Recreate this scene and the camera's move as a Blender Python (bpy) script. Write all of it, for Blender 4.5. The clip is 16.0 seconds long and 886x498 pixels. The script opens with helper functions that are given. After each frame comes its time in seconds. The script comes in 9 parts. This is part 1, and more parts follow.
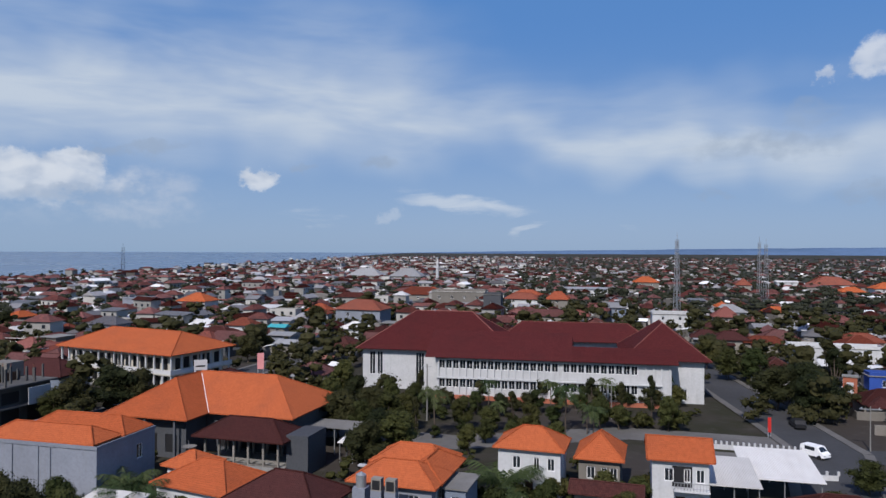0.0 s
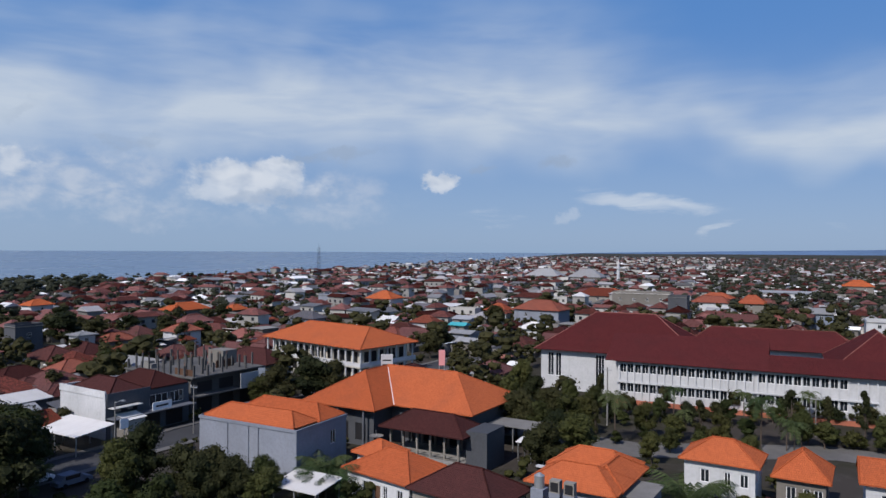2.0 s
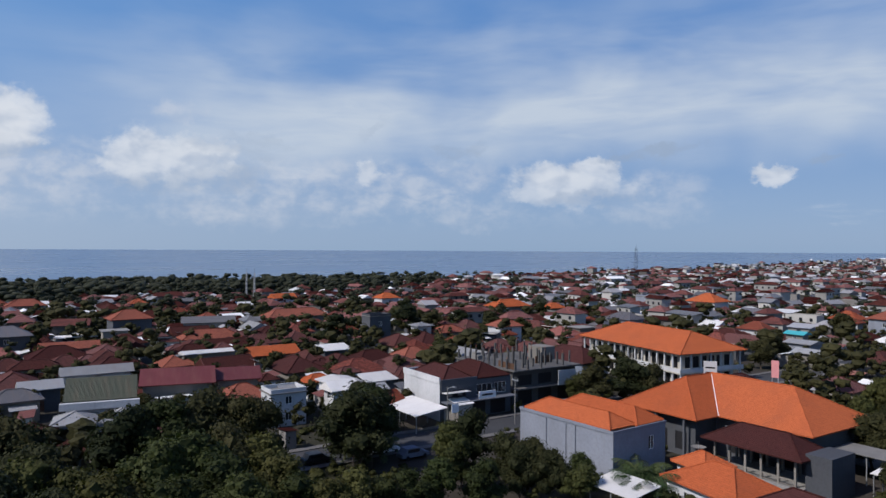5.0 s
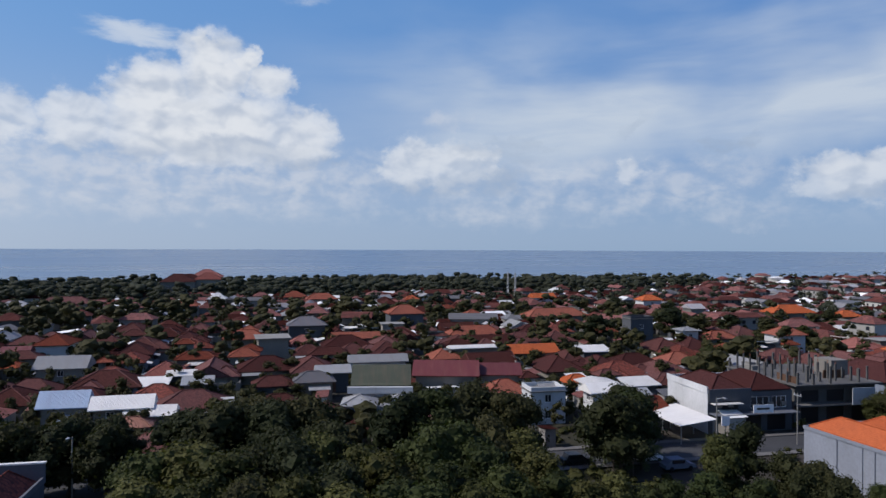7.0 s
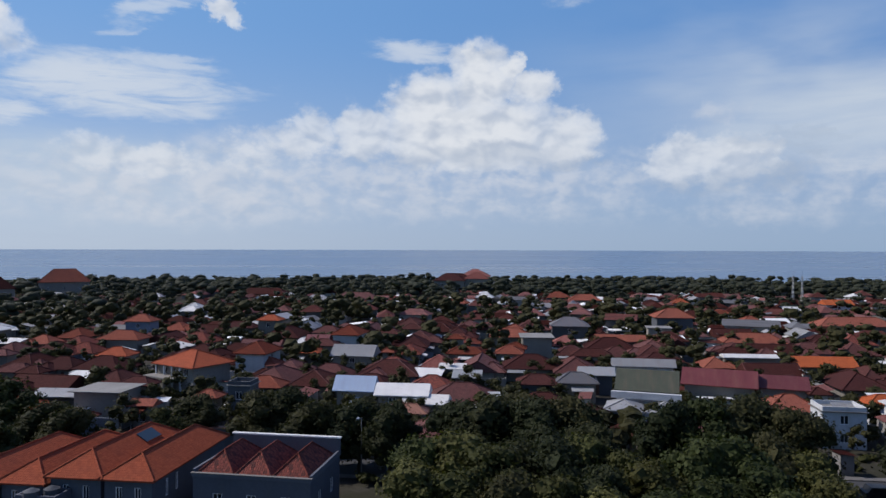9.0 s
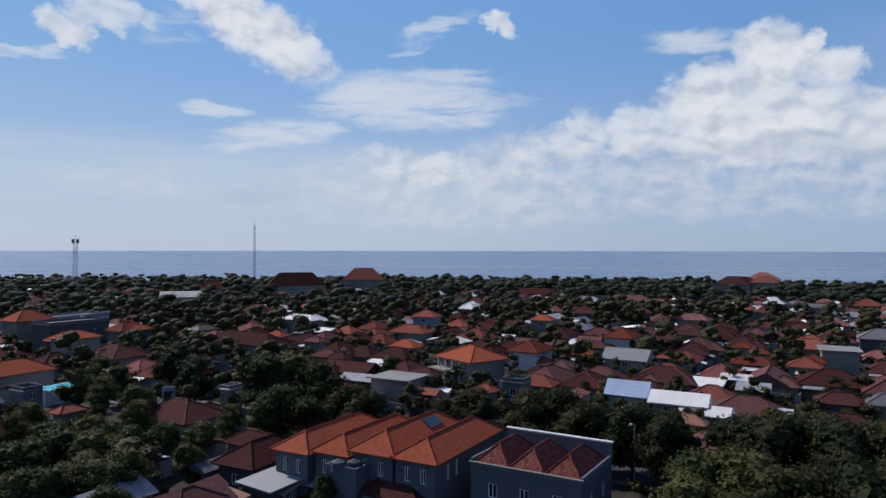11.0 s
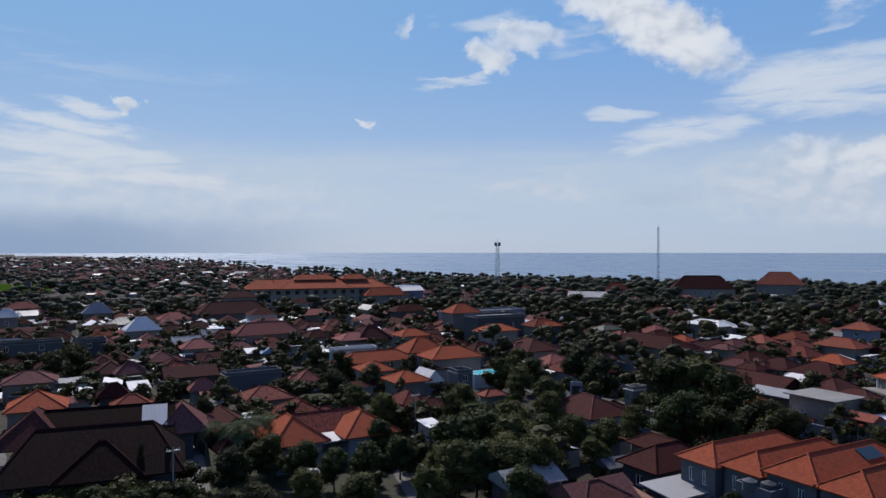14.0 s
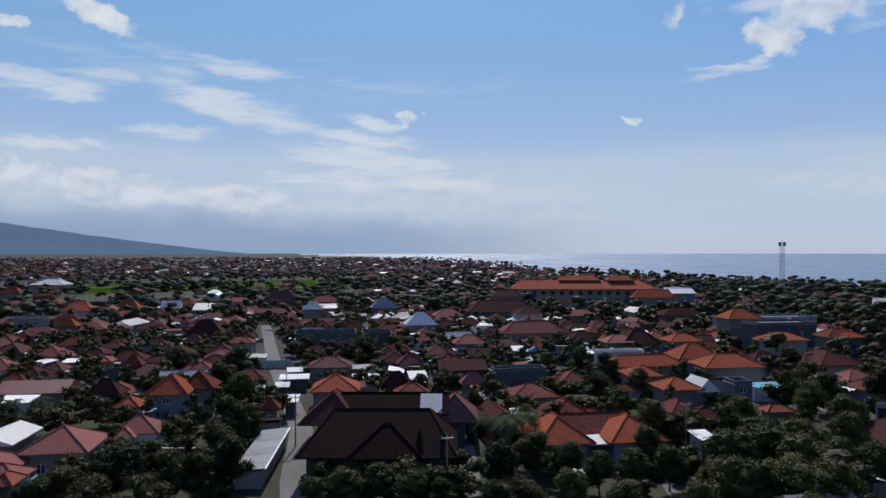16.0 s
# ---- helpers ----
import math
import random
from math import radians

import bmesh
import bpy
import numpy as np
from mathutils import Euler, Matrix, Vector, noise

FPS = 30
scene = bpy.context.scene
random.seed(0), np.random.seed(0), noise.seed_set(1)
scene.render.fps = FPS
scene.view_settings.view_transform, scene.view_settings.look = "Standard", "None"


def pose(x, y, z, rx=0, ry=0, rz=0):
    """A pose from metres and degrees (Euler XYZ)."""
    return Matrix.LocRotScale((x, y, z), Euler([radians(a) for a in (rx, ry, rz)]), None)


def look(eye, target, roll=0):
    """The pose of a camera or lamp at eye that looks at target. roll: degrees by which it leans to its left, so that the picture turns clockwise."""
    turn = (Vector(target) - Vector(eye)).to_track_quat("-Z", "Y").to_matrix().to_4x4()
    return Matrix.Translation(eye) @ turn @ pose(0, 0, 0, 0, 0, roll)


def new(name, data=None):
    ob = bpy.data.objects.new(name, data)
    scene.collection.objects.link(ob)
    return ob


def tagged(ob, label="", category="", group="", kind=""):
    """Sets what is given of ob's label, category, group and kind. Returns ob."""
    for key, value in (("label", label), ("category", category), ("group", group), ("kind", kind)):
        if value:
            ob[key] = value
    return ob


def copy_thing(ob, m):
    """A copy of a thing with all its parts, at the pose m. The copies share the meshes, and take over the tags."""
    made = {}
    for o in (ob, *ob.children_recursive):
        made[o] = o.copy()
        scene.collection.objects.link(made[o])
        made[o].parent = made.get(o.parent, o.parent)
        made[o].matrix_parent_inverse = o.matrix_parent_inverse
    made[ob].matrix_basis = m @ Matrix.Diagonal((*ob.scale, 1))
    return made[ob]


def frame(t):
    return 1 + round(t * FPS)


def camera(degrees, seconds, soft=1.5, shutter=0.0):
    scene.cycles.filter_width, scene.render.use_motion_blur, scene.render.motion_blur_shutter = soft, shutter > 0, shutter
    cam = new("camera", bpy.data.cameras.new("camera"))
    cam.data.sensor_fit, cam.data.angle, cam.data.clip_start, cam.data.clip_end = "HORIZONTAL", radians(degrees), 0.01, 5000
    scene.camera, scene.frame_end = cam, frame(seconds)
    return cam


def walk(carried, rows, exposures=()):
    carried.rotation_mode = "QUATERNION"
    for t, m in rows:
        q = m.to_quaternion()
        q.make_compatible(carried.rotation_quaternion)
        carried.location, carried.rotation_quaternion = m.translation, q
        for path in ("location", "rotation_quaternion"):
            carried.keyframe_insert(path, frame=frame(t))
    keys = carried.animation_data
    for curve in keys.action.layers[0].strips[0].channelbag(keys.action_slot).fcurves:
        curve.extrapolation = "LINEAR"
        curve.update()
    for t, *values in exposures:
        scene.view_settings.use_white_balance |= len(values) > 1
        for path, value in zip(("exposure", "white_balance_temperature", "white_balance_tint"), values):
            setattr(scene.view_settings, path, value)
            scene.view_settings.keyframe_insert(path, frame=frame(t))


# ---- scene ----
# ---------------------------------------------------------------- camera
H = 30.0
cam = camera(64.6, 16.0, soft=1.5)
PATH = [
    (0, pose(0, 0, H, 90.16, -0.25, 0.00)),
    (0.5, pose(0, 0, H, 90.16, -0.27, 3.29)),
    (1, pose(0, 0, H, 90.15, -0.28, 7.19)),
    (1.5, pose(0, 0, H, 90.13, -0.29, 10.98)),
    (2, pose(0, 0, H, 90.11, -0.30, 14.50)),
    (2.5, pose(0, 0, H, 90.09, -0.30, 17.38)),
    (3, pose(0, 0, H, 90.07, -0.30, 19.76)),
    (3.2, pose(0, 0, H, 90.06, -0.30, 20.98)),
    (5.3, pose(0, 0, H, 89.97, -0.27, 42.90)),
    (5.5, pose(0, 0, H, 89.96, -0.26, 44.69)),
    (6, pose(0, 0, H, 89.94, -0.25, 50.12)),
    (6.5, pose(0, 0, H, 89.93, -0.23, 55.53)),
    (7, pose(0, 0, H, 89.92, -0.22, 60.90)),
    (7.5, pose(0, 0, H, 89.92, -0.20, 65.96)),
    (8, pose(0, 0, H, 89.92, -0.18, 71.72)),
    (8.5, pose(0, 0, H, 89.92, -0.16, 77.13)),
    (9, pose(0, 0, H, 89.92, -0.15, 82.15)),
    (9.2, pose(0, 0, H, 89.93, -0.14, 84.67)),
    (11.3, pose(0, 0, H, 90.00, -0.06, 107.21)),
    (11.5, pose(0, 0, H, 90.01, -0.06, 109.36)),
    (12, pose(0, 0, H, 90.03, -0.04, 114.36)),
    (12.5, pose(0, 0, H, 90.06, -0.02, 120.09)),
    (13, pose(0, 0, H, 90.09, -0.01, 125.45)),
    (13.5, pose(0, 0, H, 90.11, 0.00, 130.83)),
    (14, pose(0, 0, H, 90.14, 0.02, 136.18)),
    (14.5, pose(0, 0, H, 90.16, 0.03, 141.53)),
    (15, pose(0, 0, H, 90.18, 0.04, 146.88)),
    (15.5, pose(0, 0, H, 90.20, 0.04, 152.21)),
    (16, pose(0, 0, H, 90.21, 0.05, 157.56)),
]
walk(cam, PATH)

# ---------------------------------------------------------------- world, sun, exposure
SUN_YAW, SUN_EL = 158.0, 44.0
scene.view_settings.exposure = 0.0


class Graph:
    """Short hand for node trees."""

    def __init__(self, tree):
        self.t = tree
        self.t.nodes.clear()

    def n(self, kind, **inputs):
        nd = self.t.nodes.new(kind)
        for k, v in inputs.items():
            self.put(nd.inputs[k.replace("_", " ")], v)
        return nd

    def put(self, sock, v):
        if isinstance(v, bpy.types.NodeSocket):
            self.t.links.new(v, sock)
        else:
            sock.default_value = v

    def m(self, op, *vals):
        nd = self.t.nodes.new("ShaderNodeMath")
        nd.operation = op
        for s, v in zip(nd.inputs, vals):
            self.put(s, v)
        return nd.outputs[0]

    def ramp(self, v, a, b, lo=0.0, hi=1.0):
        nd = self.t.nodes.new("ShaderNodeMapRange")
        nd.interpolation_type = "SMOOTHSTEP"
        for s, q in zip(nd.inputs, (v, a, b, lo, hi)):
            self.put(s, q)
        return nd.outputs[0]

    def mix(self, f, a, b, blend="MIX"):
        nd = self.t.nodes.new("ShaderNodeMix")
        nd.data_type, nd.blend_type = "RGBA", blend
        self.put(nd.inputs[0], f)
        for s, q in ((nd.inputs[6], a), (nd.inputs[7], b)):
            self.put(s, (*q, 1) if isinstance(q, tuple) and len(q) == 3 else q)
        return nd.outputs[2]

    def noise(self, vec, scale, detail=3.0, rough=0.55, dist=0.0):
        nd = self.n("ShaderNodeTexNoise", Scale=scale, Detail=detail, Roughness=rough, Distortion=dist)
        if vec is not None:
            self.put(nd.inputs["Vector"], vec)
        return nd.outputs[0]


world = bpy.data.worlds.new("sky")
scene.world = world
world.use_nodes = True
W = Graph(world.node_tree)
sky = W.n("ShaderNodeTexSky")
sky.sky_type, sky.sun_disc, sky.sun_elevation, sky.sun_rotation = "NISHITA", False, radians(SUN_EL), radians(-SUN_YAW)
sky.air_density, sky.dust_density, sky.ozone_density = 1.0, 0.6, 2.0
way = W.n("ShaderNodeTexCoord").outputs["Generated"]
sep = W.n("ShaderNodeSeparateXYZ", Vector=way)
dx, dy, dz = sep.outputs
# yaw of the direction, counted from the middle of the shore
c0, s0 = math.cos(radians(78)), math.sin(radians(78))
fx = W.m("ADD", W.m("MULTIPLY", dx, -s0), W.m("MULTIPLY", dy, c0))
fy = W.m("ADD", W.m("MULTIPLY", dx, -c0), W.m("MULTIPLY", dy, -s0))
AZ = W.m("ADD", W.m("MULTIPLY", W.m("ARCTAN2", fy, fx), 57.2958), 78.0)
EL = W.m("MULTIPLY", W.m("ARCSINE", dz), 57.2958)
flat = W.n("ShaderNodeCombineXYZ", X=AZ, Y=W.m("MULTIPLY", EL, 1.5), Z=0.0).outputs[0]
wide = W.n("ShaderNodeCombineXYZ", X=W.m("MULTIPLY", AZ, 0.22), Y=W.m("MULTIPLY", EL, 1.3), Z=3.0).outputs[0]
N_PUFF = W.noise(flat, 0.42, 6.0, 0.52, 0.35)
N_LOW = W.noise(flat, 0.42, 2.6, 0.5, 0.35)
N_OVER = W.noise(W.n("ShaderNodeMapping", Vector=flat, Location=(0.55, 1.0, 0.0)).outputs[0], 0.42, 2.6, 0.5, 0.35)
N_FINE = W.noise(flat, 1.3, 5.0, 0.6)
N_WISP = W.noise(wide, 0.6, 7.0, 0.62, 0.6)
N_VEIL = W.noise(wide, 0.16, 4.0, 0.5, 0.8)

fields = {"heap": [], "wisp": [], "shade": [], "soft": []}


def bent(scale, wide_by, tall_by, detail, stretch=1.0):
    """The direction in degrees, pushed about by noise, so that no cloud keeps a plain outline."""
    p = W.n("ShaderNodeCombineXYZ", X=W.m("MULTIPLY", AZ, 1 / stretch), Y=W.m("MULTIPLY", EL, 1.2), Z=9.0).outputs[0]
    nd = W.n("ShaderNodeTexNoise", Vector=p, Scale=scale, Detail=detail, Roughness=0.6)
    rgb = W.n("ShaderNodeSeparateColor", Color=nd.outputs["Color"]).outputs
    return W.m("MULTIPLY", W.m("SUBTRACT", rgb[0], 0.5), wide_by), W.m("MULTIPLY", W.m("SUBTRACT", rgb[1], 0.5), tall_by)


PUSH = {"heap": bent(0.5, 4.2, 2.8, 6.0), "wisp": bent(0.45, 5.0, 2.2, 6.0, 2.2), "veil": bent(0.11, 6.0, 7.0, 2.0)}
BENT = {k: (W.m("ADD", AZ, p[0]), W.m("ADD", EL, p[1])) for k, p in PUSH.items()}
EDGE = {"heap": (2.5, 0.15), "wisp": (2.6, 0.0), "shade": (2.2, 0.0), "soft": (2.2, 0.0)}


def cloud(az, el, w, h, kind, dense=1.0, tilt=0.0):
    """One cloud: an ellipse in the bent sky, as opaque as it is dense."""
    c, s = math.cos(radians(tilt)), math.sin(radians(tilt))
    way_az, way_el = BENT["wisp" if kind == "wisp" else "heap"]
    if kind == "heap":
        w, h = w * 0.86, h * 0.88
    a, e = W.m("SUBTRACT", az, way_az), W.m("SUBTRACT", way_el, el)
    if tilt:
        a, e = W.m("ADD", W.m("MULTIPLY", a, c), W.m("MULTIPLY", e, s)), W.m("SUBTRACT", W.m("MULTIPLY", e, c), W.m("MULTIPLY", a, s))
    r = W.m("ADD", W.m("POWER", W.m("MULTIPLY", a, 1 / w), 2.0), W.m("POWER", W.m("MULTIPLY", e, 1 / h), 2.0))
    fields[kind].append(W.ramp(r, *EDGE[kind], 0.0, dense))


cloud(30.1, 5.2, 4.18, 1.89, "heap", 0.95, 0)
cloud(32.9, 4.7, 1.72, 0.98, "heap", 0.8, 0)
cloud(27.6, 6.4, 2.01, 1.00, "heap", 0.8, 0)
cloud(23.5, 7.5, 3.43, 0.46, "shade", 0.7, 8)
cloud(28.3, 4.0, 3.12, 0.45, "shade", 0.45, 0)
cloud(14.9, 5.6, 1.66, 0.92, "heap", 0.95, 0)
cloud(5.1, 7.0, 1.06, 0.50, "shade", 0.8, 0)
cloud(10.9, 6.6, 0.82, 0.28, "shade", 0.6, 0)
cloud(4.0, 2.9, 0.96, 0.76, "heap", 0.5, 25)
cloud(-1.8, 3.9, 4.53, 0.70, "wisp", 0.75, -8)
cloud(-7.0, 1.7, 1.30, 0.38, "wisp", 0.6, 20)
cloud(10.2, 2.6, 2.50, 0.60, "wisp", 0.5, 0)
cloud(46.1, 6.1, 1.21, 0.89, "heap", 0.6, 0)
cloud(44.1, 4.2, 2.58, 0.99, "soft", 0.6, 0)
cloud(37.5, 2.6, 2.44, 0.95, "soft", 0.45, 0)
cloud(24.5, 4.3, 2.50, 1.19, "heap", 0.4, 0)
cloud(39.1, 7.9, 1.79, 0.34, "shade", 0.5, -4)
cloud(45.5, 9.7, 1.62, 0.41, "shade", 0.3, 30)
cloud(-24.5, 7.9, 4.78, 0.84, "shade", 0.75, 0)
cloud(-27.5, 10.1, 1.53, 0.90, "shade", 0.5, 0)
cloud(-28.4, 12.6, 0.86, 0.65, "heap", 0.6, 0)
cloud(-31.7, 13.5, 1.50, 1.49, "heap", 0.75, 0)
cloud(-31.4, 4.4, 2.02, 0.63, "shade", 0.7, 0)
cloud(-21.2, 4.3, 1.45, 0.30, "shade", 0.5, 0)
cloud(-14.9, 1.6, 0.86, 0.36, "wisp", 0.45, 0)
cloud(5.3, 7.1, 1.10, 0.46, "shade", 0.5, 0)
cloud(63.2, 6.9, 2.99, 2.02, "heap", 0.8, 0)
cloud(59.5, 6.7, 2.85, 1.97, "heap", 0.75, 0)
cloud(56.7, 7.6, 3.54, 0.54, "shade", 0.35, -8)
cloud(60.6, 5.1, 3.42, 0.53, "shade", 0.35, 0)
cloud(46.0, 6.0, 1.48, 1.02, "heap", 0.5, 0)
cloud(51.3, 6.0, 4.10, 1.19, "soft", 0.5, 0)
cloud(57.6, 3.1, 3.95, 1.08, "soft", 0.55, 0)
cloud(41.2, 5.1, 5.52, 1.66, "soft", 0.55, 0)
cloud(61.0, 10.3, 1.87, 0.80, "soft", 0.6, 0)
cloud(48.6, 3.7, 5.52, 1.20, "soft", 0.45, 0)
cloud(22.9, 4.1, 3.58, 1.72, "soft", 0.5, 0)
cloud(38.0, 7.9, 1.37, 0.37, "shade", 0.5, 20)
cloud(79.1, 13.2, 2.95, 3.05, "heap", 1, 0)
cloud(76.8, 14.2, 1.11, 1.29, "heap", 1, 0)
cloud(79.3, 14.9, 1.20, 1.29, "heap", 1, 0)
cloud(83.3, 11.0, 3.47, 3.03, "heap", 1, 0)
cloud(74.8, 12.8, 2.21, 1.57, "heap", 0.95, 0)
cloud(80.1, 9.3, 8.06, 3.14, "heap", 1, 0)
cloud(72.2, 8.8, 2.75, 2.21, "heap", 0.9, 0)
cloud(88.7, 9.2, 2.93, 2.17, "heap", 0.85, 0)
cloud(93.1, 8.9, 2.39, 2.04, "heap", 0.75, 0)
cloud(97.2, 7.7, 2.85, 1.74, "heap", 0.55, 0)
cloud(104.6, 6.5, 4.00, 1.23, "heap", 0.7, 0)
cloud(108.4, 7.0, 2.36, 1.34, "heap", 0.6, 0)
cloud(77.8, 7.6, 5.54, 0.83, "shade", 0.42, 0)
cloud(71.6, 6.8, 2.20, 0.55, "shade", 0.4, 0)
cloud(85.6, 7.1, 4.07, 0.64, "shade", 0.25, 0)
cloud(81.0, 10.8, 1.84, 0.46, "shade", 0.22, 0)
cloud(81.0, 5.3, 15.18, 2.58, "soft", 0.8, 0)
cloud(102.3, 4.6, 12.48, 2.51, "soft", 0.9, 0)
cloud(84.6, 15.8, 3.18, 0.64, "wisp", 0.9, -10)
cloud(105.7, 13.8, 5.35, 0.53, "wisp", 0.8, -4)
cloud(106.5, 11.9, 5.96, 1.85, "wisp", 0.95, -6)
cloud(102.9, 10.4, 4.12, 0.92, "wisp", 0.8, 0)
cloud(99.4, 17.8, 1.34, 0.77, "heap", 0.9, -30)
cloud(106.5, 16.3, 1.75, 0.40, "wisp", 0.5, 0)
cloud(72.0, 19.2, 1.65, 0.55, "wisp", 0.6, 0)
cloud(62.8, 6.8, 2.95, 1.97, "heap", 0.8, 0)
cloud(58.4, 7.0, 2.32, 1.75, "heap", 0.7, 0)
cloud(56.9, 5.6, 2.44, 1.04, "shade", 0.45, 0)
cloud(54.1, 8.2, 2.74, 0.43, "shade", 0.3, -6)
cloud(62.0, 4.9, 3.87, 0.62, "shade", 0.3, 0)
cloud(60.7, 10.0, 1.45, 0.71, "soft", 0.7, 0)
cloud(45.9, 5.9, 1.08, 0.79, "heap", 0.6, 0)
cloud(51.5, 5.9, 2.25, 0.50, "wisp", 0.5, 0)
cloud(53.4, 3.8, 7.74, 1.69, "soft", 0.5, 0)
cloud(119.2, 17.0, 6.88, 2.21, "heap", 1, -28)
cloud(116.4, 15.4, 2.77, 2.08, "heap", 0.95, -20)
cloud(122.8, 18.8, 3.62, 1.37, "heap", 0.9, -15)
cloud(132.4, 15.5, 2.01, 1.14, "heap", 0.9, -10)
cloud(129.4, 16.9, 3.02, 1.34, "heap", 0.75, 0)
cloud(132.0, 17.9, 2.52, 0.70, "wisp", 0.8, 0)
cloud(125.3, 16.2, 1.78, 2.27, "wisp", 0.45, -40)
cloud(139.0, 17.4, 0.76, 0.84, "heap", 0.6, -40)
cloud(135.1, 13.6, 2.51, 0.26, "wisp", 0.9, 0)
cloud(142.2, 10.3, 0.80, 0.25, "heap", 0.8, 0)
cloud(104.5, 17.6, 2.69, 0.50, "wisp", 0.75, 18)
cloud(106.2, 16.1, 1.90, 0.41, "wisp", 0.6, 18)
cloud(99.7, 17.9, 1.38, 0.80, "heap", 0.85, 0)
cloud(84.9, 15.7, 2.98, 0.60, "wisp", 0.8, 4)
cloud(109.7, 12.4, 4.36, 1.20, "wisp", 1, 10)
cloud(106.3, 11.1, 7.47, 1.37, "wisp", 0.95, 6)
cloud(121.9, 10.7, 2.72, 0.46, "wisp", 0.85, -6)
cloud(116.4, 9.1, 6.92, 0.92, "wisp", 0.9, 8)
cloud(105.2, 13.9, 4.95, 0.36, "wisp", 0.7, 6)
cloud(104.5, 6.6, 4.04, 1.18, "heap", 0.6, 0)
cloud(109.0, 5.5, 7.33, 1.38, "soft", 0.6, 0)
cloud(93.4, 8.7, 2.42, 1.90, "heap", 0.6, 0)
cloud(128.1, 5.0, 4.36, 0.90, "soft", 0.6, 0)
cloud(118.7, 4.2, 3.22, 0.65, "shade", 0.18, 0)
cloud(134.9, 2.7, 2.43, 0.43, "shade", 0.12, 0)
cloud(95.8, 6.2, 7.06, 2.63, "soft", 0.8, 0)
cloud(163.3, 10.2, 2.42, 0.45, "wisp", 1, -10)
cloud(163.6, 8.9, 4.00, 0.70, "wisp", 1, -4)
cloud(160.2, 10.9, 1.00, 0.59, "heap", 0.85, 0)
cloud(163.6, 7.2, 6.55, 0.82, "wisp", 0.9, -8)
cloud(159.1, 5.6, 7.45, 0.64, "wisp", 0.85, -5)
cloud(166.5, 5.6, 4.48, 0.96, "wisp", 0.85, 0)
cloud(163.3, 13.4, 7.33, 0.99, "wisp", 0.4, -8)
cloud(139.1, 17.6, 0.92, 0.92, "heap", 0.45, -40)
cloud(137.1, 18.0, 0.74, 0.46, "wisp", 0.4, 0)
cloud(135.0, 13.6, 2.59, 0.32, "wisp", 0.8, 12)
cloud(142.1, 10.3, 0.73, 0.28, "heap", 0.7, 0)
cloud(183.7, 16.9, 2.31, 0.83, "heap", 0.95, -20)
cloud(189.5, 15.8, 1.13, 0.51, "heap", 0.8, 0)
cloud(187.5, 11.9, 3.82, 0.80, "wisp", 0.95, -4)
cloud(185.4, 11.1, 2.17, 0.37, "wisp", 0.9, 0)
cloud(183.5, 12.7, 2.61, 0.66, "wisp", 0.7, 0)
cloud(173.7, 11.1, 5.76, 1.20, "wisp", 1, -12)
cloud(170.5, 10.1, 2.63, 0.81, "wisp", 0.9, 0)
cloud(178.5, 9.2, 3.02, 0.56, "wisp", 0.85, 0)
cloud(173.5, 14.2, 3.63, 0.58, "wisp", 0.85, -6)
cloud(178.1, 14.0, 1.78, 0.95, "wisp", 0.6, -20)
cloud(186.3, 7.7, 3.38, 0.49, "wisp", 0.95, 0)
cloud(182.0, 14.4, 9.19, 1.68, "wisp", 0.35, -12)
cloud(164.2, 13.6, 10.03, 1.38, "wisp", 0.3, 0)
cloud(188.9, 4.8, 2.23, 1.90, "heap", 0.8, 0)
cloud(184.6, 4.9, 2.34, 1.23, "heap", 0.8, 0)
cloud(181.4, 4.5, 3.09, 1.35, "heap", 0.75, 0)
cloud(174.8, 4.1, 4.22, 1.15, "heap", 0.75, 0)
cloud(189.9, 3.5, 2.64, 1.17, "shade", 0.45, 0)
cloud(184.3, 2.8, 5.53, 0.66, "shade", 0.4, 0)
cloud(176.4, 2.8, 6.21, 0.52, "shade", 0.3, 0)
cloud(178.9, 3.1, 13.23, 1.72, "soft", 0.75, 0)
cloud(156.8, 3.7, 12.01, 2.31, "soft", 0.6, 0)


def joined(kind):
    total = fields[kind][0]
    for v in fields[kind][1:]:
        total = W.m("MAXIMUM", total, v)
    return total


heap, wisp, shade, soft = joined("heap"), joined("wisp"), joined("shade"), joined("soft")
puff = W.m("ADD", W.m("MULTIPLY", N_PUFF, 0.7), W.m("MULTIPLY", N_FINE, 0.3))
heap_mask = W.m("MULTIPLY", heap, W.ramp(W.m("ADD", W.m("MULTIPLY", heap, 1.5), W.m("MULTIPLY", W.m("SUBTRACT", puff, 0.5), 2.2)), 0.15, 1.0))
heap_mask = W.m("MULTIPLY", heap_mask, W.ramp(EL, 1.5, 8.0, 0.45, 0.97))
soft_mask = W.m("MULTIPLY", soft, W.ramp(puff, 0.32, 0.64, 0.3, 1.0))
wisp_mask = W.m("MULTIPLY", wisp, W.ramp(W.m("ADD", wisp, W.m("MULTIPLY", W.m("SUBTRACT", N_WISP, 0.5), 3.2)), 0.1, 1.1))
shade_mask = W.m("MULTIPLY", shade, W.ramp(puff, 0.34, 0.6, 0.25, 1.0))
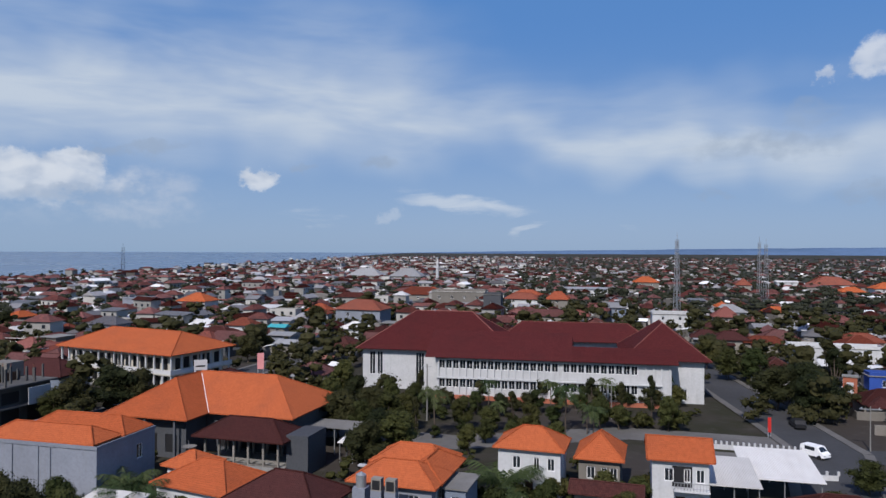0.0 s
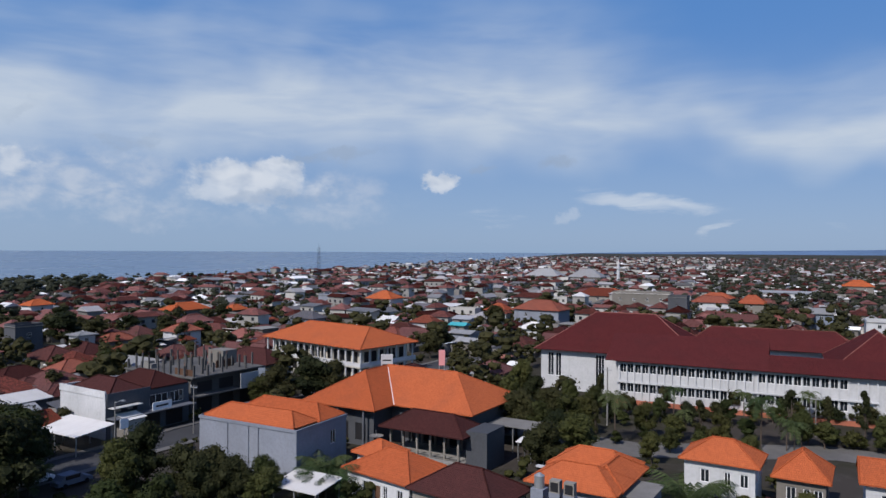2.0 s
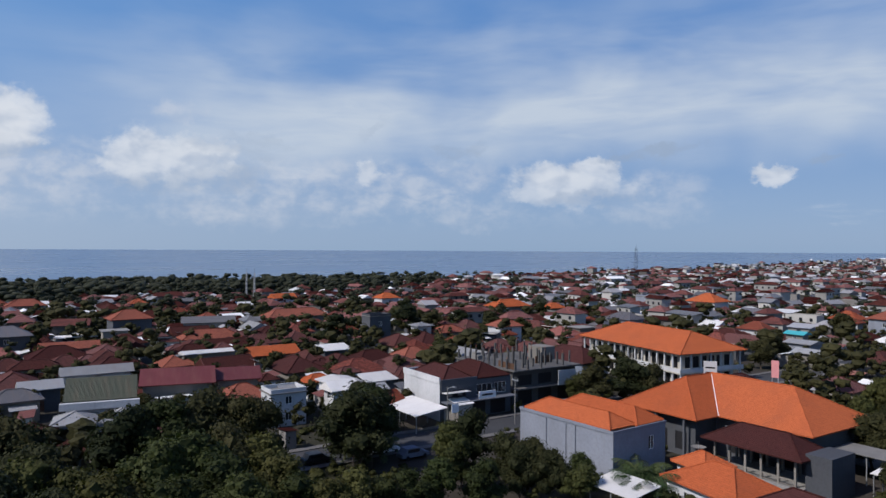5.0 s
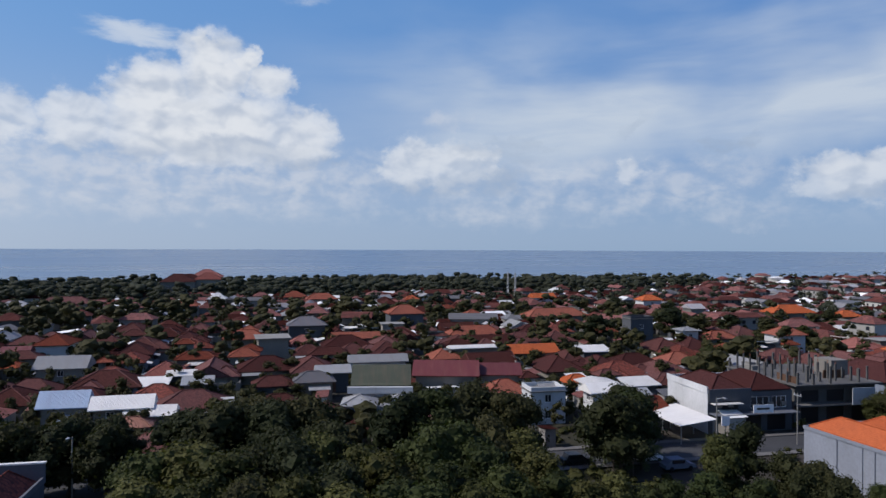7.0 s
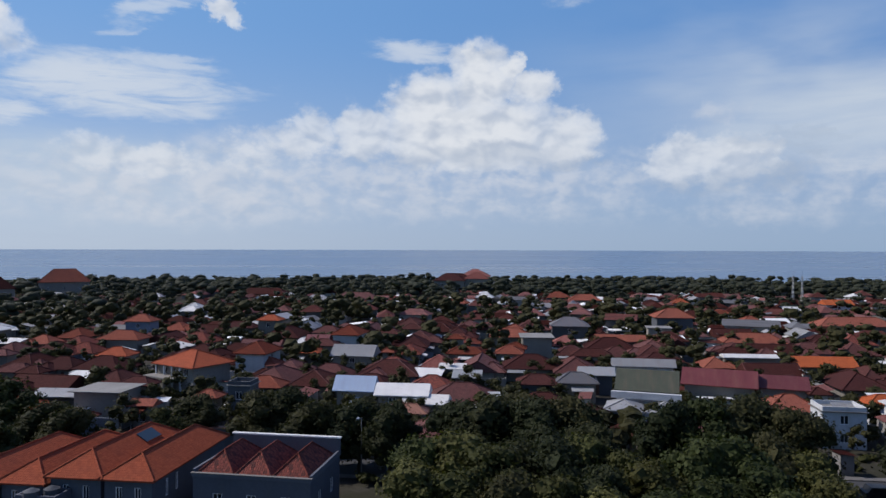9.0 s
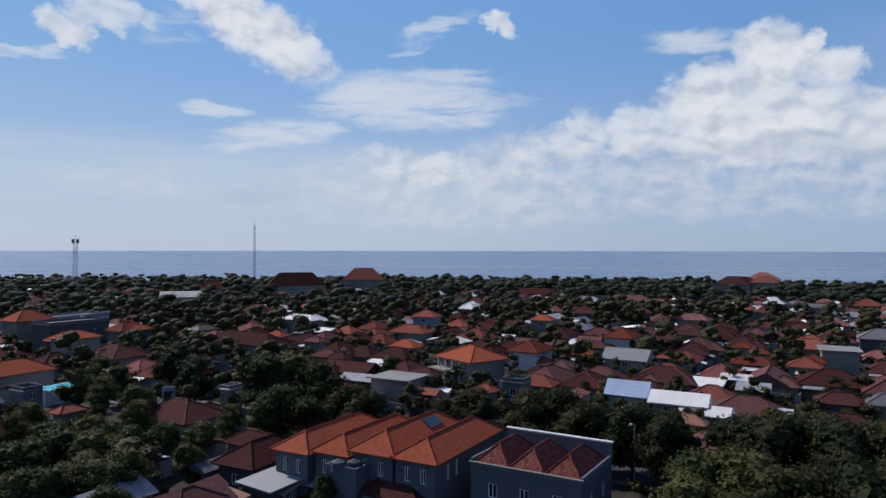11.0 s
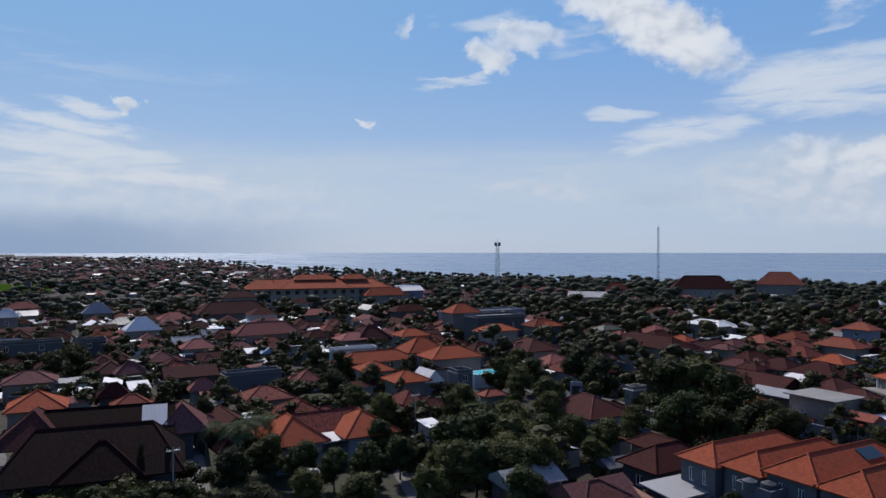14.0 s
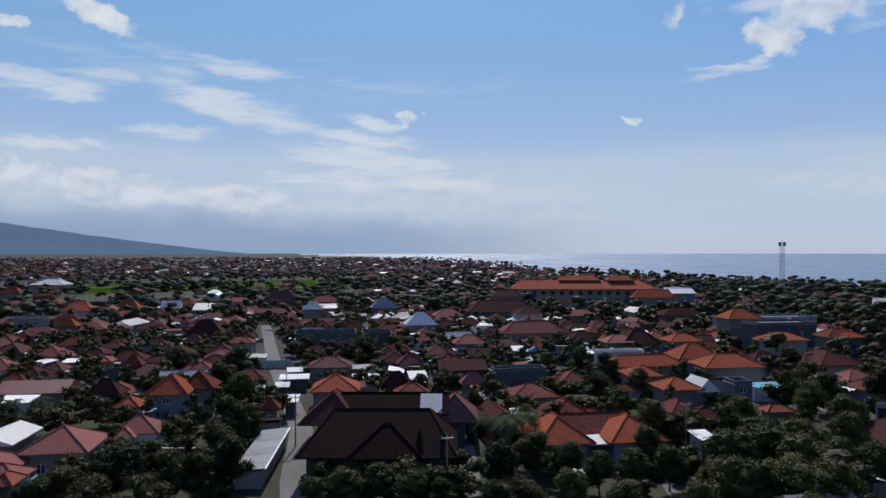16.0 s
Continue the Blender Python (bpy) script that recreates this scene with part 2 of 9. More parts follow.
# the long veil of high cloud in the north, feathered upwards, and the milky air over the water
CREST = W.m("ADD", W.ramp(AZ, -34.0, 14.0, 6.6, 10.6), W.ramp(AZ, 26.0, 62.0, 0.0, -1.6))
above = W.m("MULTIPLY", W.m("SUBTRACT", W.m("ADD", EL, PUSH["veil"][1]), CREST), W.ramp(AZ, -26.0, 12.0, 1.9, 1.0))
feather = W.n("ShaderNodeMapping", Vector=flat, Rotation=(0, 0, radians(30)), Scale=(0.25, 0.6, 1.0)).outputs[0]
N_FEATHER = W.noise(feather, 0.22, 4.0, 0.5, 0.3)
veil = W.m("ADD", W.m("MULTIPLY", W.ramp(above, 4.5, 0.0), 0.45), W.m("MULTIPLY", W.ramp(above, 13.0, 0.0), W.ramp(N_FEATHER, 0.30, 0.66, 0.1, 0.8)))
veil = W.m("MULTIPLY", W.m("MINIMUM", veil, 1.0), W.ramp(above, -5.0, 0.6))
veil = W.m("MULTIPLY", veil, W.ramp(N_WISP, 0.25, 0.6, 0.82, 1.0))
veil = W.m("MULTIPLY", veil, W.m("MULTIPLY", W.ramp(AZ, 84.0, 48.0), W.ramp(AZ, -60.0, -22.0)))
SUNWARD = W.ramp(AZ, 25.0, 125.0)
LOW_BAND = W.m("MULTIPLY", W.ramp(W.m("ADD", EL, W.m("MULTIPLY", PUSH["wisp"][1], 0.5)), 9.4, 6.6), W.m("MULTIPLY", W.m("MULTIPLY", W.ramp(AZ, 85.0, 110.0), W.ramp(EL, 0.5, 5.0, 0.45, 1.0)), W.ramp(N_WISP, 0.3, 0.65, 0.6, 1.0)))
# dark air under the clouds before the mountain
GLOOM = W.m("MULTIPLY", W.ramp(AZ, 140.0, 168.0), W.ramp(W.m("ADD", EL, W.m("MULTIPLY", PUSH["veil"][1], 0.5)), 4.4, 1.2))
LOW_BAND = W.m("MULTIPLY", LOW_BAND, W.m("SUBTRACT", 1.0, W.m("MULTIPLY", GLOOM, 0.92)))
mottle = W.m("MULTIPLY", W.m("MULTIPLY", W.ramp(EL, 9.5, 6.0), W.ramp(EL, 1.0, 3.0)), W.ramp(puff, 0.42, 0.66))
mottle = W.m("MULTIPLY", mottle, W.m("MULTIPLY", W.ramp(AZ, 12.0, 45.0), W.ramp(AZ, 130.0, 95.0)))
high = W.mix(SUNWARD, (0.85, 2.35, 5.4), W.mix(W.ramp(AZ, 118.0, 150.0), (1.70, 3.65, 6.75), (1.80, 3.85, 6.45)))
horizon = W.mix(SUNWARD, (2.5, 3.8, 5.6), (4.1, 5.1, 6.5))
air = W.mix(W.ramp(EL, -2.0, 19.0), horizon, high)
air = W.mix(W.m("MULTIPLY", GLOOM, 0.95), air, (1.55, 2.35, 3.9))
col = W.mix(W.ramp(EL, 55.0, 22.0, 0.0, 0.9), W.mix(1.0, sky.outputs[0], (1.28, 1.16, 1.58), "MULTIPLY"), air)
CLOUD_WHITE, CLOUD_GREY, CLOUD_HAZE = (7.4, 7.7, 8.2), (3.0, 3.8, 5.1), (5.8, 6.5, 7.4)
col = W.mix(W.m("MULTIPLY", LOW_BAND, 0.75), col, (5.0, 5.95, 7.1))
col = W.mix(W.m("MULTIPLY", veil, 0.85), col, CLOUD_HAZE)
col = W.mix(W.m("MULTIPLY", mottle, 0.32), col, (5.0, 5.7, 6.8))
col = W.mix(W.m("MULTIPLY", wisp_mask, 0.8), col, (6.6, 7.1, 7.8))
relief = W.m("ADD", W.m("MULTIPLY", W.m("SUBTRACT", N_LOW, N_OVER), 1.05), W.m("MULTIPLY", W.m("SUBTRACT", puff, 0.5), 0.22))
lit = W.ramp(W.m("SUBTRACT", relief, W.m("MULTIPLY", shade, 0.2)), -0.34, 0.18)
col = W.mix(W.m("MULTIPLY", soft_mask, W.m("SUBTRACT", 0.75, W.m("MULTIPLY", GLOOM, 0.6))), col, W.mix(lit, (4.8, 5.4, 6.5), (6.4, 6.7, 7.4)))
col = W.mix(heap_mask, col, W.mix(lit, (5.0, 5.6, 6.65), CLOUD_WHITE))
col = W.mix(W.m("MULTIPLY", shade_mask, 0.75), col, CLOUD_GREY)
col = W.mix(W.m("MULTIPLY", GLOOM, 0.6), col, (2.6, 3.95, 5.9))
bg = W.n("ShaderNodeBackground", Color=col, Strength=0.1)
W.t.links.new(bg.outputs[0], W.n("ShaderNodeOutputWorld").inputs[0])

sun = new("sun", bpy.data.lights.new("sun", "SUN"))
sun.data.energy, sun.data.angle, sun.data.color = 4.5, radians(0.55), (1.0, 0.945, 0.91)
a_sun, e_sun = radians(SUN_YAW), radians(SUN_EL)
sun.matrix_world = look((0, 0, 0), (math.sin(a_sun) * math.cos(e_sun), -math.cos(a_sun) * math.cos(e_sun), -math.sin(e_sun)))

# ---------------------------------------------------------------- materials
MATS = {}


def surface(name, base, rough=0.8, vary=0.12, big=0.15, fine=3.0, dirt=0.0, bump=0.02, metal=0.0, rand=0.15, spec=0.2, island=False):
    """Paint, plaster, earth and the like: grain and stains at two scales, a tone of its own for each object."""
    m = bpy.data.materials.new(name)
    m.use_nodes = True
    g = Graph(m.node_tree)
    pos = g.n("ShaderNodeTexCoord").outputs["Object"]
    n1, n2 = g.noise(pos, big, 4.0), g.noise(pos, fine, 5.0, 0.65)
    c = g.mix(1.0, base, g.n("ShaderNodeCombineColor", Red=g.ramp(n1, 0.25, 0.75, 1 - vary, 1 + vary), Green=g.ramp(n1, 0.25, 0.75, 1 - vary, 1 + vary),
                                       Blue=g.ramp(n1, 0.25, 0.75, 1 - vary, 1 + vary)).outputs[0], "MULTIPLY")
    c = g.mix(g.ramp(n2, 0.35, 0.75, 0.0, 0.35), c, tuple(v * 0.62 for v in base))
    if dirt:
        streak = g.n("ShaderNodeMapping", Vector=pos, Scale=(1.2, 1.2, 0.16)).outputs[0]
        c = g.mix(g.ramp(g.noise(streak, 0.9, 5.0, 0.7), 0.48, 0.8, 0.0, dirt), c, (0.12, 0.11, 0.09))
    if rand or island:
        r = g.n("ShaderNodeNewGeometry").outputs["Random Per Island"] if island else g.n("ShaderNodeObjectInfo").outputs["Random"]
        v = g.ramp(r, 0.0, 1.0, 1 - rand, 1 + rand)
        c = g.mix(1.0, c, g.n("ShaderNodeCombineColor", Red=v, Green=v, Blue=v).outputs[0], "MULTIPLY")
    b = g.n("ShaderNodeBump", Strength=0.5, Distance=bump, Height=n2)
    p = g.n("ShaderNodeBsdfPrincipled", Base_Color=c, Roughness=rough, Metallic=metal, Normal=b.outputs[0])
    p.inputs["Specular IOR Level"].default_value = spec
    g.t.links.new(p.outputs[0], g.n("ShaderNodeOutputMaterial").inputs[0])
    MATS[name] = m
    return m


def tiles(name, base, other, moss=0.2, rand=0.2, island=False, rough=0.75):
    """Clay roof tiles: courses and columns in relief, tile by tile tone, weathering in patches."""
    m = bpy.data.materials.new(name)
    m.use_nodes = True
    g = Graph(m.node_tree)
    tc = g.n("ShaderNodeTexCoord")
    uv, pos = tc.outputs["UV"], tc.outputs["Object"]
    br = g.n("ShaderNodeTexBrick", Vector=uv, Scale=1.0, Mortar_Size=0.018, Mortar_Smooth=0.6, Bias=0.0, Brick_Width=0.24, Row_Height=0.3)
    br.inputs["Color1"].default_value, br.inputs["Color2"].default_value = (*base, 1), (*other, 1)
    br.inputs["Mortar"].default_value = (*[v * 0.45 for v in base], 1)
    n1, n2 = g.noise(pos, 0.22, 5.0, 0.6), g.noise(pos, 2.2, 4.0, 0.7)
    c = g.mix(g.ramp(n1, 0.42, 0.78, 0.0, moss), br.outputs[0], tuple(v * 0.35 + min(0.02, base[1] * 0.4) for v in base))
    c = g.mix(g.ramp(n2, 0.45, 0.8, 0.0, 0.35), c, tuple(v * 0.7 for v in other))
    r = g.n("ShaderNodeNewGeometry").outputs["Random Per Island"] if island else g.n("ShaderNodeObjectInfo").outputs["Random"]
    v = g.ramp(r, 0.0, 1.0, 1 - rand, 1 + rand)
    c = g.mix(1.0, c, g.n("ShaderNodeCombineColor", Red=v, Green=g.m("POWER", v, 1.3), Blue=g.m("POWER", v, 1.4)).outputs[0], "MULTIPLY")
    sx = g.n("ShaderNodeSeparateXYZ", Vector=uv)
    course = g.m("FRACT", g.m("DIVIDE", sx.outputs[1], 0.3))
    wave = g.m("SINE", g.m("MULTIPLY", sx.outputs[0], 26.18))
    hgt = g.m("ADD", g.m("MULTIPLY", course, -0.6), g.m("MULTIPLY", wave, 0.3))
    b = g.n("ShaderNodeBump", Strength=0.7, Distance=0.05, Height=g.m("ADD", hgt, g.m("MULTIPLY", n2, 0.6)))
    p = g.n("ShaderNodeBsdfPrincipled", Base_Color=c, Roughness=rough, Normal=b.outputs[0])
    p.inputs["Specular IOR Level"].default_value = 0.015
    g.t.links.new(p.outputs[0], g.n("ShaderNodeOutputMaterial").inputs[0])
    MATS[name] = m
    return m


def sheet(name, base, rust=0.15, metal=0.0, rough=0.5, rand=0.15, ribs=0.18, island=False):
    """Corrugated roofing sheet with ribs down the slope, streaked with rust and dust."""
    m = bpy.data.materials.new(name)
    m.use_nodes = True
    g = Graph(m.node_tree)
    tc = g.n("ShaderNodeTexCoord")
    uv, pos = tc.outputs["UV"], tc.outputs["Object"]
    sx = g.n("ShaderNodeSeparateXYZ", Vector=uv)
    st = g.n("ShaderNodeMapping", Vector=uv, Scale=(1.1, 0.15, 1.0)).outputs[0]
    c = g.mix(g.ramp(g.noise(st, 0.8, 5.0, 0.7), 0.42, 0.75, 0.0, rust), base, (0.20, 0.11, 0.07))
    c = g.mix(g.ramp(g.noise(pos, 0.35, 4.0), 0.35, 0.75, 0.0, 0.3), c, tuple(v * 0.7 for v in base))
    r = g.n("ShaderNodeNewGeometry").outputs["Random Per Island"] if island else g.n("ShaderNodeObjectInfo").outputs["Random"]
    v = g.ramp(r, 0.0, 1.0, 1 - rand, 1 + rand)
    c = g.mix(1.0, c, g.n("ShaderNodeCombineColor", Red=v, Green=v, Blue=v).outputs[0], "MULTIPLY")
    b = g.n("ShaderNodeBump", Strength=0.6, Distance=0.04, Height=g.m("SINE", g.m("MULTIPLY", sx.outputs[0], 6.283 / ribs)))
    p = g.n("ShaderNodeBsdfPrincipled", Base_Color=c, Roughness=rough, Metallic=metal, Normal=b.outputs[0])
    p.inputs["Specular IOR Level"].default_value = 0.2
    g.t.links.new(p.outputs[0], g.n("ShaderNodeOutputMaterial").inputs[0])
    MATS[name] = m
    return m


def leafage(name, a, b, rand=0.25):
    """Leaves: two greens, a tone for each clump and each tree, some light passing through."""
    m = bpy.data.materials.new(name)
    m.use_nodes = True
    g = Graph(m.node_tree)
    isl = g.n("ShaderNodeNewGeometry").outputs["Random Per Island"]
    ob = g.n("ShaderNodeObjectInfo").outputs["Random"]
    pos = g.n("ShaderNodeTexCoord").outputs["Object"]
    c = g.mix(isl, a, b)
    c = g.mix(g.ramp(g.noise(pos, 0.5, 3.0), 0.35, 0.7, 0.0, 0.5), c, tuple(v * 0.55 for v in a))
    c = g.mix(g.ramp(g.noise(pos, 3.2, 3.0, 0.7), 0.45, 0.75, 0.0, 0.4), c, tuple(v * q for v, q in zip(b, (1.4, 1.3, 1.1))))
    v = g.ramp(ob, 0.0, 1.0, 1 - rand, 1 + rand)
    c = g.mix(1.0, c, g.n("ShaderNodeCombineColor", Red=g.m("POWER", v, 1.6), Green=v, Blue=v).outputs[0], "MULTIPLY")
    p = g.n("ShaderNodeBsdfPrincipled", Base_Color=c, Roughness=0.7)
    p.inputs["Specular IOR Level"].default_value = 0.1
    tr = g.n("ShaderNodeBsdfTranslucent", Color=g.mix(1.0, c, (1.1, 1.25, 0.6), "MULTIPLY"))
    mx = g.n("ShaderNodeMixShader", Fac=0.22)
    g.t.links.new(p.outputs[0], mx.inputs[1])
    g.t.links.new(tr.outputs[0], mx.inputs[2])
    g.t.links.new(mx.outputs[0], g.n("ShaderNodeOutputMaterial").inputs[0])
    MATS[name] = m
    return m


tiles("tile_orange", (0.41, 0.104, 0.040), (0.335, 0.084, 0.034), 0.34, 0.10)
tiles("tile_red", (0.112, 0.046, 0.041), (0.072, 0.032, 0.030), 0.6, 0.45)
tiles("tile_terracotta", (0.215, 0.066, 0.042), (0.150, 0.048, 0.034), 0.5, 0.35)
tiles("tile_clay", (0.310, 0.082, 0.042), (0.235, 0.062, 0.034), 0.4, 0.08)
tiles("tile_maroon", (0.082, 0.020, 0.020), (0.066, 0.016, 0.017), 0.35, 0.06)
tiles("tile_brown", (0.060, 0.022, 0.020), (0.046, 0.018, 0.017), 0.5, 0.2)
tiles("tile_mossy", (0.21, 0.060, 0.044), (0.060, 0.028, 0.025), 0.7, 0.2)
tiles("tile_far", (0.130, 0.047, 0.040), (0.080, 0.034, 0.031), 0.5, 0.7, island=True)
tiles("tile_pink", (0.24, 0.095, 0.08), (0.19, 0.072, 0.062), 0.35, 0.2)
tiles("tile_dark", (0.020, 0.011, 0.010), (0.010, 0.006, 0.006), 0.5, 0.1)
sheet("sheet_white", (0.60, 0.585, 0.56), 0.15)
sheet("sheet_pale", (0.62, 0.62, 0.61), 0.12, rand=0.3, island=True)
sheet("sheet_grey", (0.24, 0.245, 0.25), 0.25)
sheet("sheet_dark", (0.10, 0.10, 0.11), 0.3)
sheet("sheet_rust", (0.22, 0.09, 0.06), 0.5)
sheet("sheet_blue", (0.32, 0.42, 0.58), 0.15)
sheet("sheet_green", (0.050, 0.058, 0.038), 0.25)
sheet("sheet_yellow", (0.33, 0.21, 0.06), 0.2)
sheet("sheet_teal", (0.06, 0.36, 0.40), 0.1)
sheet("sheet_crimson", (0.115, 0.027, 0.029), 0.3)
sheet("sheet_far", (0.20, 0.20, 0.205), 0.3, rand=0.6, island=True)
surface("plaster_white", (0.46, 0.465, 0.475), 0.85, dirt=0.22, rand=0.06)
surface("plaster_cream", (0.20, 0.185, 0.165), 0.85, dirt=0.35, rand=0.2)
surface("plaster_grey", (0.205, 0.222, 0.262), 0.85, dirt=0.2, rand=0.12)
surface("plaster_blue", (0.165, 0.195, 0.25), 0.85, dirt=0.25, rand=0.1)
surface("plaster_slate", (0.090, 0.097, 0.115), 0.85, dirt=0.3, rand=0.1)
surface("plaster_sand", (0.46, 0.43, 0.37), 0.85, dirt=0.3, rand=0.05)
surface("plaster_dark", (0.07, 0.075, 0.085), 0.8, dirt=0.2, rand=0.2)
surface("plaster_far", (0.165, 0.155, 0.145), 0.85, rand=0.45, island=True)
surface("plaster_pale", (0.34, 0.33, 0.31), 0.85, rand=0.35, island=True)
surface("concrete", (0.19, 0.185, 0.175), 0.9, 0.2, dirt=0.5, rand=0.12)
surface("concrete_dark", (0.085, 0.083, 0.08), 0.9, 0.2, dirt=0.5, rand=0.12)
surface("brick_red", (0.30, 0.10, 0.06), 0.9, 0.2, dirt=0.3)
surface("asphalt", (0.048, 0.049, 0.052), 0.92, 0.18, big=0.08, fine=1.2, rand=0)
surface("paving", (0.115, 0.11, 0.105), 0.9, 0.2, big=0.12, fine=1.0, rand=0)
surface("road_paint", (0.7, 0.7, 0.68), 0.8, rand=0)
surface("steel", (0.35, 0.36, 0.37), 0.5, metal=0.6)
surface("white_paint", (0.8, 0.8, 0.8), 0.4, 0.05, rand=0.03)
surface("dark_paint", (0.02, 0.02, 0.022), 0.4)
surface("red_paint", (0.45, 0.03, 0.025), 0.5)
surface("pink_paint", (0.6, 0.25, 0.25), 0.6)
surface("blue_paint", (0.03, 0.07, 0.28), 0.5)
surface("timber", (0.10, 0.055, 0.035), 0.7, 0.2)
surface("paddy", (0.038, 0.070, 0.010), 1.0, 0.25, big=0.02, fine=0.6, rand=0, bump=0.0, spec=0.0)
surface("bark", (0.09, 0.07, 0.055), 0.95, 0.25)
surface("rubber", (0.015, 0.015, 0.016), 0.9)
surface("glass_dark", (0.018, 0.022, 0.028), 0.12, 0.05, bump=0.0, spec=0.6)
surface("pool_water", (0.10, 0.50, 0.58), 0.08, 0.05, bump=0.01)
# wooded ridge in the blue of distance haze, laid into the base colour
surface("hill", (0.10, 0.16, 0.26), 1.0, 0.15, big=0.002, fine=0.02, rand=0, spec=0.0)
leafage("leaf_deep", (0.021, 0.0245, 0.010), (0.036, 0.0385, 0.015))
# paler, greyer than near leaves: haze over the shore mixed into the greens
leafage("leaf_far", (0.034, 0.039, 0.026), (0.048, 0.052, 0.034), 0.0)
leafage("leaf_mid", (0.027, 0.031, 0.010), (0.046, 0.050, 0.016))
leafage("leaf_light", (0.037, 0.045, 0.014), (0.063, 0.069, 0.023))
# backdrop mountain: distance haze is put into its blue, which glows by itself
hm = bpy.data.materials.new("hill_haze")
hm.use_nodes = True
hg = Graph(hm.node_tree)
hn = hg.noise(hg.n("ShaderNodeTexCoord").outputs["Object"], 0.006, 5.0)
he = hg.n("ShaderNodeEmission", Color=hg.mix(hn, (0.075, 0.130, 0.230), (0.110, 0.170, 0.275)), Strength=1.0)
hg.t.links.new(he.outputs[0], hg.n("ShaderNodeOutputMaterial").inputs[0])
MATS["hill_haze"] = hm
leafage("leaf_palm", (0.030, 0.050, 0.018), (0.075, 0.095, 0.040))


def ground_material():
    m = bpy.data.materials.new("ground")
    m.use_nodes = True
    g = Graph(m.node_tree)
    pos = g.n("ShaderNodeTexCoord").outputs["Object"]
    n1, n2, n3 = g.noise(pos, 0.03, 5.0, 0.6), g.noise(pos, 0.35, 5.0, 0.65), g.noise(pos, 0.004, 3.0)
    c = g.mix(g.ramp(n1, 0.42, 0.62), (0.040, 0.034, 0.029), (0.024, 0.024, 0.013))
    c = g.mix(g.ramp(n2, 0.5, 0.75, 0, 0.5), c, (0.070, 0.062, 0.056))
    c = g.mix(g.ramp(n3, 0.52, 0.64, 0, 0.7), c, (0.032, 0.042, 0.018))
    b = g.n("ShaderNodeBump", Strength=0.6, Distance=0.15, Height=n2)
    p = g.n("ShaderNodeBsdfPrincipled", Base_Color=c, Roughness=0.95, Normal=b.outputs[0])
    p.inputs["Specular IOR Level"].default_value = 0.15
    g.t.links.new(p.outputs[0], g.n("ShaderNodeOutputMaterial").inputs[0])
    return m


def sea_material():
    m = bpy.data.materials.new("sea")
    m.use_nodes = True
    g = Graph(m.node_tree)
    pos = g.n("ShaderNodeTexCoord").outputs["Object"]
    lo = g.n("ShaderNodeMapping", Vector=pos, Rotation=(0, 0, radians(-14)), Scale=(0.016, 0.0013, 1.0)).outputs[0]
    n1, n2 = g.noise(lo, 1.0, 5.0, 0.6), g.noise(pos, 0.25, 4.0, 0.6)
    c = g.mix(g.ramp(n1, 0.35, 0.7), (0.058, 0.102, 0.168), (0.135, 0.195, 0.268))
    b = g.n("ShaderNodeBump", Strength=0.25, Distance=0.5, Height=n2)
    p = g.n("ShaderNodeBsdfPrincipled", Base_Color=c, Roughness=g.ramp(n1, 0.3, 0.7, 0.22, 0.42), Normal=b.outputs[0], IOR=1.33)
    g.t.links.new(p.outputs[0], g.n("ShaderNodeOutputMaterial").inputs[0])
    return m

# ---------------------------------------------------------------- builders


def mesh_of(name, verts, faces, material, uvs=None, smooth=False):
    me = bpy.data.meshes.new(name)
    me.from_pydata(verts, [], faces)
    if uvs is not None:
        layer = me.uv_layers.new(name="UVMap")
        layer.data.foreach_set("uv", np.array(uvs, dtype=np.float32).ravel())
    if material:
        me.materials.append(MATS[material] if isinstance(material, str) else material)
    if smooth:
        me.shade_smooth()
    return me


def put(name, me, parent=None, m=None, label=""):
    ob = new(name, me)
    if parent is not None:
        ob.parent = parent
    if m is not None:
        ob.matrix_basis = m
    return tagged(ob, label)


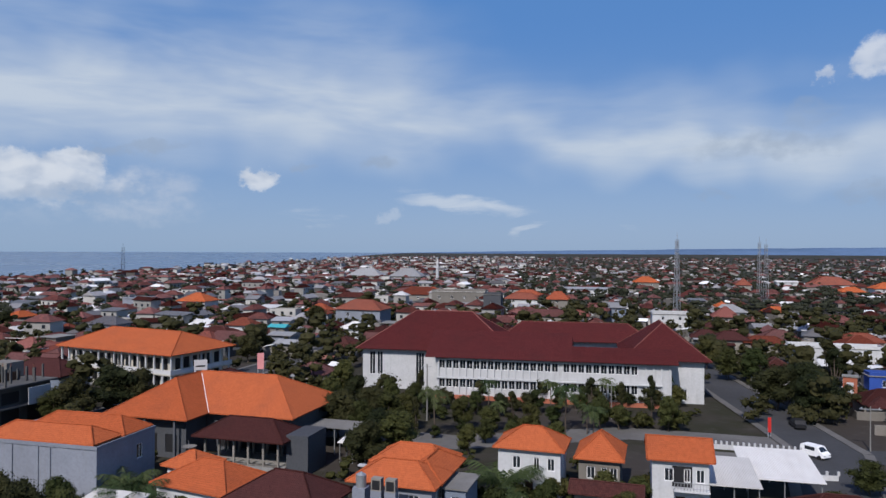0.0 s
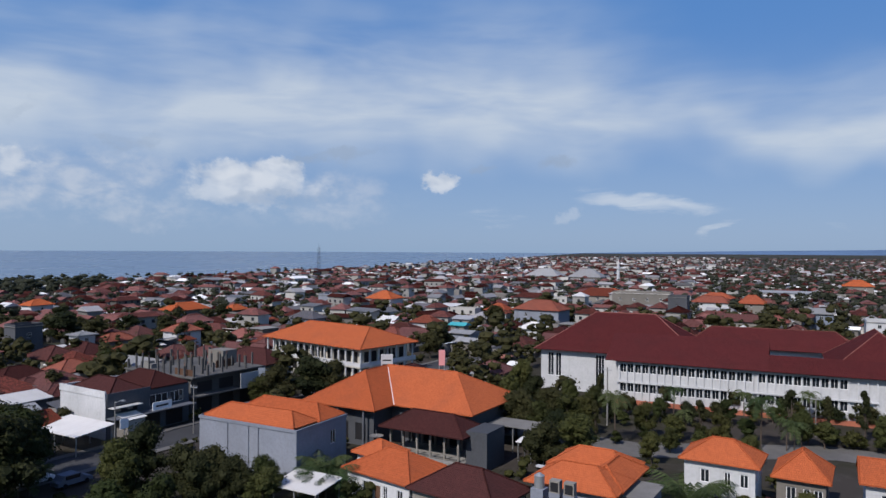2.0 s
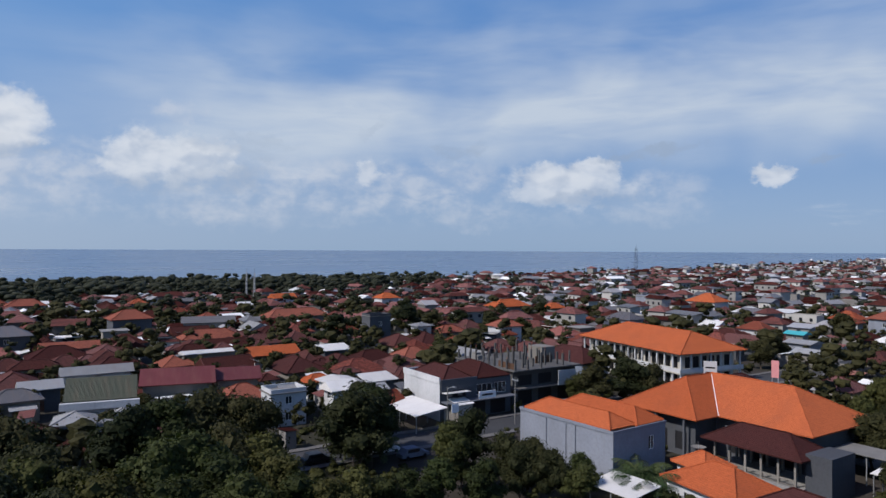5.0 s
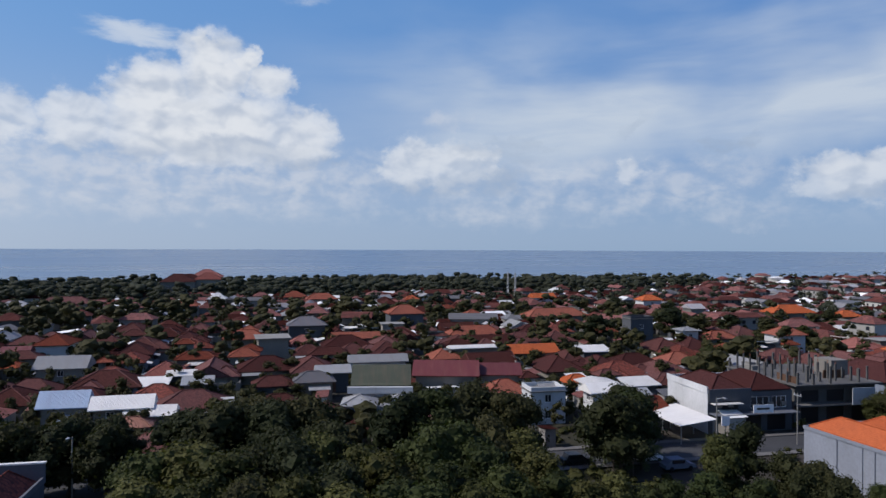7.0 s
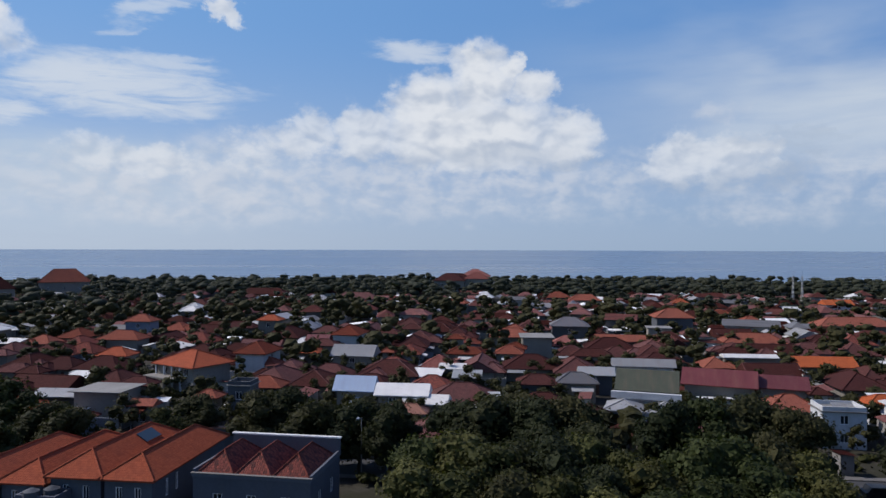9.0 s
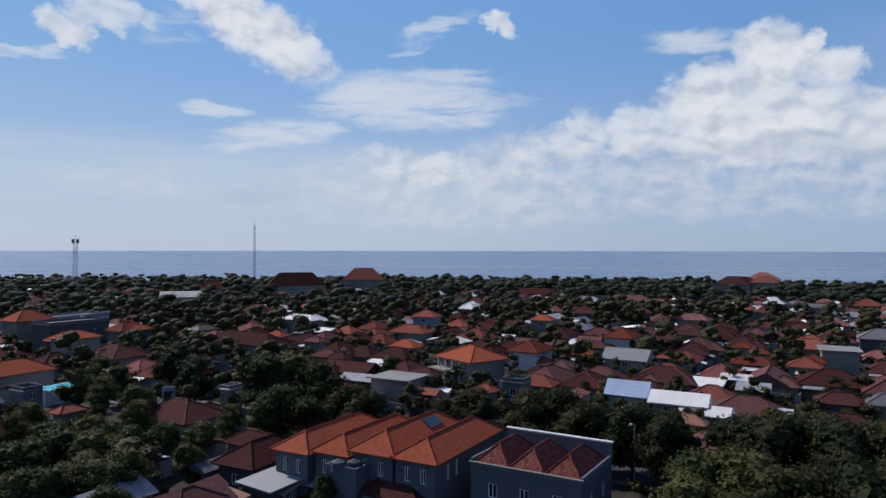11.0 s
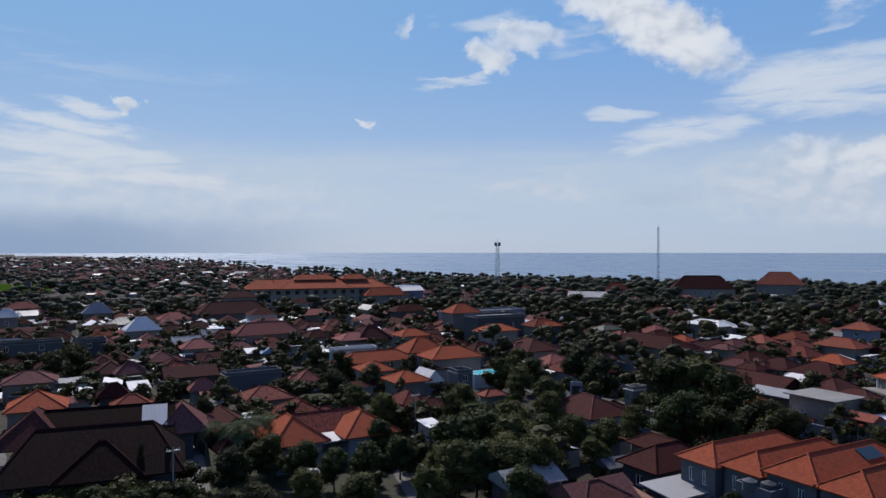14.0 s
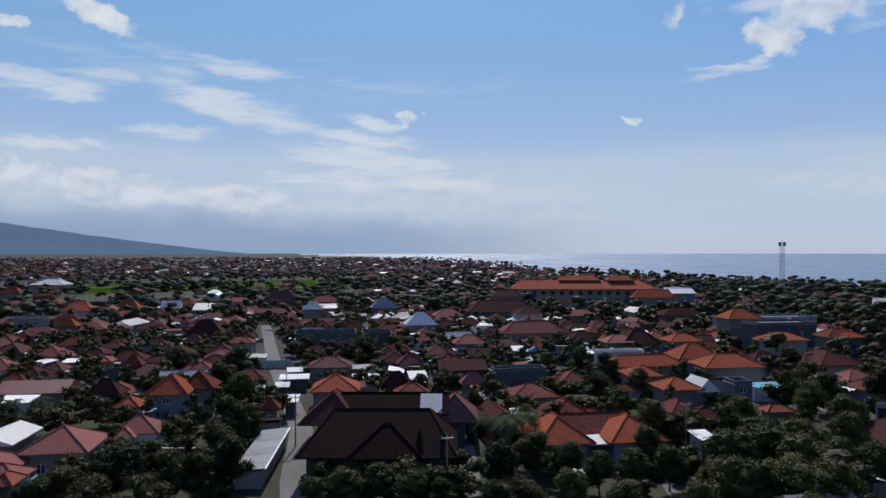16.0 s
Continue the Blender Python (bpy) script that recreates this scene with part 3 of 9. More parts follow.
class Shape:
    """Collects boxes, prisms and tubes into one mesh, with metre UVs where a roof needs them."""

    def __init__(self):
        self.v, self.f, self.uv = [], [], []

    def face(self, pts, uv=None):
        i = len(self.v)
        self.v += [tuple(p) for p in pts]
        self.f.append(tuple(range(i, i + len(pts))))
        self.uv += uv if uv else [(p[0] + p[1], p[2]) for p in pts]
        return self

    def slope(self, pts):
        """A roof face whose first two points lie on the eave: u runs along it, v up the slope."""
        p = [Vector(q) for q in pts]
        e = (p[1] - p[0]).normalized()
        nrm = (p[1] - p[0]).cross(p[-1] - p[0]).normalized()
        up = nrm.cross(e)
        return self.face(pts, [((q - p[0]).dot(e), (q - p[0]).dot(up)) for q in p])

    def box(self, x0, y0, z0, x1, y1, z1):
        a = [(x0, y0, z0), (x1, y0, z0), (x1, y1, z0), (x0, y1, z0), (x0, y0, z1), (x1, y0, z1), (x1, y1, z1), (x0, y1, z1)]
        for q in ((3, 2, 1, 0), (4, 5, 6, 7), (0, 1, 5, 4), (1, 2, 6, 5), (2, 3, 7, 6), (3, 0, 4, 7)):
            self.face([a[k] for k in q])
        return self

    def tube(self, p, q, r0, r1=None, n=6):
        p, q = Vector(p), Vector(q)
        r1 = r0 if r1 is None else r1
        d = (q - p).normalized()
        a = d.orthogonal().normalized()
        b = d.cross(a)
        lo = [p + (a * math.cos(k * 6.2832 / n) + b * math.sin(k * 6.2832 / n)) * r0 for k in range(n)]
        hi = [q + (a * math.cos(k * 6.2832 / n) + b * math.sin(k * 6.2832 / n)) * r1 for k in range(n)]
        for k in range(n):
            self.face([lo[k], lo[(k + 1) % n], hi[(k + 1) % n], hi[k]])
        self.face(hi)
        self.face(lo[::-1])
        return self

    def mesh(self, name, material):
        return mesh_of(name, self.v, self.f, material, self.uv)


def thing(name, label, category, x, y, ang=0.0, z=0.0, group="", kind=""):
    ob = new(name)
    ob.empty_display_size = 0.5
    ob.matrix_basis = pose(x, y, z, 0, 0, ang)
    return tagged(ob, label, category, group, kind)


WINDOWS = {}


def window_meshes(w, h, frame_mat, panes):
    key = (round(w, 2), round(h, 2), frame_mat, panes)
    if key not in WINDOWS:
        s, b = Shape(), 0.07
        s.box(0, -0.02, 0, w, 0.06, b).box(0, -0.02, h - b, w, 0.06, h).box(0, -0.02, b, b, 0.06, h - b).box(w - b, -0.02, b, w, 0.06, h - b)
        for k in range(1, panes):
            c = w * k / panes
            s.box(c - 0.03, -0.01, b, c + 0.03, 0.05, h - b)
        g = Shape().box(b, 0.03, b, w - b, 0.045, h - b)
        WINDOWS[key] = (s.mesh("window_frame", frame_mat), g.mesh("pane", "glass_dark"))
    return WINDOWS[key]


def walls(root, cx, cy, L, D, z0, z1, mat_name, openings, frame_mat="white_paint", door_mat="timber", back=True):
    """Four outer walls with real openings; openings: face, centre along it, sill, width, height, kind."""
    s = Shape()
    x0, x1, y0, y1 = cx - L / 2, cx + L / 2, cy - D / 2, cy + D / 2
    sides = {"f": ((x0, y0), (x1, y0), 0), "r": ((x1, y0), (x1, y1), 90), "b": ((x1, y1), (x0, y1), 180), "l": ((x0, y1), (x0, y0), 270)}
    todo = []
    for key, (p, q, turn) in sides.items():
        p, q = Vector((*p, 0)), Vector((*q, 0))
        e, n = (q - p).normalized(), (q - p).length
        inward = Vector((-e.y, e.x, 0)) * 0.16
        holes = [(max(0.1, c - w / 2), min(n - 0.1, c + w / 2), zs, min(zs + h, z1 - 0.05), kind) for f, c, zs, w, h, kind in openings if f == key]
        us = sorted({0.0, n, *[h[0] for h in holes], *[h[1] for h in holes]})
        zs = sorted({z0, z1, *[h[2] for h in holes], *[h[3] for h in holes]})
        for a, b in zip(us, us[1:]):
            for c, d in zip(zs, zs[1:]):
                if any(h[0] - 1e-4 <= a and b <= h[1] + 1e-4 and h[2] - 1e-4 <= c and d <= h[3] + 1e-4 for h in holes):
                    continue
                s.face([p + e * a + Vector((0, 0, c)), p + e * b + Vector((0, 0, c)), p + e * b + Vector((0, 0, d)), p + e * a + Vector((0, 0, d))])
        for a, b, c, d, kind in holes:
            o = [p + e * a + Vector((0, 0, c)), p + e * b + Vector((0, 0, c)), p + e * b + Vector((0, 0, d)), p + e * a + Vector((0, 0, d))]
            for k in range(4):
                s.face([o[k], o[(k + 1) % 4], o[(k + 1) % 4] + inward, o[k] + inward])
            todo.append((kind, b - a, d - c, Matrix.Translation(o[0] + inward * 0.6) @ pose(0, 0, 0, 0, 0, turn)))
    s.face([(x0, y0, z1), (x1, y0, z1), (x1, y1, z1), (x0, y1, z1)])
    body = put("wall", s.mesh("wall", mat_name), root)
    for kind, w, h, m in todo:
        if kind == "door":
            d = Shape().box(0, 0, 0, w, 0.05, h).box(w * 0.12, -0.02, h * 0.55, w * 0.88, 0, h * 0.92).box(w * 0.12, -0.02, h * 0.08, w * 0.88, 0, h * 0.48)
            door = put("door", d.mesh("door", door_mat), root, m)
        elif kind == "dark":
            # nothing closes the opening: a dark panel stands for the shade inside
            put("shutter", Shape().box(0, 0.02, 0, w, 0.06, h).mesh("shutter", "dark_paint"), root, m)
        else:
            fr, pn = window_meshes(w, h, frame_mat, 2 if w < 1.6 else 3)
            win = put("window", fr, root, m)
            put("pane", pn, win)
    return body


def ridge_caps(parent, lines, material, r=0.10):
    s = Shape()
    for p, q in lines:
        s.tube(Vector(p) + Vector((0, 0, 0.03)), Vector(q) + Vector((0, 0, 0.03)), r, n=6)
    return put("ridge_cap", s.mesh("ridge_cap", material), parent)


def roof(root, cx, cy, L, D, z, rise, material, kind="hip", over=0.7, cap=None, turn=0, thick=0.16, hipset=None):
    """A hip, gable, shed or flat roof over a rectangle, with eaves, fascia and ridge caps."""
    s = Shape()
    if turn:
        L, D = D, L
    x1, y1 = L / 2 + over, D / 2 + over
    t = z + thick
    lines = []
    if kind in ("hip", "gable"):
        if L >= D:
            run = (y1 if hipset is None else hipset) if kind == "hip" else 0.0
            a, b = Vector((-x1 + run, 0, t + rise)), Vector((x1 - run, 0, t + rise))
        else:
            run = (x1 if hipset is None else hipset) if kind == "hip" else 0.0
            a, b = Vector((0, -y1 + run, t + rise)), Vector((0, y1 - run, t + rise))
        c = [Vector((-x1, -y1, t)), Vector((x1, -y1, t)), Vector((x1, y1, t)), Vector((-x1, y1, t))]
        if L >= D:
            s.slope([c[0], c[1], b, a]).slope([c[2], c[3], a, b])
            ends = ((c[1], c[2], b), (c[3], c[0], a))
            hips = [(c[0], a), (c[3], a), (c[1], b), (c[2], b)]
        else:
            s.slope([c[1], c[2], b, a]).slope([c[3], c[0], a, b])
            ends = ((c[0], c[1], a), (c[2], c[3], b))
            hips = [(c[0], a), (c[1], a), (c[2], b), (c[3], b)]
        for e in ends:
            s.slope(list(e))
        lines = ([(a, b)] if (a - b).length > 0.2 else []) + hips
    elif kind == "shed":
        c = [Vector((-x1, -y1, t)), Vector((x1, -y1, t)), Vector((x1, y1, t + rise)), Vector((-x1, y1, t + rise))]
        s.slope(c)
    else:
        c = [Vector((-x1, -y1, t)), Vector((x1, -y1, t)), Vector((x1, y1, t)), Vector((-x1, y1, t))]
        s.slope(c)
    lo = [Vector((v.x, v.y, v.z - thick)) for v in c]
    for k in range(4):
        s.face([lo[k], lo[(k + 1) % 4], c[(k + 1) % 4], c[k]])
    s.face(lo[::-1])
    m = Matrix.Translation((cx, cy, 0)) @ pose(0, 0, 0, 0, 0, 90 if turn else 0)
    ob = put("roof", s.mesh("roof", material), root, m)
    if lines and cap:
        ridge_caps(ob, lines, cap)
    return ob


def spread(face, n, length, zs, w, h, kind="window", margin=0.8):
    """n openings evenly along a face."""
    gap = (length - 2 * margin) / n
    return [(face, margin + gap * (k + 0.5), zs, w, h, kind) for k in range(n)]


def house(x, y, ang, L, D, eave, roof_mat, wall_mat, rise=None, kind="hip", label="", name="house", category="house", storeys=None, over=0.7, cap=None,
          detail=True, group="", turn=0, front="f"):
    root = thing(name, label, category, x, y, ang, group=group)
    rise = (min(L, D) / 2 + over) * 0.55 if rise is None else rise
    storeys = storeys or max(1, round(eave / 3.2))
    ops = []
    sh = eave / storeys
    for k in range(storeys):
        z = k * sh + 0.95
        hh = min(1.35, sh - 1.3)
        for f, ln in (("f", L), ("l", D), ("r", D), ("b", L)):
            n = max(1, int(ln // (3.4 if detail else 5.0)))
            if detail or f == "f":
                ops += spread(f, n, ln, z, 1.15, hh)
    if ops:
        f0 = [o for o in ops if o[0] == front and o[2] < 1.2]
        if f0:
            o = f0[len(f0) // 2]
            ops.remove(o)
            ops.append((o[0], o[1], 0.05, 1.0, 2.1, "door"))
    walls(root, 0, 0, L, D, 0, eave, wall_mat, ops)
    roof(root, 0, 0, L, D, eave, rise, roof_mat, kind, over, cap or roof_mat if kind in ("hip", "gable") else None, turn)
    if kind in ("hip", "gable") and not detail:
        w = L * 0.48
        walls(root, -L * 0.2, -D * 0.5 - 1.0, w, 2.6, 0, min(eave, 3.1) - 0.25, wall_mat, [])
        roof(root, -L * 0.2, -D * 0.5 + 0.4, w, D * 0.5 + 2.0, min(eave, 3.1) - 0.22, (w / 2 + 0.5) * 0.55, roof_mat, "hip", 0.5, roof_mat)
    if not detail:
        s, x1, y1 = Shape(), L / 2 + 2.4, D / 2 + 2.8
        s.box(-x1, -y1, 0, x1 * 0.2, -y1 + 0.18, 1.7).box(x1 * 0.5, -y1, 0, x1, -y1 + 0.18, 1.7).box(-x1, -y1 + 0.18, 0, -x1 + 0.18, y1, 1.7)
        put("yard_wall", s.mesh("yard_wall", wall_mat), root)
        s = Shape()
        p = [(L * 0.12, D / 2 + 2.2, 2.3), (L * 0.46, D / 2 + 2.2, 2.3), (L * 0.46, D / 2, 2.8), (L * 0.12, D / 2, 2.8)]
        s.slope([p[1], p[0], p[3], p[2]])
        s.face([(u, v, z - 0.06) for u, v, z in p])
        put("lean_to", s.mesh("lean_to", "sheet_white" if len(label) % 3 == 0 else "sheet_grey"), root)
    return root


# ---------------------------------------------------------------- ground, sea, far hills
COAST_YAW = [-40, 2, 8, 15, 24, 35, 50, 70, 90, 110, 125, 138, 150, 158, 166, 172, 200]
COAST_R = [9000, 6000, 2300, 1471, 1014, 760, 622, 575, 573, 593, 623, 749, 1105, 2300, 3600, 6000, 9000]


def coast(yaw):
    return float(np.interp(yaw, COAST_YAW, COAST_R))


def lift(r):
    """The far sheet rises a little, so that its rim stands where the horizon is."""
    return 16.5 * max(0.0, (r - 900) / 4000) ** 1.2


def polar(yaw, r, z=0.0):
    a = radians(yaw)
    return (-math.sin(a) * r, math.cos(a) * r, z)


RINGS = [0, 20, 40, 70, 110, 160, 220, 300, 380, 460, 540, 620, 700, 800, 950, 1150, 1400, 1700, 2100, 2600, 3200, 3900, 4600, 4940]


def disc(name, height, material):
    verts, faces, n = [], [], 240
    for r in RINGS:
        for k in range(n):
            yaw = k * 360 / n - 90
            verts.append(polar(yaw, r, height(yaw, r)))
    for i in range(len(RINGS) - 1):
        for k in range(n):
            a, b = i * n + k, i * n + (k + 1) % n
            faces.append((a + n, b + n, b, a) if i else (a + n, b + n, b))
    return mesh_of(name, verts, faces, material, smooth=True)


def land_height(yaw, r):
    c = coast(yaw)
    return lift(r) + 0.6 - 0.6 * min(1, max(0, (500 - r) / 300)) - 9 * min(1.0, max(0.0, (r - c) / 40)) if r > 300 else 0.0


ground = tagged(put("ground", disc("ground", land_height, ground_material())), "earth and grass ground of a flat coastal town", "ground", kind="structure")
water = tagged(put("water", disc("water", lambda yaw, r: lift(r) - 1.5, sea_material())), "calm blue-grey sea reaching the horizon", "sea", kind="structure")


def hill(name, label, yaw0, yaw1, r, profile, material="hill"):
    verts, faces, n = [], [], 120
    for k in range(n + 1):
        yaw = yaw0 + (yaw1 - yaw0) * k / n
        top = profile(k / n)
        jag = 1 + 0.05 * noise.noise(Vector((yaw * 0.8, r * 0.01, 0)))
        for j, (dr, q) in enumerate(((-250, 0.0), (-120, 0.55), (0, 1.0), (100, 0.6))):
            verts.append(polar(yaw, r + dr, 10 + (top * jag) * q))
    for k in range(n):
        for j in range(3):
            a = k * 4 + j
            faces.append((a, a + 4, a + 5, a + 1))
    return tagged(put(name, mesh_of(name, verts, faces, material, smooth=True)), label, "hill", kind="structure")


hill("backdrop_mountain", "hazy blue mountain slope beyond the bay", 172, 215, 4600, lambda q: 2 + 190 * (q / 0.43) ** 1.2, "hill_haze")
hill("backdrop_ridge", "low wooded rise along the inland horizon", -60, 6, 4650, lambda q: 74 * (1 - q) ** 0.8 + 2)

# streets
GRID = -15.0


def strip(name, label, pts, width, material, z=0.05, kerb=False):
    s = Shape()
    left, right = [], []
    for i, p in enumerate(pts):
        a, b = Vector(pts[max(0, i - 1)]), Vector(pts[min(len(pts) - 1, i + 1)])
        d = (b - a).normalized()
        n = Vector((-d.y, d.x)) * width / 2
        left.append(Vector(p) + n)
        right.append(Vector(p) - n)
    for i in range(len(pts) - 1):
        s.face([(*right[i], z), (*right[i + 1], z), (*left[i + 1], z), (*left[i], z)])
    ob = tagged(put(name, s.mesh(name, material)), label, "road", kind="structure")
    if kerb:
        k = Shape()
        for side, sgn in ((left, 1), (right, -1)):
            for i in range(len(pts) - 1):
                d = (side[i + 1] - side[i]).normalized()
                n = Vector((-d.y, d.x)) * sgn
                a, b, c, e = side[i], side[i + 1], side[i + 1] + n * 1.4, side[i] + n * 1.4
                k.face([(*a, z + 0.14), (*b, z + 0.14), (*c, z + 0.14), (*e, z + 0.14)])
                k.face([(*a, z - 0.05), (*b, z - 0.05), (*b, z + 0.14), (*a, z + 0.14)])
        tagged(put("pavement", k.mesh("pavement", "paving")), "grey concrete pavement with a kerb", "pavement", kind="structure")
    return ob


MAIN_ST = [(-128, -120), (-112, -62), (-97, 0), (-84, 45), (-75, 77), (-66, 108), (-48, 170), (-10, 300), (40, 480)]
strip("road_main", "grey asphalt street in front of the shops", MAIN_ST, 7.5, "asphalt", kerb=True)
EAST_RD = [(38, 60), (50, 88), (58, 105), (60, 125), (62, 150), (66, 190), (78, 260)]
strip("road_east", "grey asphalt street beside the school", EAST_RD, 9, "asphalt", kerb=True)
strip("road_cross", "grey asphalt side street", [(58, 104), (80, 98), (120, 88), (200, 66)], 8, "asphalt", 0.06)
strip("road_south", "narrow grey concrete lane between houses", [(-12, -60), (-17, -92), (-23, -118), (-31, -200), (-42, -290)], 3.8, "paving")
strip("road_yard", "narrow concrete lane beside the dark-roofed house", [(-33, -62), (-38, -83), (-44, -98), (-52, -125)], 3.0, "paving")
strip("road_west", "pale concrete lane among trees", [(-56, -60), (-62, -71), (-77, -85), (-112, -74), (-120, -72)], 4.5, "paving", 0.07)
strip("road_school", "grey parking apron before the school", [(-22, 118), (2, 110), (30, 116), (58, 108)], 8, "paving", 0.04)

strip("pavement_lot", "rough grey concrete lot behind the canopies", [(38.5, 101.5), (53, 97.5)], 9, "paving", 0.045)

# ---------------------------------------------------------------- occupied ground
TAKEN = []
GARDEN = []


def take(x, y, r):
    TAKEN.append((x, y, r))


def road_gap(x, y):
    best = 1e9
    for pts in (MAIN_ST, EAST_RD, [(-12, -60), (-23, -118), (-31, -200), (-42, -290)]):
        for a, b in zip(pts, pts[1:]):
            a, b = Vector(a), Vector(b)
            d = b - a
            q = max(0.0, min(1.0, (Vector((x, y)) - a).dot(d) / d.length_squared))
            best = min(best, (Vector((x, y)) - a - d * q).length)
    return best


def free(x, y, r):
    return road_gap(x, y) > r * 0.8 + 4 and all((x - a) ** 2 + (y - b) ** 2 > (r + c) ** 2 for a, b, c in TAKEN)


def yaw_of(x, y):
    a = math.degrees(math.atan2(-x, y))
    return a + 360 if a < -90 else a


# ---------------------------------------------------------------- trees
GOLD = (1 + 5 ** 0.5) / 2
ICO_V = np.array([(p, q * GOLD, 0) for p in (-1, 1) for q in (-1, 1)] + [(0, p, q * GOLD) for p in (-1, 1) for q in (-1, 1)] + [(q * GOLD, 0, p) for p in (-1, 1) for q in (-1, 1)]) / math.sqrt(1 + GOLD * GOLD)


def ico_faces():
    out = []
    for a, b, c in [(i, j, k) for i in range(12) for j in range(i) for k in range(j)]:
        p, q, r = (Vector(ICO_V[k]) for k in (a, b, c))
        if max((p - q).length, (q - r).length, (p - r).length) < 1.1:
            out.append((a, b, c) if (q - p).cross(r - p).dot(p) > 0 else (a, c, b))
    return np.array(out)


ICO_F = ico_faces()


def finer(v, f):
    """Every triangle of a ball split in four."""
    verts, faces, mid = [Vector(p) for p in v], [], {}

    def half(a, b):
        key = (min(a, b), max(a, b))
        if key not in mid:
            mid[key] = len(verts)
            verts.append(((verts[a] + verts[b]) / 2).normalized())
        return mid[key]
    for a, b, c in f.tolist():
        p, q, r = half(a, b), half(b, c), half(c, a)
        faces += [(a, p, r), (p, b, q), (r, q, c), (p, q, r)]
    return np.array([tuple(p) for p in verts]), np.array(faces)


BALLS = [(ICO_V, ICO_F)]
for _ in range(2):
    BALLS.append(finer(*BALLS[-1]))


def buried(pts, own, centres, radii, flat, deep):
    """Which points lie inside another lobe of the crown."""
    q = (pts[:, None, :] - centres[None]) / (radii[None, :, None] * np.array([1, 1, flat]))
    d = np.linalg.norm(q, axis=2)
    d[np.arange(len(pts)), own] = 9.0
    return d.min(axis=1) < deep


def leaf_cloud(rng, centres, radii, count, size, flat=0.72, core=0.7, fine=1):
    """Billows of rough foliage, one to each lobe, with loose leaf sprays standing out of them."""
    n, flatten = len(centres), np.array([1, 1, flat])
    ball, tri = BALLS[fine]
    body = centres[:, None, :] + ball[None] * (radii[:, None, None] * core) * rng.uniform(*((0.6, 1.25) if fine else (0.95, 1.25)), (n, len(ball), 1)) * flatten
    tri = (tri[None] + len(ball) * np.arange(n)[:, None, None]).reshape(-1, 3)
    body = body.reshape(-1, 3)
    own = np.repeat(np.arange(n), len(BALLS[fine][1]))
    tri = tri[~buried(body[tri].mean(axis=1), own, centres, radii, flat, core * 0.8)]
    k = rng.integers(0, n, count * 2)
    d = rng.normal(size=(count * 2, 3)) + np.array([0, 0, 0.25])
    d /= np.linalg.norm(d, axis=1)[:, None]
    pts = centres[k] + d * (radii[k] * rng.uniform(core * 0.85, core * 1.65, count * 2))[:, None] * flatten
    keep = np.nonzero(~buried(pts, k, centres, radii, flat, core * 0.95))[0][:count]
    pts, d = pts[keep], d[keep]
    m = len(pts)
    nrm = d + rng.normal(size=(m, 3)) * 0.45 + np.array([0, 0, 0.3])
    nrm /= np.linalg.norm(nrm, axis=1)[:, None]
    a = np.cross(nrm, rng.normal(size=(m, 3)))
    a /= np.linalg.norm(a, axis=1)[:, None]
    b = np.cross(nrm, a)
    s = rng.uniform(0.5, 1.5, m)[:, None] * size
    leaf = np.stack([pts - a * s - b * s * 0.5, pts + a * s * 0.9 - b * s * 0.6, pts + b * s], 1).reshape(-1, 3)
    faces = tri.tolist() + (np.arange(m * 3).reshape(-1, 3) + len(body)).tolist()
    return np.concatenate([body, leaf]), faces


def crown_shape(rng, radius, height, low, lobes):
    c, r = [], []
    for k in range(lobes):
        a = rng.uniform(0, 6.283)
        q = rng.uniform(0, 1) ** 0.55
        up = rng.uniform(0, 1)
        wide = math.sqrt(max(0.08, 1 - (2 * up - 0.85) ** 2))
        c.append((math.cos(a) * q * radius * 0.72 * wide, math.sin(a) * q * radius * 0.72 * wide, low + (height - low) * (0.12 + 0.76 * up)))
        r.append(radius * rng.uniform(0.24, 0.46))
    return np.array(c), np.array(r)


def tree_template(seed, label, height, radius, low, leaf, count, size, lobes=14, name="tree"):
    rng = np.random.default_rng(seed)
    root = thing(name, label, "tree", 0, 0)
    c, r = crown_shape(rng, radius, height, low, lobes)
    s = Shape()
    bend = Vector((rng.uniform(-0.3, 0.3), rng.uniform(-0.3, 0.3), low))
    s.tube((0, 0, -0.1), bend, 0.028 * height, 0.018 * height, 8)
    for k in range(min(6, lobes)):
        s.tube(bend, Vector(c[k]), 0.012 * height, 0.004 * height, 5)
    put("trunk", s.mesh("trunk", "bark"), root)
    v, f = leaf_cloud(rng, c, r, count, size, fine=1)
    put("crown", mesh_of("crown", v.tolist(), f, leaf), root)
    return root


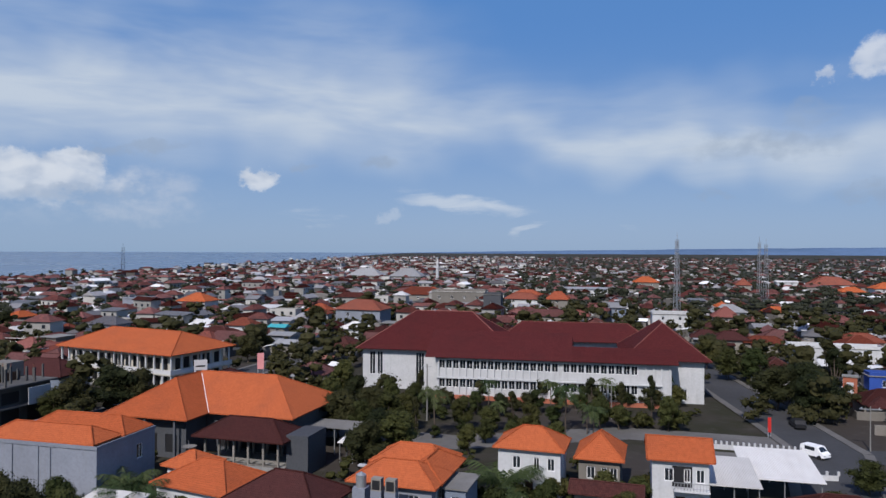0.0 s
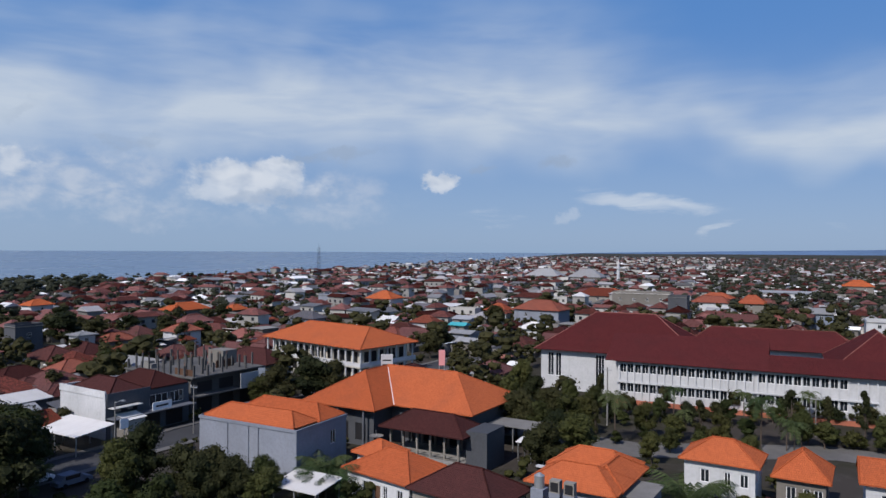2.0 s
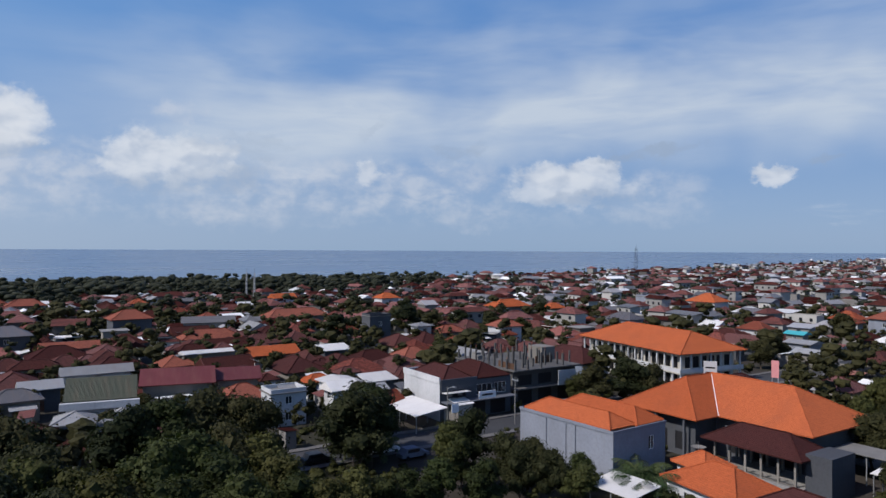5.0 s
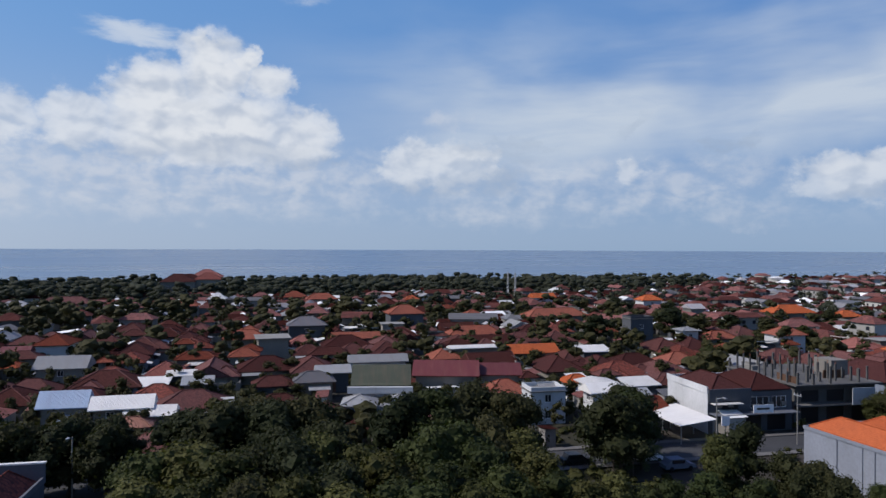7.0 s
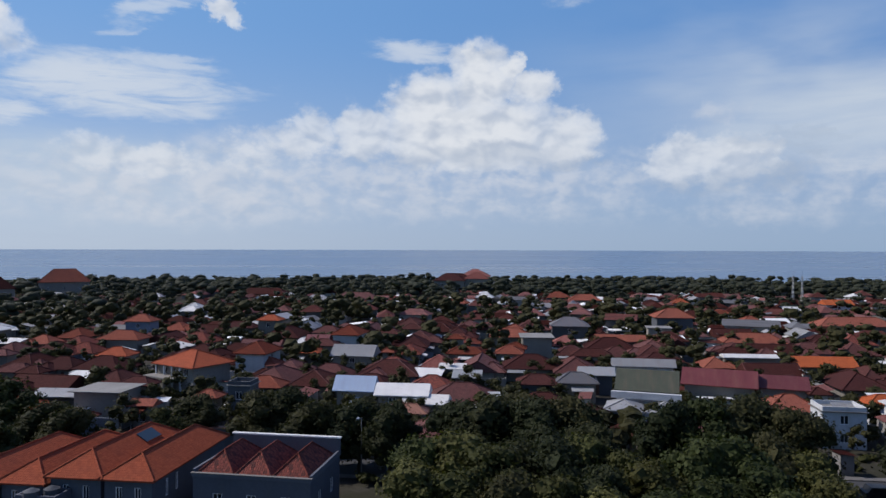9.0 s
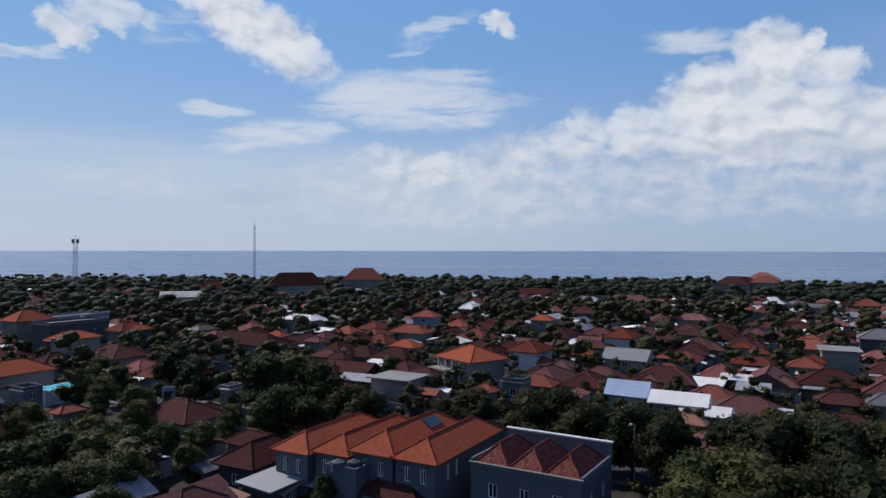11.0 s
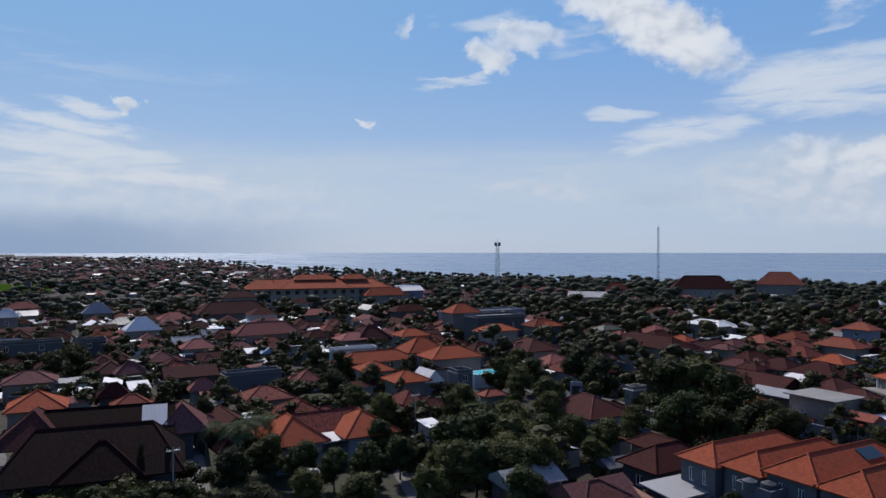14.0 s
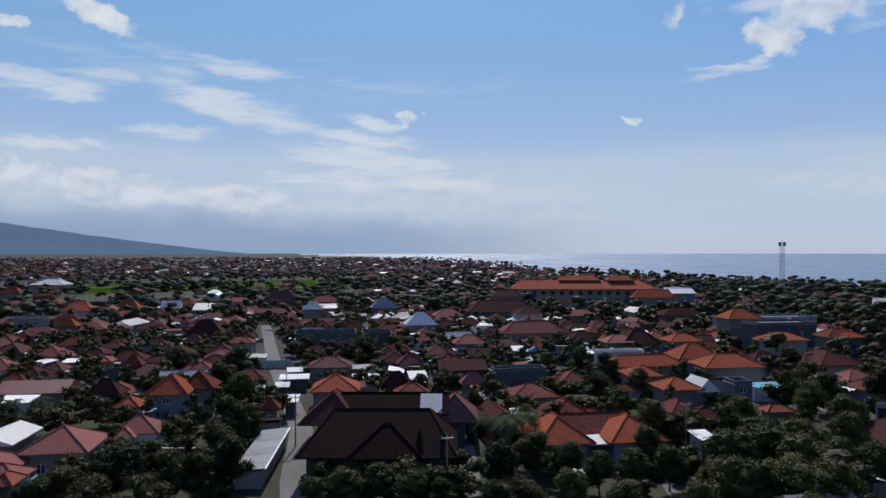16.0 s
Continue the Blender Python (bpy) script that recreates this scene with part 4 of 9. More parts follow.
def palm_template(seed, label, height, fronds=16, length=3.6, leaf="leaf_palm", up=0.0):
    rng = np.random.default_rng(seed)
    root = thing("palm_tree", label, "palm tree", 0, 0)
    s = Shape()
    pts = [Vector((0.25 * math.sin(k * 0.5) * k / 5, 0.12 * k / 5, height * k / 5)) for k in range(6)]
    for k in range(5):
        s.tube(pts[k], pts[k + 1], 0.2 - 0.02 * k, 0.18 - 0.02 * k, 8)
    put("trunk", s.mesh("trunk", "bark"), root)
    g = Shape()
    for i in range(fronds):
        a = i * 6.283 / fronds + rng.uniform(-0.2, 0.2)
        rise = rng.uniform(-0.1, 0.9) + up
        d = Vector((math.cos(a), math.sin(a), 0))
        side = Vector((-d.y, d.x, 0))
        spine = [pts[-1] + d * length * q + Vector((0, 0, length * (rise * q - 0.95 * q * q))) for q in (0, 0.15, 0.3, 0.45, 0.6, 0.75, 0.9, 1.0)]
        for j in range(7):
            p, q = spine[j], spine[j + 1]
            for step_k in range(4):
                c0 = p.lerp(q, step_k / 4)
                c1 = p.lerp(q, step_k / 4 + 0.16)
                w = length * 0.24 * math.sin(0.45 + (j + step_k / 4) / 7 * 2.5)
                for sg in (1, -1):
                    tip = side * sg * w + d * w * 0.7 + Vector((0, 0, -w * rng.uniform(0.3, 0.9)))
                    g.face([c0, c1, c1.lerp(c0, 0.4) + tip, c0 + tip * 0.98])
    put("fronds", g.mesh("fronds", leaf), root)
    return root


TREES = {}
TREE_KINDS = {
    "broad": lambda: tree_template(11, "broad dark green tree with a dense uneven crown", 10, 5.2, 1.5, "leaf_deep", 4200, 0.17, 30),
    "round": lambda: tree_template(12, "leafy green tree with a rounded open crown", 9, 4.0, 1.3, "leaf_mid", 3600, 0.16, 26),
    "light": lambda: tree_template(13, "light green tree with feathery foliage", 8, 3.6, 1.1, "leaf_light", 3600, 0.145, 24),
    "tall": lambda: tree_template(14, "tall slender green tree", 10, 2.2, 1.6, "leaf_deep", 2200, 0.15, 20),
    "shrub": lambda: tree_template(15, "low dense green shrub", 3, 2.0, 0.3, "leaf_mid", 900, 0.15, 9, name="shrub"),
    "mid": lambda: tree_template(16, "dark green tree among the houses", 8, 3.8, 2.0, "leaf_deep", 1100, 0.25, 16),
    "mid2": lambda: tree_template(17, "green garden tree among the houses", 7, 3.2, 1.8, "leaf_mid", 1000, 0.24, 14),
    "palm": lambda: palm_template(18, "coconut palm with drooping green fronds", 9),
    "fan": lambda: palm_template(19, "bushy palm with long arching fronds", 1.6, 20, 3.6, "leaf_palm", 0.7),
}
BASE_H = {"broad": 10, "round": 9, "light": 8, "tall": 10, "shrub": 3, "mid": 8, "mid2": 7, "palm": 9, "fan": 5}
tree_rng = random.Random(5)


def tree(kind, x, y, h, widen=1.0, group=""):
    k = h / BASE_H[kind]
    m = pose(x, y, 0, 0, 0, tree_rng.uniform(0, 360)) @ Matrix.Diagonal((k * widen, k * widen, k, 1))
    if kind not in TREES:
        TREES[kind] = TREE_KINDS[kind]()
        TREES[kind].matrix_basis = m
        ob = TREES[kind]
    else:
        ob = copy_thing(TREES[kind], m)
        ob.matrix_basis = m
    if group:
        ob["group"] = group
    return ob


# ---------------------------------------------------------------- the school
def school():
    root = thing("school_building", "long white two-storey school with maroon tiled hip roofs", "school", 21.4, 143.6, -11.4)
    # front wing, deep towards the west and narrow towards the east
    for u, v, L, D, rise in ((-9.6, 3.2, 25.0, 15.6, 4.5), (13.4, -1.05, 21.0, 7.1, 2.3)):
        ops = []
        n = int(L / 1.45)
        for zs in (2.3, 6.1):
            ops += spread("f", n, L, zs, 1.22, 1.75, margin=0.4)[:n if u < 0 else n - 4]
        walls(root, u, v, L, D, 0, 8.4, "plaster_white", ops)
        roof(root, u, v, L + (2 if u < 0 else 0), D, 8.4, rise, "tile_maroon", "gable", 1.2)
        for k in range(n + 1):
            put("pilaster", Shape().box(-0.12, -0.3, 0, 0.12, 0, 8.3).mesh("pilaster", "plaster_white"), root, pose(u - L / 2 + 0.4 + k * (L - 0.8) / n, v - D / 2, 0))
    for z in (4.15, 7.95):
        put("ledge", Shape().box(-22.2, -0.6, z, 22.2, 0, z + 0.22).mesh("ledge", "plaster_white"), root, pose(0, -4.6, 0))
    put("plinth", Shape().box(-22.2, -0.75, 0, 22.2, 0, 0.8).mesh("plinth", "brick_red"), root, pose(0, -4.6, 0))
    # west hall
    ops = [("f", 2.2, 3.0, 1.3, 5.0, "window"), ("f", 3.9, 3.0, 1.3, 5.0, "window"), ("f", 12.9, 0.6, 1.9, 7.4, "window")]
    walls(root, -24, 12.5, 32.5, 19.5, 0, 8.6, "plaster_white", ops)
    roof(root, -24, 12.5, 32.5, 19.5, 8.6, 7.5, "tile_maroon", "hip", 1.25, "tile_pink")
    # east hall
    ops = spread("f", 2, 14.5, 0.6, 1.6, 2.2) + spread("r", 4, 21, 4.6, 1.4, 1.6)
    walls(root, 23.4, 11, 14.5, 21, 0, 8.4, "plaster_white", ops)
    roof(root, 23.4, 11, 14.5, 21, 8.4, 6.6, "tile_maroon", "hip", 1.3, "tile_pink")
    # rear wing round the court
    walls(root, 5, 30.6, 34, 8.5, 0, 8.4, "plaster_white", spread("f", 10, 34, 5.0, 1.5, 1.6))
    roof(root, 5, 30.6, 34, 8.5, 8.4, 4.0, "tile_maroon", "hip", 1.2, "tile_pink")
    for q in range(-30, 31, 6):
        take(21 + q * 0.98, 141 - q * 0.19, 9)
        take(25 + q * 0.98, 160 - q * 0.19, 9)
    take(-4, 158, 18)


school()


# ---------------------------------------------------------------- named neighbours
def placed(x, y, r):
    take(x, y, r)
    return x, y


# grey block with two orange roofs
def grey_block():
    root = thing("grey_house", "two-storey grey rendered house with two orange tiled roofs", "house", -46.6, 87.5, -14)
    walls(root, 0, 0, 17, 10.4, 0, 7.0, "plaster_grey", [("r", 7.5, 4.0, 1.1, 1.8, "window")])
    s = Shape()
    for a, b, c, d in ((-8.6, -5.3, 8.6, -5.1), (-8.6, 5.1, 8.6, 5.3), (-8.6, -5.1, -8.4, 5.1), (8.4, -5.1, 8.6, 5.1)):
        s.box(a, b, 6.95, c, d, 7.35)
    put("parapet", s.mesh("parapet", "plaster_grey"), root)
    roof(root, 0.0, -2.5, 14.6, 3.8, 7.3, 1.5, "tile_orange", "hip", 0.6, "tile_orange")
    roof(root, 1.0, 2.3, 13.6, 4.2, 7.3, 1.7, "tile_orange", "hip", 0.6, "tile_orange")
    for u in (-3.2, 0.5, 2.2):
        put("downpipe", Shape().tube((u, -5.3, 1.5), (u, -5.3, 6.9), 0.05).mesh("downpipe", "plaster_grey"), root)
    take(-46.6, 87.5, 10)


grey_block()


def big_hall():
    root = thing("assembly_hall", "large open hall under a broad bright orange tiled roof", "hall", -49.7, 102.6, -16.5)
    # the hall is open; dark walls paint in the shade under its roof
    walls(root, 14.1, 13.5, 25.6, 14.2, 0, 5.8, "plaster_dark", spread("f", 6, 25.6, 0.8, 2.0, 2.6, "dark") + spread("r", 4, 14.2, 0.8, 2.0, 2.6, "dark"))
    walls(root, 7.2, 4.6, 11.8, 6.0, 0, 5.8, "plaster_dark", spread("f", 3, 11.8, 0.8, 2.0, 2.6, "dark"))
    roof(root, 14.1, 13.5, 26.2, 14.8, 5.85, 4.45, "tile_orange", "hip", 1.0, "tile_orange", hipset=7.4)
    roof(root, 7.2, 10.0, 12.4, 18.0, 5.84, 4.4, "tile_orange", "hip", 1.0, "tile_orange", hipset=7.2)
    put("valley_flashing", Shape().tube((14.4, 5.1, 6.03), (7.4, 13.2, 10.3), 0.05).mesh("valley_flashing", "white_paint"), root, label="pale metal valley flashing")
    for u in (2, 7, 12):
        put("post", Shape().box(-0.16, -0.16, 0, 0.16, 0.16, 5.8).mesh("post", "plaster_dark"), root, pose(u, 0.5, 0))
    take(-33, 109, 11)
    take(-44, 108, 9)


big_hall()


def long_school():
    root = thing("office_building", "two-storey pale cream office with arcades and an orange tiled hip roof", "office", -67.9, 160.6, -26)
    ops = []
    for zs in (0.9, 4.7):
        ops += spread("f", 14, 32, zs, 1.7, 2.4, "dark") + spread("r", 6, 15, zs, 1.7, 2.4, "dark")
    walls(root, 0, 0, 32, 15, 0, 8, "plaster_sand", ops)
    put("balcony_slab", Shape().box(-17.2, -9.0, 3.8, 17.4, 9.0, 4.08).mesh("balcony_slab", "plaster_sand"), root)
    put("balcony_wall", Shape().box(-17.2, -9.0, 4.08, 17.4, -8.85, 4.9).box(17.25, -8.85, 4.08, 17.4, 9.0, 4.9).mesh("balcony_wall", "plaster_white"), root)
    col = Shape().box(-0.16, -0.16, 0, 0.16, 0.16, 8.1).mesh("column", "plaster_white")
    for k in range(15):
        put("column", col, root, pose(-17.0 + k * 2.44, -8.6, 0))
    for k in range(1, 7):
        put("column", col, root, pose(17.1, -8.6 + k * 2.8, 0))
    roof(root, 0, 0, 32, 15, 8, 3.7, "tile_orange", "hip", 2.0, "tile_orange", hipset=7.0)
    take(-67, 160, 17)


long_school()


def joglo():
    root = thing("pavilion", "open timber pavilion with a dark brown tiled roof", "pavilion", -26.6, 97.6, -16)
    put("floor_slab", Shape().box(-6.5, -3.4, 0, 6.5, 3.4, 0.9).mesh("floor_slab", "concrete"), root)
    roof(root, 0, 0, 12.3, 5.6, 4.4, 2.2, "tile_brown", "hip", 0.9, "tile_brown")
    for u in (-5.6, -3.4, -1.1, 1.1, 3.4, 5.6):
        for v in (-2.5, 2.5):
            put("post", Shape().box(-0.14, -0.14, 0.9, 0.14, 0.14, 4.4).mesh("post", "plaster_cream"), root, pose(u, v, 0))
    put("railing", Shape().box(-5.6, -2.6, 1.6, 5.6, -2.45, 1.8).box(-5.6, -2.6, 1.0, 5.6, -2.45, 1.1).mesh("railing", "plaster_cream"), root)
    walls(root, 8.0, 1.0, 3.2, 5.5, 0, 5.2, "plaster_dark", [])
    take(-26, 97, 8)


joglo()


WORDS = {"sheet_yellow": "dull yellow sheet", "tile_orange": "bright orange tiled", "tile_red": "weathered red tiled", "tile_terracotta": "terracotta tiled", "tile_brown": "dark brown tiled",
         "tile_mossy": "mossy brown tiled", "tile_pink": "faded pink tiled", "sheet_white": "white metal sheet", "sheet_grey": "grey corrugated",
         "sheet_dark": "dark grey sheet", "sheet_rust": "rusty sheet", "sheet_blue": "pale blue sheet", "sheet_green": "olive green", "sheet_teal": "teal metal",
         "sheet_crimson": "crimson metal", "concrete": "bare concrete", "tile_clay": "clay tiled", "plaster_slate": "slate grey",
         "plaster_white": "white", "plaster_cream": "dull cream", "plaster_grey": "grey", "plaster_blue": "blue-grey", "plaster_dark": "dark grey", "blue_paint": "blue painted"}
SHAPES = {"hip": "hip roof", "gable": "gable roof", "shed": "lean-to roof", "flat": "flat roof"}
plots = random.Random(77)


def kind_name(eave, roof_mat, kind):
    if kind == "shed":
        return "shed"
    if eave > 4.9:
        return "townhouse"
    return "workshop" if roof_mat.startswith("sheet") else "house"



def plot(x, y, ang, L, D, eave, roof_mat, wall_mat, kind="hip", rise=None):
    """One house of the neighbourhood, with its windows, door and, now and then, a lean-to."""
    r = math.hypot(x, y)
    if yaw_of(x, y) > 58 and r > (105 if yaw_of(x, y) < 100 else 55):
        # walls out here show their unlit side; darker plaster carries that shade
        if wall_mat in ("plaster_white", "plaster_blue", "plaster_grey") and plots.random() < 0.75:
            wall_mat = plots.choice(("plaster_cream", "plaster_cream", "plaster_dark"))
        if roof_mat == "tile_orange":
            roof_mat = plots.choice(("tile_terracotta", "tile_terracotta", "tile_clay"))
    tall = "two-storey " if eave > 4.9 else "low "
    root = thing(kind_name(eave, roof_mat, kind), tall + WORDS[wall_mat] + " house with a " + WORDS[roof_mat] + " " + SHAPES[kind], "house", x, y, ang + plots.uniform(-3, 3))
    ops, st = [], 2 if eave > 4.9 else 1
    for k in range(st):
        for f, ln in (("f", L), ("l", D), ("r", D), ("b", L)):
            if (f in "frl" if r < 130 else f in "fr" if r < 190 else f == "f") and ln > 1.8:
                n = max(1, int(ln // (3.6 if r < 130 else 7)))
                ops += spread(f, n, ln, k * eave / st + 0.95, min(1.2, ln * 0.4), min(1.35, eave / st - 1.3), margin=min(0.8, ln * 0.15))
    f0 = [o for o in ops if o[2] < 1.2]
    if f0:
        o = f0[len(f0) // 3]
        ops.remove(o)
        ops.append((o[0], o[1], 0.05, min(0.95, o[3]), 2.1, "door"))
    walls(root, 0, 0, L, D, 0, eave, wall_mat, ops)
    if rise is None:
        rise = {"hip": (min(L, D) / 2 + 0.7) * 0.56, "gable": (D / 2 + 0.7) * 0.5, "shed": 0.8, "flat": 0.0}[kind]
    over = 0.25 if kind == "flat" else 0.7
    top = roof(root, 0, 0, L, D, eave, rise, roof_mat, kind, over, roof_mat if kind == "hip" else None)
    if kind == "flat":
        s = Shape()
        for a, b, c, d in ((-L / 2, -D / 2, L / 2, -D / 2 + 0.2), (-L / 2, D / 2 - 0.2, L / 2, D / 2), (-L / 2, -D / 2 + 0.2, -L / 2 + 0.2, D / 2 - 0.2), (L / 2 - 0.2, -D / 2 + 0.2, L / 2, D / 2 - 0.2)):
            s.box(a, b, eave + 0.15, c, d, eave + 0.8)
        put("parapet", s.mesh("parapet", wall_mat), root)
    if r < 260 and plots.random() < 0.45 and kind in ("hip", "gable"):
        w, d, z = L * plots.uniform(0.4, 0.75), plots.uniform(2.0, 3.2), plots.uniform(2.3, 2.9)
        u = plots.uniform(-1, 1) * (L - w) / 2
        sg = plots.choice((-1, 1))
        m = plots.choice(("sheet_grey", "sheet_white", "sheet_rust", roof_mat, roof_mat))
        s, v0, v1 = Shape(), sg * D / 2, sg * (D / 2 + d)
        p = [(u - w / 2, v1, z), (u + w / 2, v1, z), (u + w / 2, v0, z + 0.5), (u - w / 2, v0, z + 0.5)]
        p = p if sg < 0 else [p[1], p[0], p[3], p[2]]
        s.slope(p)
        q = [(a, b, c - 0.08) for a, b, c in p]
        s.face(q[::-1])
        for k in range(4):
            s.face([q[k], q[(k + 1) % 4], p[(k + 1) % 4], p[k]])
        put("porch_roof", s.mesh("porch_roof", m), root)
        for k in (0.04, 0.96):
            put("post", Shape().box(-0.07, -0.07, 0, 0.07, 0.07, z - 0.08).mesh("post", "concrete"), root, pose(u + w * (k - 0.5), v1 * 0.985, 0))
    take(x, y, (L + D) * 0.27 + 0.6)
    if r > 115:
        for k in range(plots.choice((1, 2, 2, 3) if yaw_of(x, y) < 100 else (0, 1, 1))):
            a = plots.uniform(-1.2, 1.2) + math.atan2(-y, -x)
            q = (L + D) * 0.27 + plots.uniform(1.6, 3.0)
            GARDEN.append((x + q * math.cos(a), y + q * math.sin(a), plots.uniform(3.0, 5.0 if eave < 4.9 else 6.0), plots.uniform(1.7, 2.8)))
    return root



# ---------------------------------------------------------------- houses near the camera
def cottage(x, y, ang, L, D, eave, rise, wall_mat, label, kind="hip", extra=(), roof_mat="tile_orange"):
    root = thing("house", label, "house", x, y, ang)
    ops = [("f", L * 0.3, eave - 2.4, 1.0, 1.5, "window"), ("f", L * 0.62, eave - 2.4, 0.7, 1.5, "window"), ("f", L * 0.85, eave - 2.4, 0.9, 1.5, "window"), ("r", D * 0.5, eave - 2.4, 1.0, 1.4, "window"), ("f", L * 0.5, 0.05, 1.0, 2.1, "door")]
    walls(root, 0, 0, L, D, 0, eave, wall_mat, ops + list(extra))
    roof(root, 0, 0, L, D, eave, rise, roof_mat, kind, 0.6, roof_mat)
    take(x, y, (L + D) * 0.28)
    return root


cottage(11.3, 87.5, -17, 7.6, 5.4, 6.0, 2.1, "plaster_white", "small white two-storey house with an orange hip roof")
cottage(20.4, 90.0, -17, 5.0, 6.6, 4.2, 2.6, "plaster_cream", "small house under a steep orange pyramid roof")


def balcony_house():
    root = cottage(27.8, 82.5, -14, 6.2, 5.4, 6.2, 1.9, "plaster_white", "white two-storey house with a recessed balcony and orange gable roof", "gable", [("f", 3.3, 3.2, 2.2, 2.4, "dark")])
    put("balcony_slab", Shape().box(-0.8, -3.9, 3.0, 3.1, -2.7, 3.2).mesh("balcony_slab", "plaster_white"), root)
    for k in range(12):
        put("baluster", Shape().box(-0.03, -0.03, 3.2, 0.03, 0.03, 4.0).mesh("baluster", "steel"), root, pose(-0.7 + k * 0.34, -3.8, 0))
    put("handrail", Shape().box(-0.8, -3.85, 4.0, 3.1, -3.75, 4.07).mesh("handrail", "steel"), root)


balcony_house()


def l_house():
    root = thing("house", "grey two-storey house with a U-shaped orange tiled roof", "house", -4.5, 81.2, -17)
    walls(root, 0.2, 4.0, 8.6, 4.6, 0, 4.8, "plaster_grey", spread("f", 2, 8.6, 2.6, 1.2, 1.3))
    walls(root, 0.8, -3.2, 9.0, 5.0, 0, 4.8, "plaster_grey", spread("f", 3, 9.0, 2.6, 1.2, 1.3) + spread("r", 2, 5, 2.6, 1.0, 1.3))
    walls(root, 3.4, 0.5, 3.8, 3.4, 0, 4.8, "plaster_grey", [("r", 1.7, 2.4, 1.2, 1.4, "window")])
    roof(root, 0.2, 4.0, 8.6, 4.6, 4.8, 1.75, "tile_orange", "hip", 0.7, "tile_orange")
    roof(root, 0.8, -3.2, 9.0, 5.0, 4.8, 1.9, "tile_orange", "hip", 0.7, "tile_orange")
    roof(root, 3.4, 0.4, 4.0, 8.4, 4.79, 1.7, "tile_orange", "hip", 0.7, "tile_orange")
    put("gutter_slab", Shape().box(-6.0, 0.6, 4.3, 0.8, 1.2, 4.5).mesh("gutter_slab", "plaster_white"), root)
    put("skylight", Shape().box(-0.2, 0.9, 4.9, 1.4, 2.0, 5.1).mesh("skylight", "glass_dark"), root)
    walls(root, 7.2, -0.8, 2.4, 5.2, 0, 4.2, "plaster_blue", [("f", 1.2, 2.0, 0.9, 1.4, "window")])
    roof(root, 7.2, -0.8, 2.4, 5.2, 4.2, 0, "concrete", "flat", 0.3)
    take(-4.5, 81.2, 8)
    tank = thing("water_tank", "small stainless steel water tank on a roof ledge", "water tank", -8.5, 73.7, -17)
    put("stand", Shape().box(-0.7, -0.7, 0, 0.7, 0.7, 5.2).mesh("stand", "plaster_grey"), tank)
    put("drum", Shape().tube((0, 0, 5.2), (0, 0, 6.5), 0.55, n=14).tube((0, 0, 6.5), (0, 0, 6.75), 0.5, 0.15, 14).mesh("drum", "steel"), tank)
    for dx in (1.7, 3.2):
        ac = thing("air_conditioner", "pale air-conditioning unit on a wall block", "air conditioner", -8.4 + dx, 73.2 - dx * 0.3, -17, group="air conditioners on the ledge")
        put("plinth", Shape().box(-0.6, -0.45, 0, 0.6, 0.45, 5.2).mesh("plinth", "plaster_grey"), ac)
        put("case", Shape().box(-0.55, -0.4, 5.2, 0.55, 0.4, 6.5).mesh("case", "plaster_cream"), ac)
        put("grille", Shape().box(-0.42, -0.43, 5.35, 0.42, -0.4, 6.3).mesh("grille", "dark_paint"), ac)


l_house()
cottage(-26.6, 81.6, -25, 10.2, 7.2, 3.2, 2.3, "plaster_white", "single-storey white house with an orange hip roof")
cottage(-30.6, 86.4, -25, 4.5, 4.0, 3.7, 1.5, "plaster_white", "small white annex with an orange hip roof")
cottage(-16.6, 76.3, -22, 10.5, 7.0, 3.4, 2.5, "plaster_cream", "low house with a broad dark brown tiled roof", roof_mat="tile_brown")
cottage(39.6, 69.5, -15, 9, 6, 3.6, 2.2, "plaster_cream", "low house with a dark maroon tiled roof", roof_mat="tile_brown")
cottage(18.7, 79.5, -17, 7.0, 3.0, 2.8, 0.9, "plaster_cream", "low outbuilding with a weathered red tiled roof", "gable", roof_mat="tile_red")


def open_shed(x, y, ang, L, D, z, rise, material, label, kind="shed"):
    root = thing("canopy", label, "canopy", x, y, ang)
    roof(root, 0, 0, L, D, z, rise, material, kind, 0.2, thick=0.1)
    for u in (-0.48, 0.0, 0.48):
        for v in (-0.46, 0.46):
            put("post", Shape().box(-0.06, -0.06, 0, 0.06, 0.06, z + (rise * (v + 0.5) if kind == "shed" else 0)).mesh("post", "steel"), root, pose(u * L, v * D, 0))
    take(x, y, (L + D) * 0.25)
    return root


open_shed(34.7, 84.8, -14, 5.6, 8.5, 3.0, 1.0, "sheet_white", "white corrugated carport roof on steel posts")
open_shed(41.7, 87.4, -14, 8.4, 9.5, 3.0, 1.2, "sheet_white", "long white corrugated canopy beside the road")
open_shed(-35.8, 75.3, -15, 6.5, 4.6, 2.6, 0.6, "sheet_white", "low white sheet roof beside the grey house")
open_shed(-15.3, 105.5, -16, 8.0, 4.6, 3.8, 0.2, "concrete", "flat concrete carport slab", "flat")
open_shed(-12.3, 99.9, -16, 4.0, 2.6, 2.8, 0.3, "sheet_white", "small white awning in the yard")
open_shed(-80.3, 88.3, -16, 11.0, 6.0, 2.9, 0.7, "sheet_white", "white sheet awning before the shop")
open_shed(-86.7, 87.7, 74, 7.0, 4.0, 3.0, 1.6, "tile_terracotta", "small tiled lean-to beside the shop")


